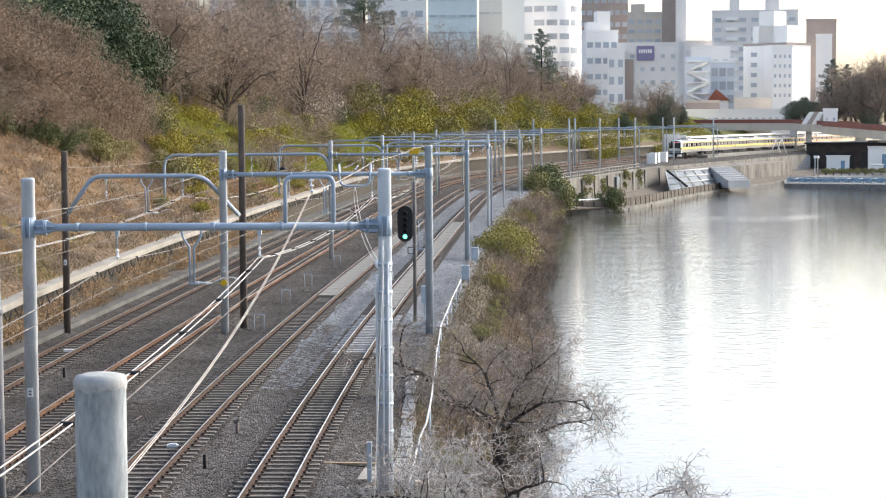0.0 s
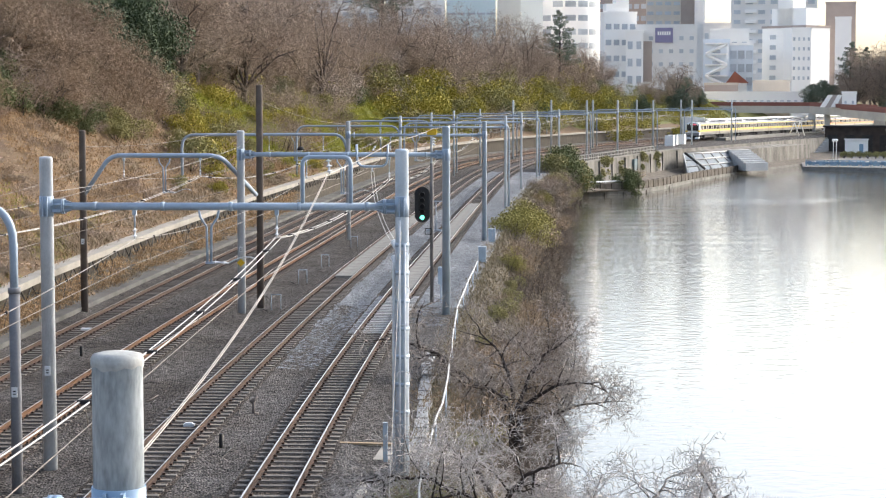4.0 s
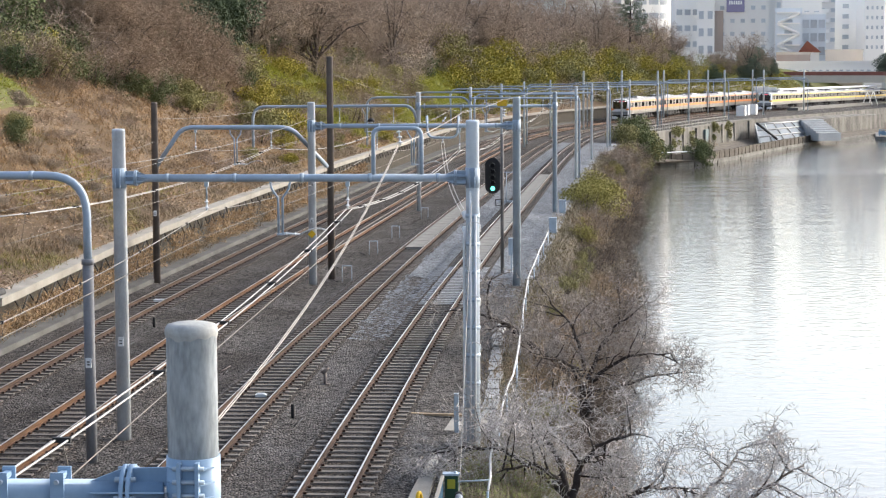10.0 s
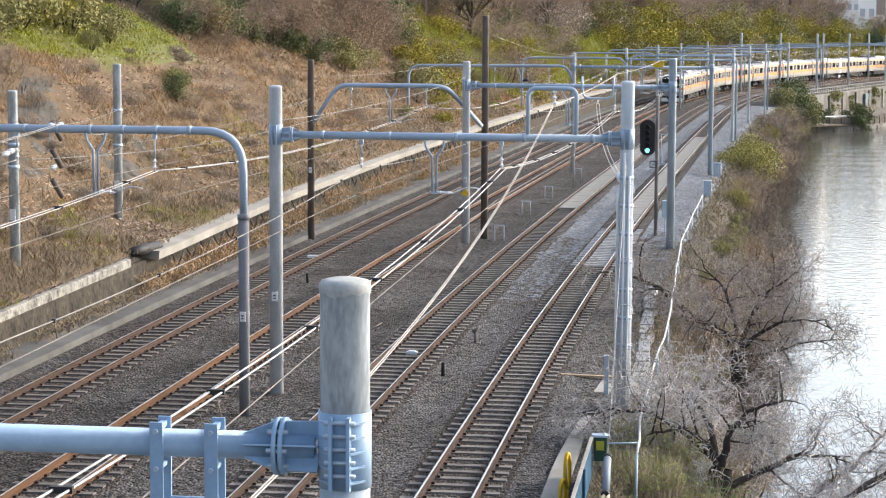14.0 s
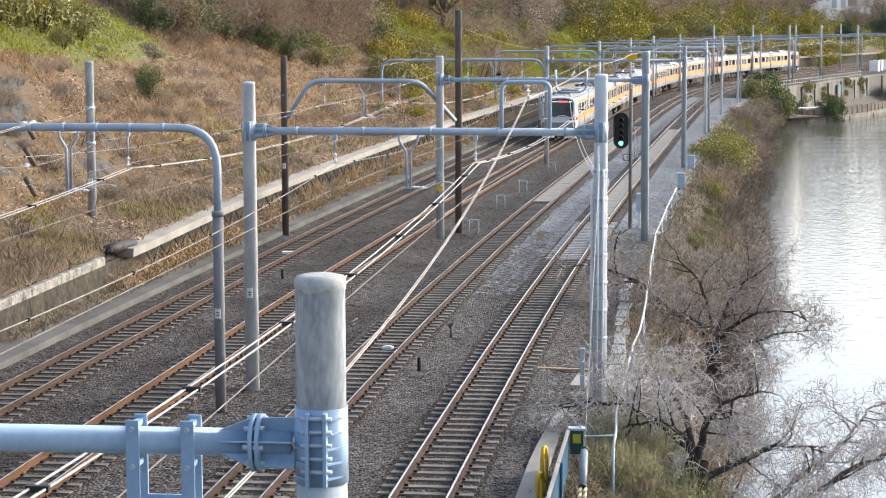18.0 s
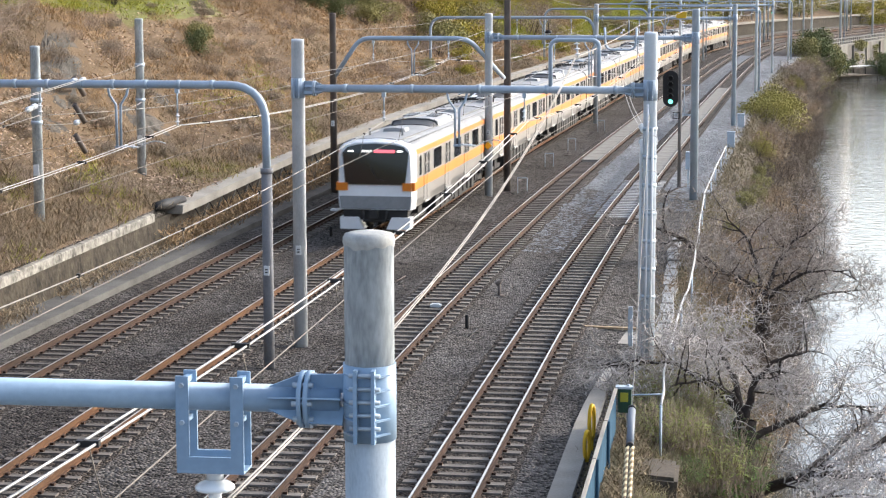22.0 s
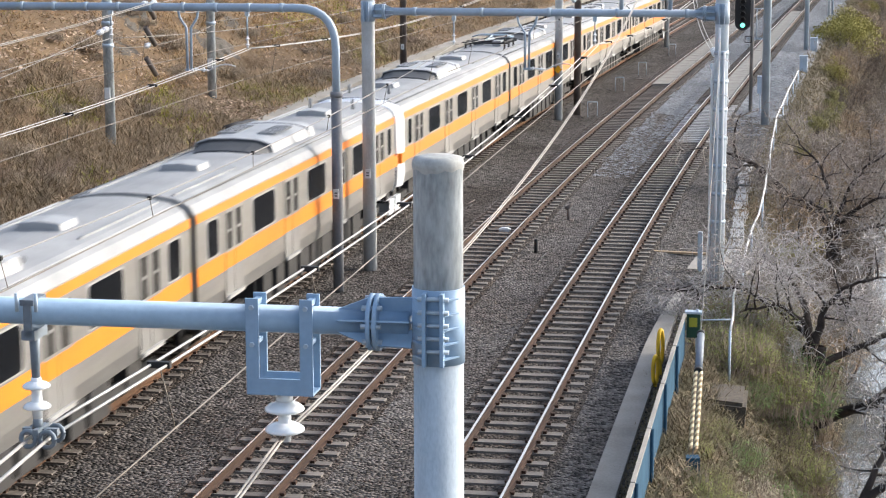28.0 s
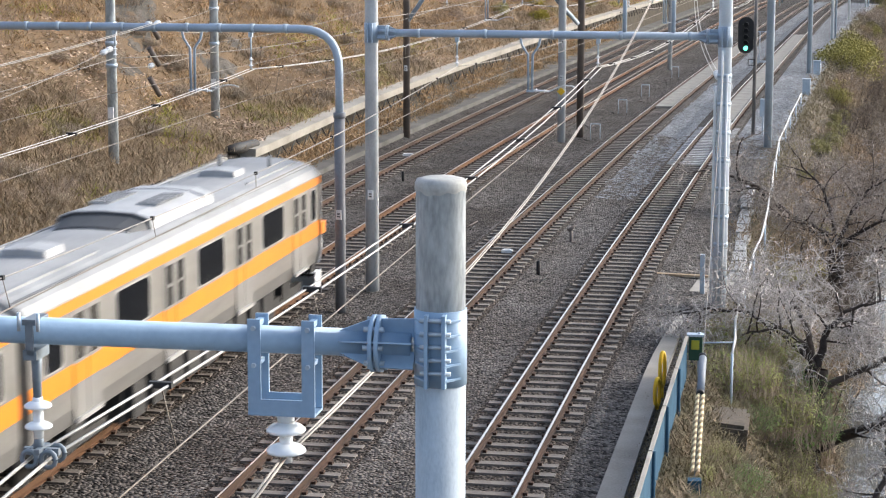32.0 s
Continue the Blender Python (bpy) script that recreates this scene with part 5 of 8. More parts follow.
for k in range(28):
    bm.faces.new((f[k], r[k], r[(k + 1) % 28], f[(k + 1) % 28]))
hd = part("background_plate", bm, DARK, root, "black oval background plate")
for k, z in enumerate((0.48, 0.2, -0.08, -0.34, -0.6)):
    bm = bmesh.new()
    tube(bm, [m @ Vector((0, -0.06, z)), m @ Vector((0, -0.04, z))], 0.1, 14)
    lens_m = mat("green_lamp", (0.12, 0.95, 0.62), (0.12, 0.95, 0.62), rough=0.2, emit=1.6, bump=0.0) if k == 4 else GLASS
    ln = part("lens", bm, lens_m, hd, "lit green lens" if k == 4 else "unlit dark lens")
    bm = bmesh.new()
    for q in range(8):
        a0, a1 = math.pi * q / 8, math.pi * (q + 1) / 8
        v = [bm.verts.new(m @ Vector((0.125 * math.cos(a), y, z + 0.125 * math.sin(a)))) for a, y in ((a0, -0.04), (a1, -0.04), (a1, -0.3), (a0, -0.3))]
        bm.faces.new(v)
    part("visor", bm, DARK, ln)
bm = bmesh.new()
for z in (-1.12, -1.4):
    box(bm, -0.16, 0.16, -0.3, -0.26, z, z + 0.03, m=at_line(S0, O0, 4.35))
for x in (-0.16, 0.13):
    box(bm, x, x + 0.03, -0.3, -0.26, -1.4, -1.1, m=at_line(S0, O0, 4.35))
part("indicator_frame", bm, DARK, root, "small black square frame")
bm = bmesh.new()
for x in (0.35, 0.85):
    tube(bm, [on(S0, O0 + x, 3.1), on(S0, O0 + x, 4.5)], 0.02, 5)
for z in (3.1, 3.15, 4.5):
    tube(bm, [on(S0, O0 - 0.1, z), on(S0, O0 + 0.85, z)], 0.02, 5)
part("platform_rail", bm, GALV, root)
bm = bmesh.new()
box(bm, 0.45, 0.9, -0.2, 0.2, 0.9, 1.7, m=at_line(S0, O0, -0.3))
box(bm, 0.55, 0.62, -0.1, 0.1, -0.1, 0.9, m=at_line(S0, O0, -0.3))
part("relay_box", bm, GALV, root, "grey relay box")
bm = bmesh.new()
box(bm, 0.75, 1.05, -0.15, 0.15, 0.0, 0.85, m=at_line(S0 - 1, O0, -0.4))
part("cabinet", bm, GALV, root, "grey steel cabinet")
# small far signal
root = tagged(empty("railway_signal"), "small distant signal with green light on dark mast", "signal")
bm = bmesh.new()
tube(bm, [on(323, -5.85, -0.4), on(323, -5.85, 4.2)], 0.1, 8)
part("mast", bm, DARK, root)
bm = bmesh.new()
tube(bm, [on(323, -5.85, 4.1), on(323, -5.85, 5.0)], [0.32, 0.32], 10)
part("head", bm, DARK, root)
bm = bmesh.new()
p = on(322.5, -5.9, 4.3)
tube(bm, [p, p + Vector((0, -0.1, 0))], 0.14, 10)
part("lens", bm, MATS["green_lamp"], root)

# stub posts and track boxes
for s, o, h in ((54.3, -2.18, 0.42), (73.4, -10.3, 0.4)):
    bm = bmesh.new()
    tube(bm, [on(s, o, -0.4), on(s, o, -0.3 + h), on(s, o, -0.28 + h)], [0.055, 0.055, 0.04], 8)
    tagged(link("marker_post", bm, DARK), "short black marker post in the ballast", "post", "marker posts")
bm = bmesh.new()
tube(bm, [on(60.2, -2.05, -0.4), on(60.2, -2.05, 0.1)], 0.05, 8)
tube(bm, [on(60.2, -2.12, 0.08), on(60.3, -1.95, 0.25)], [0.09, 0.03], 8)
tube(bm, [on(60.2, -2.2, -0.28), on(60.2, -1.9, -0.28)], 0.07, 8)
tagged(link("drain_valve", bm, BROWNPOLE, smooth=True), "rusty upright valve between the tracks", "valve")
bm = bmesh.new()
box(bm, -0.16, 0.16, -0.1, 0.1, -0.2, -0.12, m=at_line(57.5, OFF_C + 0.1))
box(bm, -0.11, 0.11, -0.06, 0.06, -0.12, -0.09, m=at_line(57.5, OFF_C + 0.1))
tagged(link("track_beacon", bm, WHITEP), "white beacon box on the sleepers", "track box")
bm = bmesh.new()
box(bm, -0.2, 0.2, -0.13, 0.13, -0.2, -0.1, m=at_line(81, OFF_A + 0.1))
tagged(link("track_beacon", bm, WHITEP), "small pale beacon box on the sleepers", "track box")
for s, o in ((103, -5.6), (113, -5.6), (90, -5.2), (128, -5.5)):
    bm = bmesh.new()
    for e in (-0.22, 0.22):
        tube(bm, [on(s, o + e, -0.4), on(s, o + e, 0.42)], 0.015, 5)
    tube(bm, [on(s, o - 0.22, 0.42), on(s, o + 0.22, 0.42)], 0.02, 5)
    tagged(link("marker_board", bm, GALV), "small pale marker board on two legs", "marker", "marker boards")
random.seed(5)
for k in range(26):
    s, o = random.uniform(40, 130), random.choice((-1.8, -6.0, -10.0, -5.4)) + random.uniform(-0.5, 0.5)
    bm = bmesh.new()
    tube(bm, [on(s, o, -0.27), on(s + random.uniform(0.3, 1.4), o + random.uniform(-0.4, 0.4), -0.26)], 0.02, 5)
    tagged(link("scrap_cable", bm, DARK if k % 2 else BROWNPOLE), "dark cable scrap lying in the ballast", "debris", "track litter")

# concrete path, fence and guards on the lake side
bm = bmesh.new()
sweep(bm, stops((6, 49, 1)), lambda s: [(1.84 + max(0, s - 42) ** 2 * 0.005, -0.6), (2.3, -0.6), (2.3, -0.2), (1.84 + max(0, s - 42) ** 2 * 0.005, -0.2)])
tagged(link("path", bm, CONC_L), "curving grey concrete edging path", "path", kind="structure")
FENCE = mat("fence_blue", (0.035, 0.085, 0.135), (0.022, 0.055, 0.09), rough=0.9, scale=2, fine=15, bump=0.05, spec=0.1)
root = tagged(empty("panel_fence"), "blue-grey panel fence with a pale top rail", "fence")
for k in range(10):
    s0 = 10.5 + k * 3.2
    bm = bmesh.new()
    sweep(bm, [s0 + 0.01 + q * 0.175 for q in range(19)], lambda q: [(2.72 + 0.012 * (int(q / 0.175) % 2), -1.0), (2.745, -1.0), (2.745, 0.6), (2.72 + 0.012 * (int(q / 0.175) % 2), 0.6)])
    part("panel", bm, FENCE, root)
    bm = bmesh.new()
    sweep(bm, [s0, s0 + 1.6, s0 + 3.15], [(2.7, 0.6), (2.77, 0.6), (2.77, 0.64), (2.7, 0.64)])
    part("top_rail", bm, CONC_L, root, "pale top rail")
    bm = bmesh.new()
    tube(bm, [on(s0, 2.79, -0.9), on(s0, 2.79, 0.62)], 0.035, 8)
    part("post", bm, FENCE, root)
for s, o, z, h in ((40.6, 2.36, 0.3, 0.36), (39.6, 2.34, 0.05, 0.28)):
    bm = bmesh.new()
    pts = [on(s, o, z + h * math.sin(a)) + Vector((0.055 * math.cos(a), 0.1 * math.cos(a), 0)) for a in (k * math.tau / 20 for k in range(21))]
    tube(bm, pts, 0.042, 8, cap=False)
    tube(bm, [on(s, o, -0.5), on(s, o, z - h + 0.05)], 0.04, 8)
    tagged(link("hoop_guard", bm, YELLOW, smooth=True), "worn yellow steel hoop guard by the path", "guard", "hoop guards")
root = tagged(empty("gate_box"), "small green box with yellow label on the fence end", "box")
bm = bmesh.new()
box(bm, -0.12, 0.16, -0.1, 0.1, 0.1, 0.62, m=at_line(42.6, 2.9, 0))
part("case", bm, mat("green_paint", (0.03, 0.07, 0.045), (0.02, 0.05, 0.03), rough=0.5, scale=3, fine=15, bump=0.03), root)
bm = bmesh.new()
box(bm, -0.07, 0.1, -0.115, -0.1, 0.34, 0.54, m=at_line(42.6, 2.9, 0))
part("label_plate", bm, mat("lime_label", (0.42, 0.38, 0.04), (0.33, 0.3, 0.04), rough=0.5, bump=0), root, "yellow-green label")
bm = bmesh.new()
box(bm, -0.17, 0.21, -0.12, 0.12, 0.62, 0.665, m=at_line(42.6, 2.9, 0))
tube(bm, [on(42.6, 3.0, -0.8), on(42.6, 3.0, 0.7)], 0.04, 6)
part("bracket", bm, GALV, root)
# stay wire of the pole with its striped sleeve
root = tagged(empty("stay_wire"), "stay wire with grey tube and striped sleeve", "stay")
a, b = on(34.8, 3.37, -0.42), on(G1, 2.95, 6.0)
bm = bmesh.new()
tube(bm, [a, b], 0.01, 5)
part("wire", bm, WIRE_G, root)
bm = bmesh.new()
tube(bm, [a.lerp(b, 0.155), a.lerp(b, 0.228)], 0.075, 12)
tb = part("tube", bm, mat("sleeve_grey", (0.16, 0.185, 0.22), (0.11, 0.13, 0.155), rough=0.5, scale=2, fine=15, bump=0.02), root, "grey protective tube")
for w in (0.155, 0.226):
    bm = bmesh.new()
    tube(bm, [a.lerp(b, w), a.lerp(b, w + 0.004)], 0.082, 12)
    part("end_ring", bm, DARK, tb)
STRIPE_B = mat("cream_stripe", (0.66, 0.56, 0.34), (0.55, 0.46, 0.28), rough=0.6, bump=0.02)
STRIPE_K = mat("brown_stripe", (0.24, 0.165, 0.09), (0.18, 0.125, 0.07), rough=0.6, bump=0.02)
ax = (b - a).normalized()
side = ax.cross(Vector((0, 0, 1))).normalized()
up = side.cross(ax)
for lane in (-1, 1):
    for k in range(26):
        bm = bmesh.new()
        rings = []
        for e in (0, 1):
            c = a + ax * ((b - a).length * (0.015 + 0.0053 * (k + e))) + side * (0.046 * lane)
            rings.append([bm.verts.new(c + (side * math.cos(q) + up * math.sin(q)) * 0.042 + ax * (0.05 * math.cos(q))) for q in (n * math.tau / 10 for n in range(10))])
        for n in range(10):
            bm.faces.new((rings[0][n], rings[0][(n + 1) % 10], rings[1][(n + 1) % 10], rings[1][n]))
        bm.faces.new(rings[0][::-1])
        bm.faces.new(rings[1])
        part("stripe", bm, STRIPE_B if k % 2 else STRIPE_K, root)
bm = bmesh.new()
box(bm, -0.12, 0.12, -0.12, 0.12, -0.6, 0.06, m=Matrix.Translation(a))
part("anchor", bm, FENCE, root, "blue anchor base")
# white handrail along the bank
random.seed(11)
root = tagged(empty("handrail"), "wavering white pipe handrail along the bank", "handrail")
RP = [(s, ip(s, (42, 3.72), (46, 3.62), (52, 3.66), (59, 3.73), (66, 3.7), (76, 3.5), (86, 3.24), (112, 3.2)) + random.uniform(-0.035, 0.035), 0.3 + random.uniform(-0.05, 0.05)) for s in [42.4, 44, 46, 48.2, 50.5, 53] + list(range(56, 112, 3))]
bm = bmesh.new()
tube(bm, [on(*p) for p in RP], 0.03, 7)
part("rail", bm, mat("dull_white", (0.6, 0.6, 0.58), (0.36, 0.36, 0.34), rough=0.7, scale=2, fine=12, bump=0.03), root, "white pipe rail")
for p in RP[::2]:
    bm = bmesh.new()
    tube(bm, [on(p[0], p[1], -1.2), on(*p)], 0.03, 5)
    part("post", bm, GALV, root)
bm = bmesh.new()
tube(bm, [on(43.6, 2.8, 0.25), on(43.6, 3.7, 0.3)], 0.02, 6)
part("end_bar", bm, GALV, root, "grey cross bar")
# broken pale walkway slabs between the pole and the handrail
for k in range(12):
    s = 55.6 + k * 1.75
    o = ip(s, (56, 3.22), (63, 3.06), (74, 2.62), (80, 2.4)) + random.uniform(-0.05, 0.05)
    bm = bmesh.new()
    box(bm, -0.2, 0.2, -0.82, 0.8, -0.12, 0.05, m=at_line(s, o, land(s, o) + 0.04) @ Matrix.Rotation(random.uniform(-0.06, 0.06), 4, "Z") @ Matrix.Rotation(random.uniform(-0.04, 0.04), 4, "Y"))
    for v in bm.verts:
        v.co += Vector((random.uniform(-0.05, 0.05), random.uniform(-0.08, 0.08), 0))
    tagged(link("walkway_slab", bm, mat("pale_slab", (0.34, 0.34, 0.335), (0.2, 0.2, 0.195), rough=0.9, scale=1.5, fine=20, bump=0.1)), "pale cracked concrete walkway slab", "slab", "walkway slabs")
# footing slab and plank by the gantry pole
bm = bmesh.new()
box(bm, -0.8, 0.7, -0.8, 1.2, -0.75, -0.3, m=at_line(53.6, 2.95, 0))
for v in bm.verts:
    v.co += Vector((random.uniform(-0.06, 0.06), random.uniform(-0.06, 0.06), random.uniform(-0.02, 0.02)))
tagged(link("footing", bm, CONC_L), "grey worn concrete footing at the pole", "footing", kind="structure")
bm = bmesh.new()
box(bm, -0.95, 0.95, -0.09, 0.09, -0.25, -0.2, m=at_line(54.9, 1.75, 0) @ Matrix.Rotation(-0.1, 4, "Z"))
tagged(link("plank", bm, mat("weathered_wood", (0.36, 0.27, 0.17), (0.22, 0.16, 0.1), rough=0.9, scale=3, fine=20, bump=0.2, stretch=(1, 8, 8))), "weathered plank lying on ballast", "plank")
bm = bmesh.new()
box(bm, -0.06, 0.06, -0.06, 0.06, -0.6, 0.75, m=at_line(52.6, 2.45, 0))
tagged(link("marker_post", bm, GALV), "grey steel post at the pole foot", "post", "marker posts")
bm = bmesh.new()
box(bm, -0.5, 0.75, -0.8, 0.8, -0.6, 0.0, m=at_line(41.0, 3.4, -0.68) @ Matrix.Rotation(0.08, 4, "Y"))
bmesh.ops.bevel(bm, geom=bm.edges[:], offset=0.08, segments=2, affect="EDGES")
tagged(link("stone_slab", bm, CONC_D), "dark stone slab on the bank", "stone")
for s in (118, 134):
    bm = bmesh.new()
    box(bm, -0.22, 0.22, -0.2, 0.2, -0.5, 0.5, m=at_line(s, 3.2, 0))
    box(bm, -0.25, 0.25, -0.23, 0.23, 0.5, 0.55, m=at_line(s, 3.2, 0))
    tagged(link("trackside_cabinet", bm, GALV), "grey trackside cabinet on the bank edge", "cabinet", "trackside cabinets")

# small number plates on the poles
for s, o, z, r in ((G1, -6.2, 2.3, 0.185), (SA, -6.3, 2.2, 0.14), (G2, -6.55, 2.6, 0.185), (87.6, -13.45, 3.0, 0.165)):
    root = tagged(empty("pole_plate"), "small white plate with dark bars on a pole", "plate", "pole plates")
    m = at_line(s, o, z)
    bm = bmesh.new()
    box(bm, -0.07, 0.07, -r - 0.03, -r - 0.004, -0.12, 0.12, m=m)
    part("plate", bm, WHITEP, root)
    for k in range(2):
        bm = bmesh.new()
        box(bm, -0.035, 0.035, -r - 0.036, -r - 0.03, -0.06 + k * 0.07, -0.03 + k * 0.07, m=m)
        part("bar", bm, DARK, root)

# lamp hanging from the long arm
root = tagged(empty("hanging_lamp"), "black domed lamp hanging from a gantry arm", "lamp")
bm = bmesh.new()
tube(bm, [on(G3, -9.85, 6.85), on(G3, -9.85, 6.05)], 0.025, 6)
part("rod", bm, DARK, root)
bm = bmesh.new()
c = on(G3, -9.85, 5.82)
tube(bm, [c + Vector((0, 0, 0.24)), c + Vector((0, 0, 0.2)), c + Vector((0, 0, 0.1)), c], [0.08, 0.17, 0.23, 0.25], 14)
part("dome", bm, DARK, root, "black dome")
bm = bmesh.new()
tube(bm, [c, c - Vector((0, 0, 0.1))], [0.16, 0.1], 10)
part("lens", bm, WHITEP, root, "white lens below the dome")

# ---- plants ----


def rand_dir(up=0.0):
    v = Vector((random.gauss(0, 1), random.gauss(0, 1), random.gauss(0, 1) + up))
    return v.normalized()


class Cones:
    """Thin tapered twigs, three sides each, gathered in one mesh."""

    def __init__(self):
        self.v, self.f = [], []

    def seg(self, a, b, ra, rb):
        d = (b - a).normalized()
        u, w = frame_of(d)
        i = len(self.v)
        for p, r in ((a, ra), (b, rb)):
            for k in range(3):
                t = k * math.tau / 3
                self.v.append(p + (u * math.cos(t) + w * math.sin(t)) * r)
        self.f += [(i, i + 1, i + 4, i + 3), (i + 1, i + 2, i + 5, i + 4), (i + 2, i, i + 3, i + 5)]

    def tip(self, a, b, ra):
        d = (b - a).normalized()
        u, w = frame_of(d)
        i = len(self.v)
        for k in range(3):
            t = k * math.tau / 3
            self.v.append(a + (u * math.cos(t) + w * math.sin(t)) * ra)
        self.v.append(b)
        self.f += [(i, i + 1, i + 3), (i + 1, i + 2, i + 3), (i + 2, i, i + 3)]


def wander(a, d, length, n, bendy, lift=0.0):
    pts = [a]
    for k in range(n):
        d = (d + rand_dir() * bendy + Vector((0, 0, lift))).normalized()
        pts.append(pts[-1] + d * length / n)
    return pts


def sprout(cones, bark, pts, r, level, depth, length, spec):
    """Covers a limb with side shoots, those with finer ones, and so on. spec: shoots for each level, bend, lift, twig radius."""
    n, bendy, lift, rt = spec
    if level >= depth:
        return
    tot = sum((b - a).length for a, b in zip(pts, pts[1:]))
    cnt = n[level]
    for k in range(cnt):
        w = (0.25 + 0.75 * (k + random.random()) / cnt) * (len(pts) - 1)
        i = min(int(w), len(pts) - 2)
        p = pts[i].lerp(pts[i + 1], w - i)
        ax = (pts[i + 1] - pts[i]).normalized()
        side = (rand_dir() - ax * 0.3)
        side = (side - ax * side.dot(ax) * 0.6).normalized()
        d = (ax * random.uniform(0.35, 0.9) + side * random.uniform(0.6, 1.1) + Vector((0, 0, lift))).normalized()
        ln = length * random.uniform(0.6, 1.15)
        rr = max(r * random.uniform(0.4, 0.6), rt)
        last = level == depth - 1
        q = wander(p, d, ln, (4, 3, 3, 2)[level], bendy, lift * 0.3)
        if level == 0 and bark is not None:
            tube(bark, q, [rr * (1 - 0.75 * j / (len(q) - 1)) for j in range(len(q))], 5, cap=False)
        else:
            for j in range(len(q) - 1):
                ra = rr * (1 - 0.8 * j / (len(q) - 1))
                rb = rr * (1 - 0.8 * (j + 1) / (len(q) - 1))
                if j == len(q) - 2:
                    cones.tip(q[j], q[j + 1], ra)
                else:
                    cones.seg(q[j], q[j + 1], ra, rb)
        sprout(cones, bark, q, rr, level + 1, depth, length * 0.6, spec)


def bare_tree(name, label, limbs, spec, depth, length, twig_mat=None, category="tree", group="", bark_mat=None):
    """limbs: (points, radius at foot, radius at tip)."""
    root = tagged(empty(name), label, category, group)
    bark, cones = bmesh.new(), Cones()
    for pts, r0, r1 in limbs:
        pts = [Vector(p) for p in pts]
        fine = []
        for a, b in zip(pts, pts[1:]):
            for k in range(4):
                fine.append(a.lerp(b, k / 4) + rand_dir() * (b - a).length * (0.035 if k else 0))
        fine.append(pts[-1])
        tube(bark, fine, [r0 + (r1 - r0) * k / (len(fine) - 1) for k in range(len(fine))], 7, cap=False)
    for pts, r0, r1 in limbs[1:]:
        sprout(cones, bark, [Vector(p) for p in pts], (r0 + r1) / 2, 0, depth, length, spec)
    part("trunk", bark, bark_mat or BARK, root, "gnarled trunk and limbs")
    tagged(raw("crown", cones.v, cones.f, twig_mat or TWIG, root), "bare grey-brown twigs", kind="stuff")
    return root


def auto_limbs(h, spread, n, trunk, r):
    """A short gnarled trunk and limbs that rise at many angles and arch over."""
    top = Vector((random.uniform(-0.5, 0.5), random.uniform(-0.5, 0.5), trunk))
    limbs = [([(0, 0, -0.5), (random.uniform(-0.3, 0.3), 0.1, trunk * 0.5), top], r, r * 0.8)]
    for k in range(n):
        a = math.tau * (k + random.uniform(-0.35, 0.35)) / n * 2
        e = (k + 0.5) / n
        out = Vector((math.cos(a), math.sin(a), 0)) * spread * random.uniform(0.75, 1.05) * (1.05 - 0.75 * e)
        side = Vector((-math.sin(a), math.cos(a), 0)) * spread * random.uniform(-0.2, 0.2)
        up = (h - trunk) * (0.18 + 0.8 * e)
        st = top - Vector((0, 0, random.uniform(0, trunk * 0.35)))
        limbs.append(([st, st + out * 0.3 + Vector((0, 0, up * 0.4)), st + out * 0.65 + side + Vector((0, 0, up * 0.8)), st + out + side * 0.4 + Vector((0, 0, up * random.uniform(0.85, 1.0)))], r * 0.5, r * 0.08))
    return limbs


def leaf_cloud(n, size, blobs, flat=0.0):
    """n leaves on the shells of the blobs (centre, radius)."""
    vs, fs = [], []
    tot = sum(r * r for c, r in blobs)
    for c, r in blobs:
        for k in range(max(int(n * r * r / tot), 1)):
            d = rand_dir(0.35)
            p = Vector(c) + d * r * random.uniform(0.55, 1.05) * Vector((1, 1, 1)).length / 1.732
            nrm = (d + rand_dir() * 0.9).normalized()
            u, w = frame_of(nrm)
            a = random.uniform(0, math.tau)
            u, w = u * math.cos(a) + w * math.sin(a), w * math.cos(a) - u * math.sin(a)
            s = size * random.uniform(0.6, 1.3)
            i = len(vs)
            vs += [p - u * s, p + w * s * 0.45 + nrm * s * 0.12, p + u * s, p - w * s * 0.45 + nrm * s * 0.12]
            fs.append((i, i + 1, i + 2, i + 3))
    return vs, fs


def shrub(name, label, r, h, n, size, material, nb=9, category="shrub", group=""):
    root = tagged(empty(name), label, category, group)
    blobs = []
    for k in range(nb):
        a, q = random.uniform(0, math.tau), r * math.sqrt(random.random()) * 0.75
        blobs.append(((math.cos(a) * q, math.sin(a) * q, random.uniform(0.2, 0.8) * h * (1 - 0.4 * q / r)), r * random.uniform(0.28, 0.5)))
    v, f = leaf_cloud(n, size, blobs)
    tagged(raw("foliage", v, f, material, root), kind="stuff")
    bm = bmesh.new()
    for c, q in blobs:
        tube(bm, wander(Vector((0, 0, -0.3)), Vector(c) + Vector((0, 0, 0.8)), Vector(c).length + 0.3, 3, 0.15), [0.04, 0.03, 0.02, 0.01], 4, cap=False)
    tagged(part("stem", bm, BARK, root), kind="stuff")
    return root


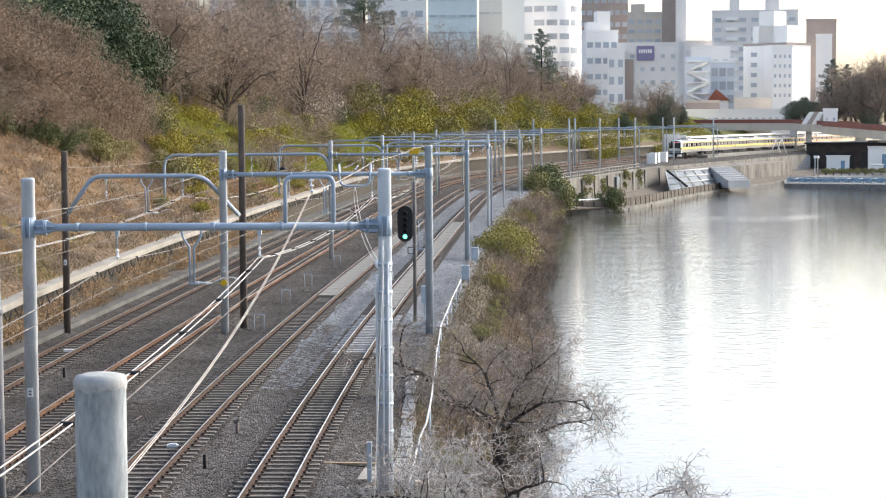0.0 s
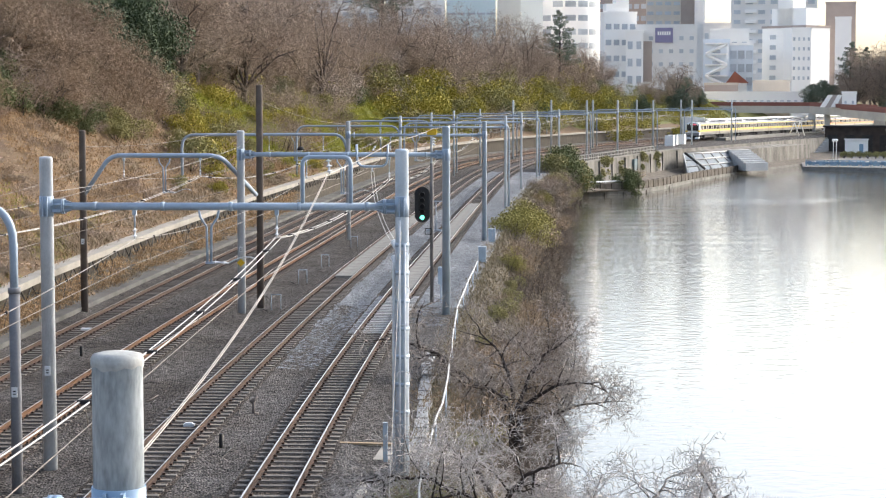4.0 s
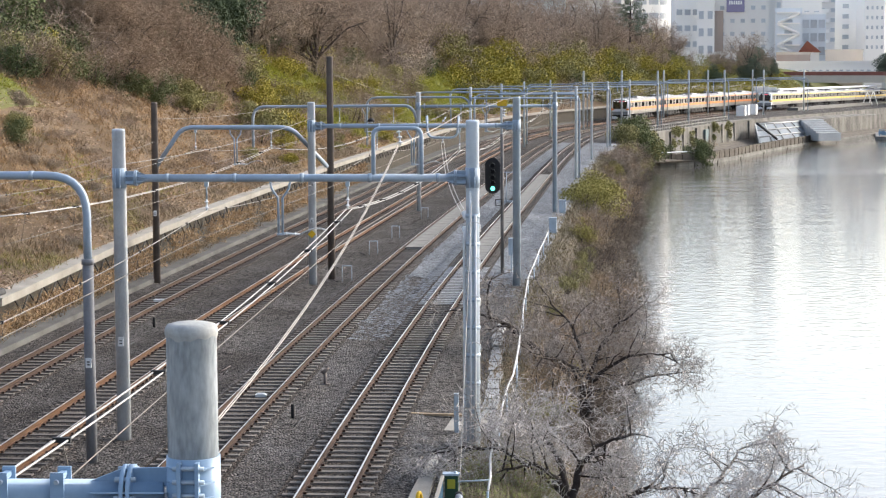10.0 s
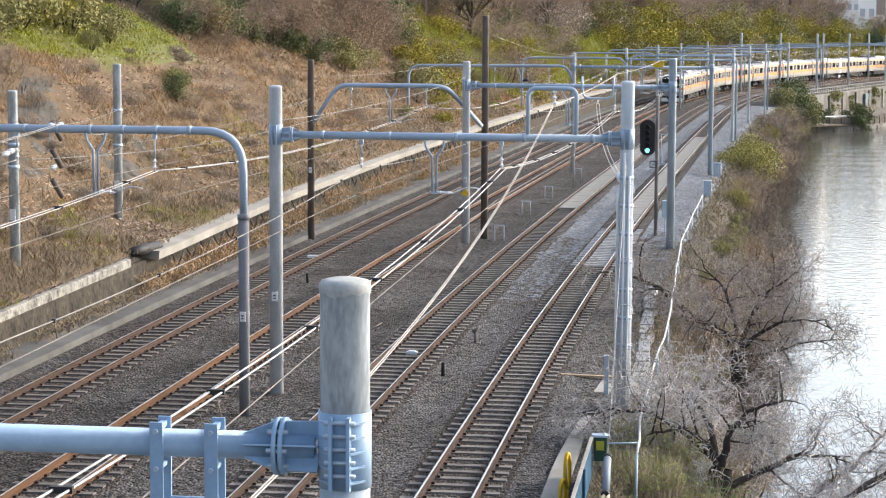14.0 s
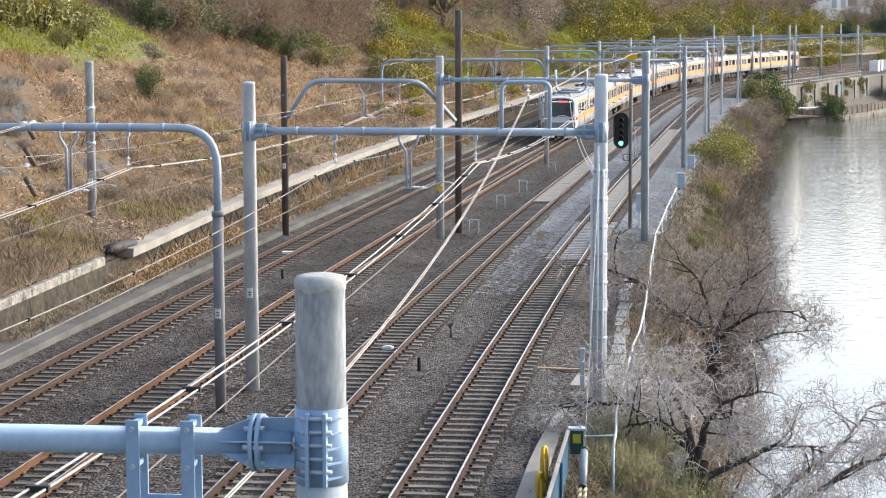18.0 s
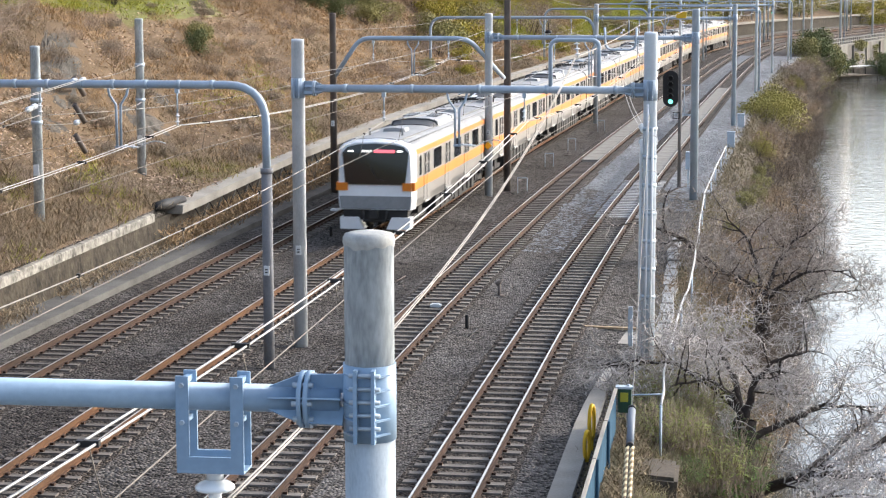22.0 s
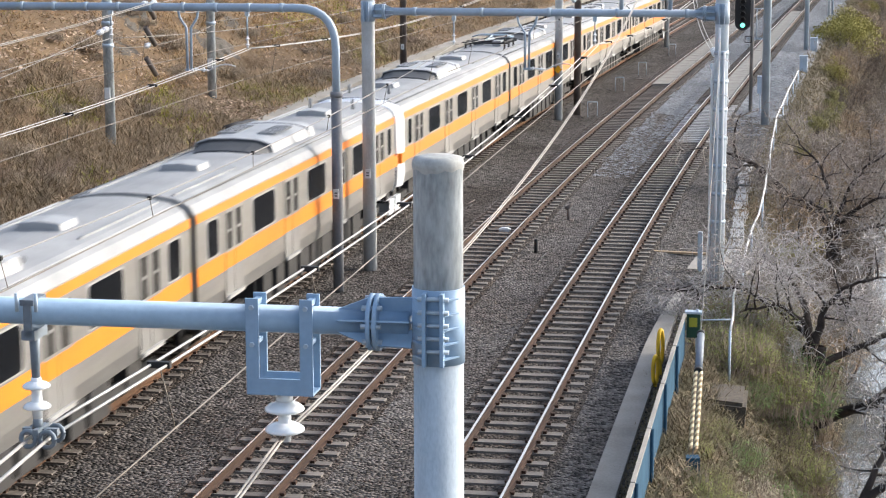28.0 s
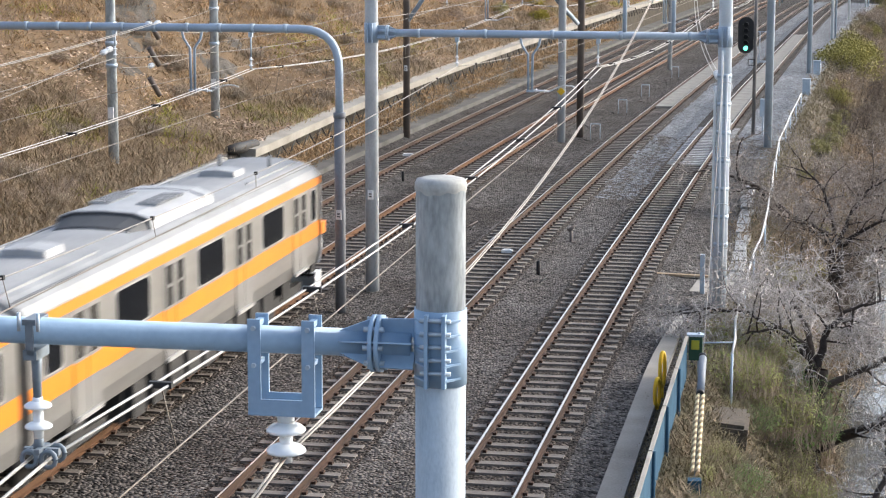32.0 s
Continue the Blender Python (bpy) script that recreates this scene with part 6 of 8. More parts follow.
def thicket(name, label, r, h, n, material, group=""):
    """A tangle of bare stems."""
    root = tagged(empty(name), label, "shrub", group)
    c, bm = Cones(), bmesh.new()
    for k in range(n):
        a, q = random.uniform(0, math.tau), r * math.sqrt(random.random())
        p = Vector((math.cos(a) * q, math.sin(a) * q, -0.15))
        pts = wander(p, Vector((math.cos(a) * 0.35, math.sin(a) * 0.35, 1)), h * random.uniform(0.5, 1.1) * (1 - 0.35 * q / r), 4, 0.28)
        if k < 6:
            tube(bm, pts, [0.03, 0.025, 0.02, 0.013, 0.006], 4, cap=False)
        rr = random.uniform(0.008, 0.018)
        for j in range(4):
            c.seg(pts[j], pts[j + 1], rr * (1 - j * 0.2), rr * (0.8 - j * 0.18))
        sprout(c, None, pts, rr, 1, 3, h * 0.55, ((0, 4, 4), 0.3, 0.1, 0.008))
    tagged(part("stem", bm, BARK, root), kind="stuff")
    tagged(raw("crown", c.v, c.f, material, root), kind="stuff")
    return root


def put(ob, s, o, turn, size=1.0, dz=0.0):
    """A copy of a plant on the ground there; the model itself takes the first place."""
    m = Matrix.Translation(on(s, o, land(s, o) + dz)) @ Matrix.Rotation(turn, 4, "Z") @ Matrix.Scale(size, 4)
    if ob.name not in USED:
        USED.add(ob.name)
        ob.matrix_basis = m
        return ob
    c = copy_thing(ob, m)
    c.scale = (size, size, size)
    return c


USED = set()
random.seed(21)
# bare trees along the crest
TREES = []
for k, (h, sp) in enumerate(((14.0, 7.2), (12.0, 6.2), (15.0, 6.6), (11.0, 7.0))):
    TREES.append(bare_tree("bare_tree", "leafless brown tree with dense fine twigs", auto_limbs(h, sp, 9, h * 0.2, 0.34), ((8, 6, 5, 4), 0.34, 0.0, 0.016), 4, h * 0.21, TWIG_B, group="bare trees on the crest", bark_mat=BARK_G))
CREST = [(203, -25, 1, 1.05), (260, -25, 0, 1.1), (341, -25, 2, 1.05), (186, -28, 1, 1.0), (328, -30, 0, 0.95)]
for s in range(168, 470, 7):
    CREST.append((s + random.uniform(-2.5, 2.5), -random.uniform(27, 33), random.randrange(4), random.uniform(0.75, 1.1)))
    if s % 3 == 0:
        CREST.append((s + random.uniform(-3, 3), -random.uniform(34, 46), random.randrange(4), random.uniform(0.85, 1.25)))
for s, o, k, z in CREST:
    put(TREES[k], s, o, random.uniform(0, 6.28), z)
# evergreens
EVER = shrub("evergreen_tree", "dense dark evergreen tree on the slope", 3.4, 9.0, 15000, 0.13, leaf_mat("dark_evergreen", (0.038, 0.056, 0.034), (0.125, 0.155, 0.085)), 34, "tree", "evergreen trees")
for s, o, z in ((146, -27.6, 1.15), (151, -26.6, 1.2), (158, -26.2, 1.2), (154, -29.6, 1.6), (164, -27.0, 1.0), (148, -32.6, 1.5), (160, -31.0, 1.6), (142, -30.0, 1.3), (455, -24, 0.9), (470, -18, 0.8), (118, -36, 1.0)):
    put(EVER, s, o, random.uniform(0, 6), z)
OLIVE = shrub("evergreen_shrub", "olive-green evergreen shrub on the slope", 1.6, 2.0, 2600, 0.085, LEAF_O, 12, group="slope shrubs")
YELL = shrub("yellow_green_shrub", "yellow-green leafy shrub on the slope", 1.7, 1.9, 2800, 0.085, LEAF_Y, 12, group="slope shrubs")
DGREEN = shrub("dark_shrub", "dark green leafy shrub", 1.8, 2.4, 2800, 0.09, LEAF_G, 12, group="slope shrubs")
THICK = thicket("bramble_thicket", "brown leafless bramble thicket", 1.7, 2.3, 46, TWIG_B, "thickets")
THICK2 = thicket("bramble_thicket", "umber leafless bramble thicket", 1.6, 1.9, 46, TWIG_U, "thickets")
for k in range(150):
    s = 62 + 330 * random.random() ** 1.3
    o = -15.8 - 15 * random.random() ** 0.8
    d = -15 - o
    if 80 < s < 106 and o < -22.5:
        continue
    g = noise.noise((s * 0.05, o * 0.15, 9))
    if d < 7 and s < 105:
        if random.random() < 0.72:
            continue
        kind, z = random.choice((THICK, OLIVE, THICK2)), random.uniform(0.35, 0.6)
    elif d < 5:
        kind, z = random.choice((THICK, THICK2, YELL, OLIVE)), random.uniform(0.4, 0.8)
    else:
        kind = random.choice((THICK, THICK2, THICK, DGREEN, OLIVE) if g < 0.1 else (YELL, OLIVE, YELL, THICK))
        z = random.uniform(0.6, 1.25)
    if 75 < s < 130 and o > -24.5:
        kind, z = random.choice((THICK, THICK2)), random.uniform(0.25, 0.5)
    put(kind, s, o, random.uniform(0, 6.28), z)
for s, o, z in ((70, -26.5, 1.0), (73, -27.5, 1.1), (66, -26, 0.9), (68.5, -25, 0.8), (71.5, -25.2, 0.7), (64, -27, 1.0), (75, -25.8, 0.8), (83, -25.4, 1.25), (86.5, -26, 1.4), (89, -25.2, 1.2), (91.5, -26.6, 1.3), (84.5, -27.8, 1.2), (80, -28, 1.1), (95, -28, 1.2), (79, -24.8, 1.0), (76.5, -24.5, 0.9)):
    put(random.choice((YELL, OLIVE)) if s < 75 or s > 82 else random.choice((OLIVE, THICK, YELL)), s, o, random.uniform(0, 6), z)
for s in range(107, 150, 5):
    put(random.choice((THICK, THICK, THICK2, THICK2)), s + random.uniform(-2, 2), random.uniform(-27, -23), random.uniform(0, 6), random.uniform(1.0, 1.7))
# dead tussocks low on the slope
for k in range(34):
    s, o = random.uniform(48, 100), -random.uniform(15.8, 24)
    put(random.choice((THICK2, THICK, THICK)), s, o, random.uniform(0, 6), random.uniform(0.2, 0.42))
for s, o, z in ((108, -29.0, 1.7), (110, -27.4, 1.5), (112, -28.6, 2.0), (115, -28.0, 2.0), (113, -31.0, 2.4), (117, -26.8, 1.5), (119, -28.6, 2.0), (109, -31.0, 2.2)):
    put(random.choice((DGREEN, THICK2, DGREEN, THICK)), s, o, random.uniform(0, 6), z)
for k in range(64):
    s = 104 + 62 * random.random()
    o = -random.uniform(23.6 if s < 125 else 21.5, 28)
    put(random.choice((DGREEN, OLIVE, THICK2, THICK2, DGREEN, THICK)), s, o, random.uniform(0, 6), random.uniform(0.6, 1.1) * (1.25 if o < -25.5 else 0.8))
for s, o, z in ((110, -24.2, 0.9), (113, -24.6, 1.0), (116, -23.8, 0.8), (120, -23.6, 0.8), (124, -23.4, 0.7), (129, -23.2, 0.75), (134, -23.0, 0.7), (112, -26.2, 1.3), (117, -25.6, 1.3), (122, -25.4, 1.2), (92.5, -24.6, 0.7), (95, -25.4, 0.8), (89, -24.2, 0.5)):
    put(DGREEN if s > 100 else OLIVE, s, o, random.uniform(0, 6), z)
SCRUB = []
for h, sp in ((7.0, 3.6), (6.0, 3.2)):
    SCRUB.append(bare_tree("scrub_tree", "russet leafless scrub tree with feathery twigs", auto_limbs(h, sp, 11, 0.9, 0.14), ((9, 7, 5, 4), 0.34, -0.02, 0.012), 4, h * 0.26, TWIG_R, group="scrub trees on the slope"))
for s, o, z in ((119, -25.5, 1.0), (122, -24.0, 0.85), (125, -26.5, 1.1), (128, -24.5, 0.95), (131, -26.8, 1.1), (134, -24.6, 1.0), (137, -26.4, 1.15), (142, -23.6, 0.75), (147, -23.4, 0.65), (126, -28.0, 1.1), (118, -28.5, 1.2)):
    put(random.choice(SCRUB), s, o, random.uniform(0, 6), z)
for s, o, z in ((107, -26.5, 0.9), (110, -26, 1.0), (114, -26, 0.9), (118, -25.5, 0.9), (92.5, -21.2, 0.55), (94.5, -21.8, 0.6)):
    put(random.choice((DGREEN, OLIVE, OLIVE)), s, o, random.uniform(0, 6), z)
# dense cover of the slope along the curve
for k in range(230):
    s = 98 + 330 * random.random() ** 1.25
    o = -15.9 - (11 if s < 200 else 16) * random.random()
    d = -15 - o
    if s < 106 and o < -22:
        continue
    g = noise.noise((s * 0.035, o * 0.1, 19))
    if 168 < s < 330 and 4 < d < 12 and random.random() < 0.75:
        kind, z = random.choice((YELL, OLIVE, YELL)), random.uniform(0.25, 0.5)
    elif d < 3.5:
        kind, z = random.choice((YELL, THICK, OLIVE, THICK2)), random.uniform(0.45, 0.8)
    elif g > 0.12:
        kind, z = random.choice((YELL, YELL, OLIVE, THICK)), random.uniform(0.7, 1.3)
    elif g < -0.15:
        kind, z = random.choice((THICK, THICK2, THICK, DGREEN)), random.uniform(0.9, 1.7)
    else:
        kind, z = random.choice((OLIVE, THICK, THICK2, YELL)), random.uniform(0.8, 1.5)
    if s < 130 and o > -24.5:
        kind, z = random.choice((THICK, THICK2)), random.uniform(0.25, 0.5)
    put(kind, s, o, random.uniform(0, 6.28), z)
for s in range(108, 330, 4):
    put(random.choice((THICK, THICK2, THICK, OLIVE, DGREEN)), s + random.uniform(-2, 2), random.uniform(-31, -26), random.uniform(0, 6), random.uniform(1.2, 2.0) if s < 165 else random.uniform(0.5, 0.9))
for s in range(330, 480, 4):
    put(random.choice((THICK, OLIVE, YELL, DGREEN, YELL)), s + random.uniform(-2, 2), random.uniform(-30, -17), random.uniform(0, 6), random.uniform(1.5, 2.4))
# lakeside trees with their own limbs
random.seed(33)


def lp(s, o, z):
    return on(s, o, z)


T1 = [([lp(69.8, 6.1, -5.0), lp(69.8, 6.0, -3.2), lp(69.8, 5.92, -1.8)], 0.36, 0.27),
      ([lp(69.8, 5.92, -1.8), lp(69.4, 4.9, -0.9), lp(69.2, 4.15, -0.4), lp(69, 3.2, 0.45), lp(68.6, 1.9, 1.05)], 0.19, 0.035),
      ([lp(69.8, 5.92, -1.8), lp(69.5, 6.5, -1.2), lp(69, 7.4, -0.6), lp(68.4, 8.8, -0.4)], 0.1, 0.02),
      ([lp(69.8, 5.95, -2.0), lp(70, 6.9, -1.9), lp(70, 8.0, -1.5), lp(70, 9.4, -1.3)], 0.09, 0.02),
      ([lp(69.8, 5.92, -1.8), lp(70.5, 5.7, -0.6), lp(71, 5.3, 0.3), lp(71, 4.6, 1.0)], 0.1, 0.02),
      ([lp(69.8, 5.92, -1.8), lp(70.4, 6.3, -0.7), lp(70.8, 6.9, 0.2), lp(70.5, 7.6, 0.7)], 0.09, 0.02),
      ([lp(69.8, 5.95, -1.9), lp(68.6, 5.6, -1.0), lp(67.4, 5.0, -0.5), lp(66.3, 4.2, -0.3)], 0.09, 0.02)]
bare_tree("lakeside_tree", "leafless dark cherry tree leaning over the lake", T1, ((10, 7, 5, 3), 0.34, -0.03, 0.009), 4, 1.5, TWIG_G, group="lakeside trees")
T2 = [([lp(47.2, 5.2, -4.6), lp(47.2, 5.25, -3.2), lp(47.2, 5.4, -2.0), lp(47.2, 5.5, -1.0)], 0.46, 0.28),
      ([lp(47.2, 5.5, -1.0), lp(47.2, 4.8, -0.3), lp(47.1, 3.85, 0.3), lp(47, 2.9, 0.4), lp(46.8, 2.1, 0.2)], 0.07, 0.015),
      ([lp(47.2, 5.5, -1.0), lp(47.6, 5.7, -0.2), lp(47.4, 6.1, 0.35), lp(47, 6.9, 0.7)], 0.11, 0.02),
      ([lp(47.2, 5.3, -3.0), lp(46.8, 6.2, -2.5), lp(46.5, 7.0, -2.1), lp(46, 8.4, -2.0), lp(45.6, 9.8, -2.2)], 0.17, 0.04),
      ([lp(46.5, 7.0, -2.1), lp(47.5, 8.6, -1.6), lp(49, 10.2, -1.0), lp(50, 11.3, -0.6)], 0.09, 0.02),
      ([lp(46.6, 6.8, -2.2), lp(49.6, 8.4, -1.6), lp(53, 9.6, -1.3), lp(55.5, 10.3, -1.2)], 0.08, 0.02),
      ([lp(46.1, 8.0, -2.0), lp(45.2, 9.6, -1.6), lp(44.2, 11.0, -1.5)], 0.08, 0.02),
      ([lp(47.2, 5.45, -1.6), lp(47.8, 6.4, -1.2), lp(48.2, 7.4, -0.8), lp(48.6, 8.6, -0.9)], 0.1, 0.02),
      ([lp(47.2, 5.5, -1.0), lp(48.4, 5.2, -0.2), lp(49.6, 4.7, 0.3), lp(50.8, 4.2, 0.4)], 0.1, 0.02),
      ([lp(47.2, 5.5, -1.1), lp(46.6, 5.2, -0.3), lp(46.0, 4.6, 0.2), lp(45.4, 3.8, 0.1)], 0.08, 0.02)]
bare_tree("lakeside_tree", "leafless spreading tree with pale tangled twigs", T2, ((11, 7, 6, 3), 0.36, -0.05, 0.008), 4, 1.35, TWIG_W, group="lakeside trees")
T3 = [([lp(40, 6.0, -5.4), lp(40, 6.2, -3.8), lp(40, 6.5, -2.6)], 0.22, 0.15),
      ([lp(40, 6.5, -2.6), lp(40.2, 7.4, -2.0), lp(40.6, 8.6, -1.7), lp(41, 10.0, -1.9)], 0.1, 0.02),
      ([lp(40, 6.5, -2.6), lp(40.5, 6.9, -1.8), lp(41.5, 7.2, -1.2)], 0.09, 0.02),
      ([lp(40, 6.5, -2.8), lp(38.8, 7.4, -2.4), lp(37.5, 8.6, -2.2)], 0.09, 0.02)]
bare_tree("lakeside_tree", "low leafless tree at the water's edge", T3, ((9, 7, 5, 3), 0.34, 0.0, 0.008), 4, 1.1, TWIG_W, group="lakeside trees")
# bank scrub
random.seed(44)
BANK = thicket("bank_scrub", "grey-brown leafless scrub on the lake bank", 1.1, 1.7, 26, leaf_mat("bank_twigs", (0.15, 0.122, 0.098), (0.36, 0.3, 0.245)), "bank scrub")
BANK2 = thicket("bank_scrub", "brown leafless scrub on the lake bank", 1.2, 1.5, 26, leaf_mat("russet_twigs", (0.19, 0.135, 0.09), (0.4, 0.295, 0.195)), "bank scrub")
# Darkest scrub: dark stems, with the shade of hollows put into their colour.
BANK3 = thicket("bank_scrub", "dark leafless scrub overhanging the lake", 1.4, 1.4, 30, leaf_mat("dark_bank_twigs", (0.075, 0.058, 0.045), (0.21, 0.168, 0.13)), "bank scrub")
s = 44.0
while s < 274:
    e, w = edge(s), shore(s)
    for q in range((1 if s < 62 else 2) if s < 150 else 3):
        o = random.uniform(e + 0.5, max(w - 0.5, e + 0.8))
        g = noise.noise((s * 0.09, o * 0.4, 5))
        kind = BANK2 if g > 0.12 else BANK3 if g < -0.15 else random.choice((BANK, BANK2, BANK3))
        put(kind, s + random.uniform(-0.8, 0.8), o, random.uniform(0, 6.28), random.uniform(0.5, 1.35) * (0.8 if 158 < s < 175 or 196 < s < 206 else 1.0))
    s += 1.9 if s < 110 else 2.6
YB = shrub("yellow_shrub", "rounded yellow-green shrub on the bank", 2.2, 2.3, 4200, 0.08, leaf_mat("olive_yellow_leaves", (0.16, 0.145, 0.045), (0.36, 0.32, 0.1)), 16, group="bank shrubs")
for s, o, z in ((147, 4.5, 1.0), (152, 4.8, 1.25), (157, 4.6, 1.1), (163, 4.9, 0.9), (124, 4.6, 0.5), (208, 5.4, 0.7)):
    put(YB, s, o, random.uniform(0, 6), z)
for s, o, z, k in ((264, 5.9, 1.7, OLIVE), (267, 6.3, 2.0, DGREEN), (270, 6.6, 2.2, DGREEN), (273, 7.0, 2.0, OLIVE), (276, 7.6, 1.7, DGREEN), (284.6, 14.4, 1.35, DGREEN), (285.4, 15.0, 1.2, DGREEN), (284.8, 15.1, 1.3, DGREEN), (299, 8.2, 1.0, DGREEN), (331, 10.8, 1.2, BANK2), (336, 11.2, 1.1, BANK2)):
    put(k, s, o, random.uniform(0, 6), z, 0.0)
for s in range(66, 140, 6):
    put(random.choice((OLIVE, OLIVE, YELL)), s + random.uniform(-2, 2), random.uniform(edge(s) + 0.6, edge(s) + 1.8), random.uniform(0, 6), random.uniform(0.3, 0.5))
for s in range(222, 272, 2):
    put(random.choice((BANK, BANK3, BANK2, OLIVE)), s, random.uniform(edge(s) + 0.8, shore(s) - 0.4), random.uniform(0, 6), random.uniform(0.9, 1.5))
for k in range(26):
    s = 100 + random.random() * 150
    put(BANK3, s, shore(s) - random.uniform(-0.2, 0.7), random.uniform(0, 6), random.uniform(0.6, 1.1), 0.2)
for k in range(12):
    s = 232 + random.random() * 40
    put(random.choice((BANK, BANK2)), s, random.uniform(edge(s) + 0.4, edge(s) + 1.5), random.uniform(0, 6), random.uniform(0.8, 1.4))


def blade_clump(name, label, r, h, n, material, group):
    """Upright stems with narrow drooping leaves."""
    root = tagged(empty(name), label, "grass", group)
    vs, fs, c = [], [], Cones()
    for k in range(n):
        a, q = random.uniform(0, math.tau), r * math.sqrt(random.random())
        p = Vector((math.cos(a) * q, math.sin(a) * q, -0.1))
        st = wander(p, Vector((random.gauss(0, 0.25), random.gauss(0, 0.25), 1)), h * random.uniform(0.5, 1.1) * (1 - 0.3 * q / r), 3, 0.15)
        for j in range(3):
            c.seg(st[j], st[j + 1], 0.006, 0.005)
        for j in range(6):
            b = st[1].lerp(st[3], random.random())
            t = random.uniform(0, math.tau)
            d = Vector((math.cos(t), math.sin(t), random.uniform(-0.2, 0.7))).normalized()
            u = d.cross(Vector((0, 0, 1))).normalized() * random.uniform(0.009, 0.016)
            ln = random.uniform(0.09, 0.2)
            mid, tip = b + d * ln * 0.5, b + d * ln + Vector((0, 0, -0.3 * ln))
            i = len(vs)
            vs += [b, mid + u, tip, mid - u]
            fs.append((i, i + 1, i + 2, i + 3))
    tagged(raw("leaves", vs, fs, material, root), kind="stuff")
    tagged(raw("stem", c.v, c.f, TWIG_B, root), kind="stuff")
    return root


LOW = blade_clump("bank_grass", "yellow-green bamboo grass on the bank", 1.1, 1.0, 620, leaf_mat("bamboo_grass", (0.11, 0.125, 0.035), (0.3, 0.31, 0.1)), "bank plants")
LOW_S = blade_clump("bank_grass", "dead straw-coloured grass on the bank", 1.1, 0.8, 520, leaf_mat("dead_straw", (0.2, 0.165, 0.11), (0.42, 0.36, 0.26)), "bank plants")
LOW_G = blade_clump("bank_grass", "deep green bamboo grass on the bank", 1.0, 0.95, 600, leaf_mat("deep_green_grass", (0.05, 0.085, 0.025), (0.17, 0.24, 0.07)), "bank plants")
for s, o, z in ((37.5, 4.3, 1.0), (38.6, 4.9, 1.1), (36, 4.0, 0.9), (35, 4.8, 1.0), (40.5, 5.0, 0.8), (45.5, 3.7, 0.7), (46.5, 4.4, 0.9), (44, 4.6, 0.8), (33.5, 3.9, 1.0), (48.5, 4.0, 0.7), (51, 4.6, 0.8), (58, 4.7, 0.7), (62, 4.2, 0.6), (31.5, 4.4, 1.1), (38, 3.7, 0.8), (39.5, 4.3, 0.9), (36.8, 5.3, 1.1), (41.8, 4.2, 0.8), (43, 3.9, 0.8), (34.4, 5.4, 1.2), (33, 4.8, 1.0), (47.5, 4.9, 0.9), (49.5, 4.6, 0.8), (37.2, 3.6, 0.6), (38.8, 3.5, 0.6), (40.2, 3.5, 0.7), (41.5, 3.6, 0.7), (42.4, 4.9, 0.9), (35.6, 5.6, 1.1), (38.2, 5.6, 1.0), (40.8, 5.6, 1.0), (43.6, 5.5, 0.9), (45, 5.2, 0.9), (33.8, 3.5, 0.7), (35.2, 3.5, 0.5), (36.5, 3.15, 0.45), (38, 3.1, 0.5), (39.4, 3.15, 0.5), (34, 3.1, 0.5), (32.5, 3.2, 0.6), (41, 3.2, 0.5), (53, 4.3, 0.7), (55, 4.8, 0.7), (50.5, 3.9, 0.6), (56.5, 4.2, 0.6), (60, 4.6, 0.6)):
    if 38.3 < s < 42.2 and o < 4.35:
        continue
    put(LOW_G if s < 38.5 and o > 4.0 else random.choice((LOW, LOW, LOW_S, LOW_G)), s, o, random.uniform(0, 6), z, -0.1)

for s, o, z in ((44.5, 4.1, 1.3), (45.6, 4.5, 1.5), (46.8, 4.2, 1.4), (48, 4.4, 1.5), (49.5, 4.2, 1.3), (44, 3.6, 1.0), (47.4, 3.7, 1.2), (46, 3.7, 1.1), (51, 4.3, 1.2)):
    put(LOW if z < 1.35 else LOW_G, s, o, random.uniform(0, 6), z, -0.1)

for k in range(34):
    s, o = 30 + k * 0.4, random.uniform(3.0, 3.5)
    if 38.9 < s < 42.2:
        continue
    put(LOW_S if k % 3 == 0 else LOW if k % 3 == 1 else LOW_G, s, o, random.uniform(0, 6), random.uniform(0.3, 0.5), -0.08)

for k in range(60):
    s, o = random.uniform(46, 104), -random.uniform(15.8, 24)
    put(LOW_S, s, o, random.uniform(0, 6), random.uniform(0.35, 0.75), -0.1)


def grass(name, label, spots, material, length):
    """Tufts of thin blades: (point, size)."""
    vs, fs = [], []
    for p, z in spots:
        for k in range(15):
            a = random.uniform(0, math.tau)
            d = Vector((math.cos(a) * random.uniform(0.4, 1), math.sin(a) * random.uniform(0.4, 1), random.uniform(0.05, 0.8))).normalized()
            u = d.cross(Vector((0, 0, 1))).normalized() * random.uniform(0.008, 0.019)
            t = random.uniform(0, math.tau)
            b = p + Vector((math.cos(t), math.sin(t), 0)) * random.uniform(0, 0.55)
            ln = length * z * random.uniform(0.4, 1.2)
            i = len(vs)
            vs += [b - u, b + u, b + d * ln]
            fs.append((i, i + 1, i + 2))
    tagged(raw(name, vs, fs, material), label, "grass", kind="stuff")


ROCKS = ((74.4, -21.3, 4.2, 1.0, -0.26), (77.3, -18.7, 2.4, 0.8, 0.12), (81.5, -19.6, 1.3, 0.45, 0.0), (69.0, -19.6, 1.5, 0.5, 0.0))


def on_rock(s, o):
    return any(((s - a) / w) ** 2 + ((o - b - k * (s - a)) / h) ** 2 < 1 + 0.5 * noise.noise((s, o, 3)) for a, b, w, h, k in ROCKS)


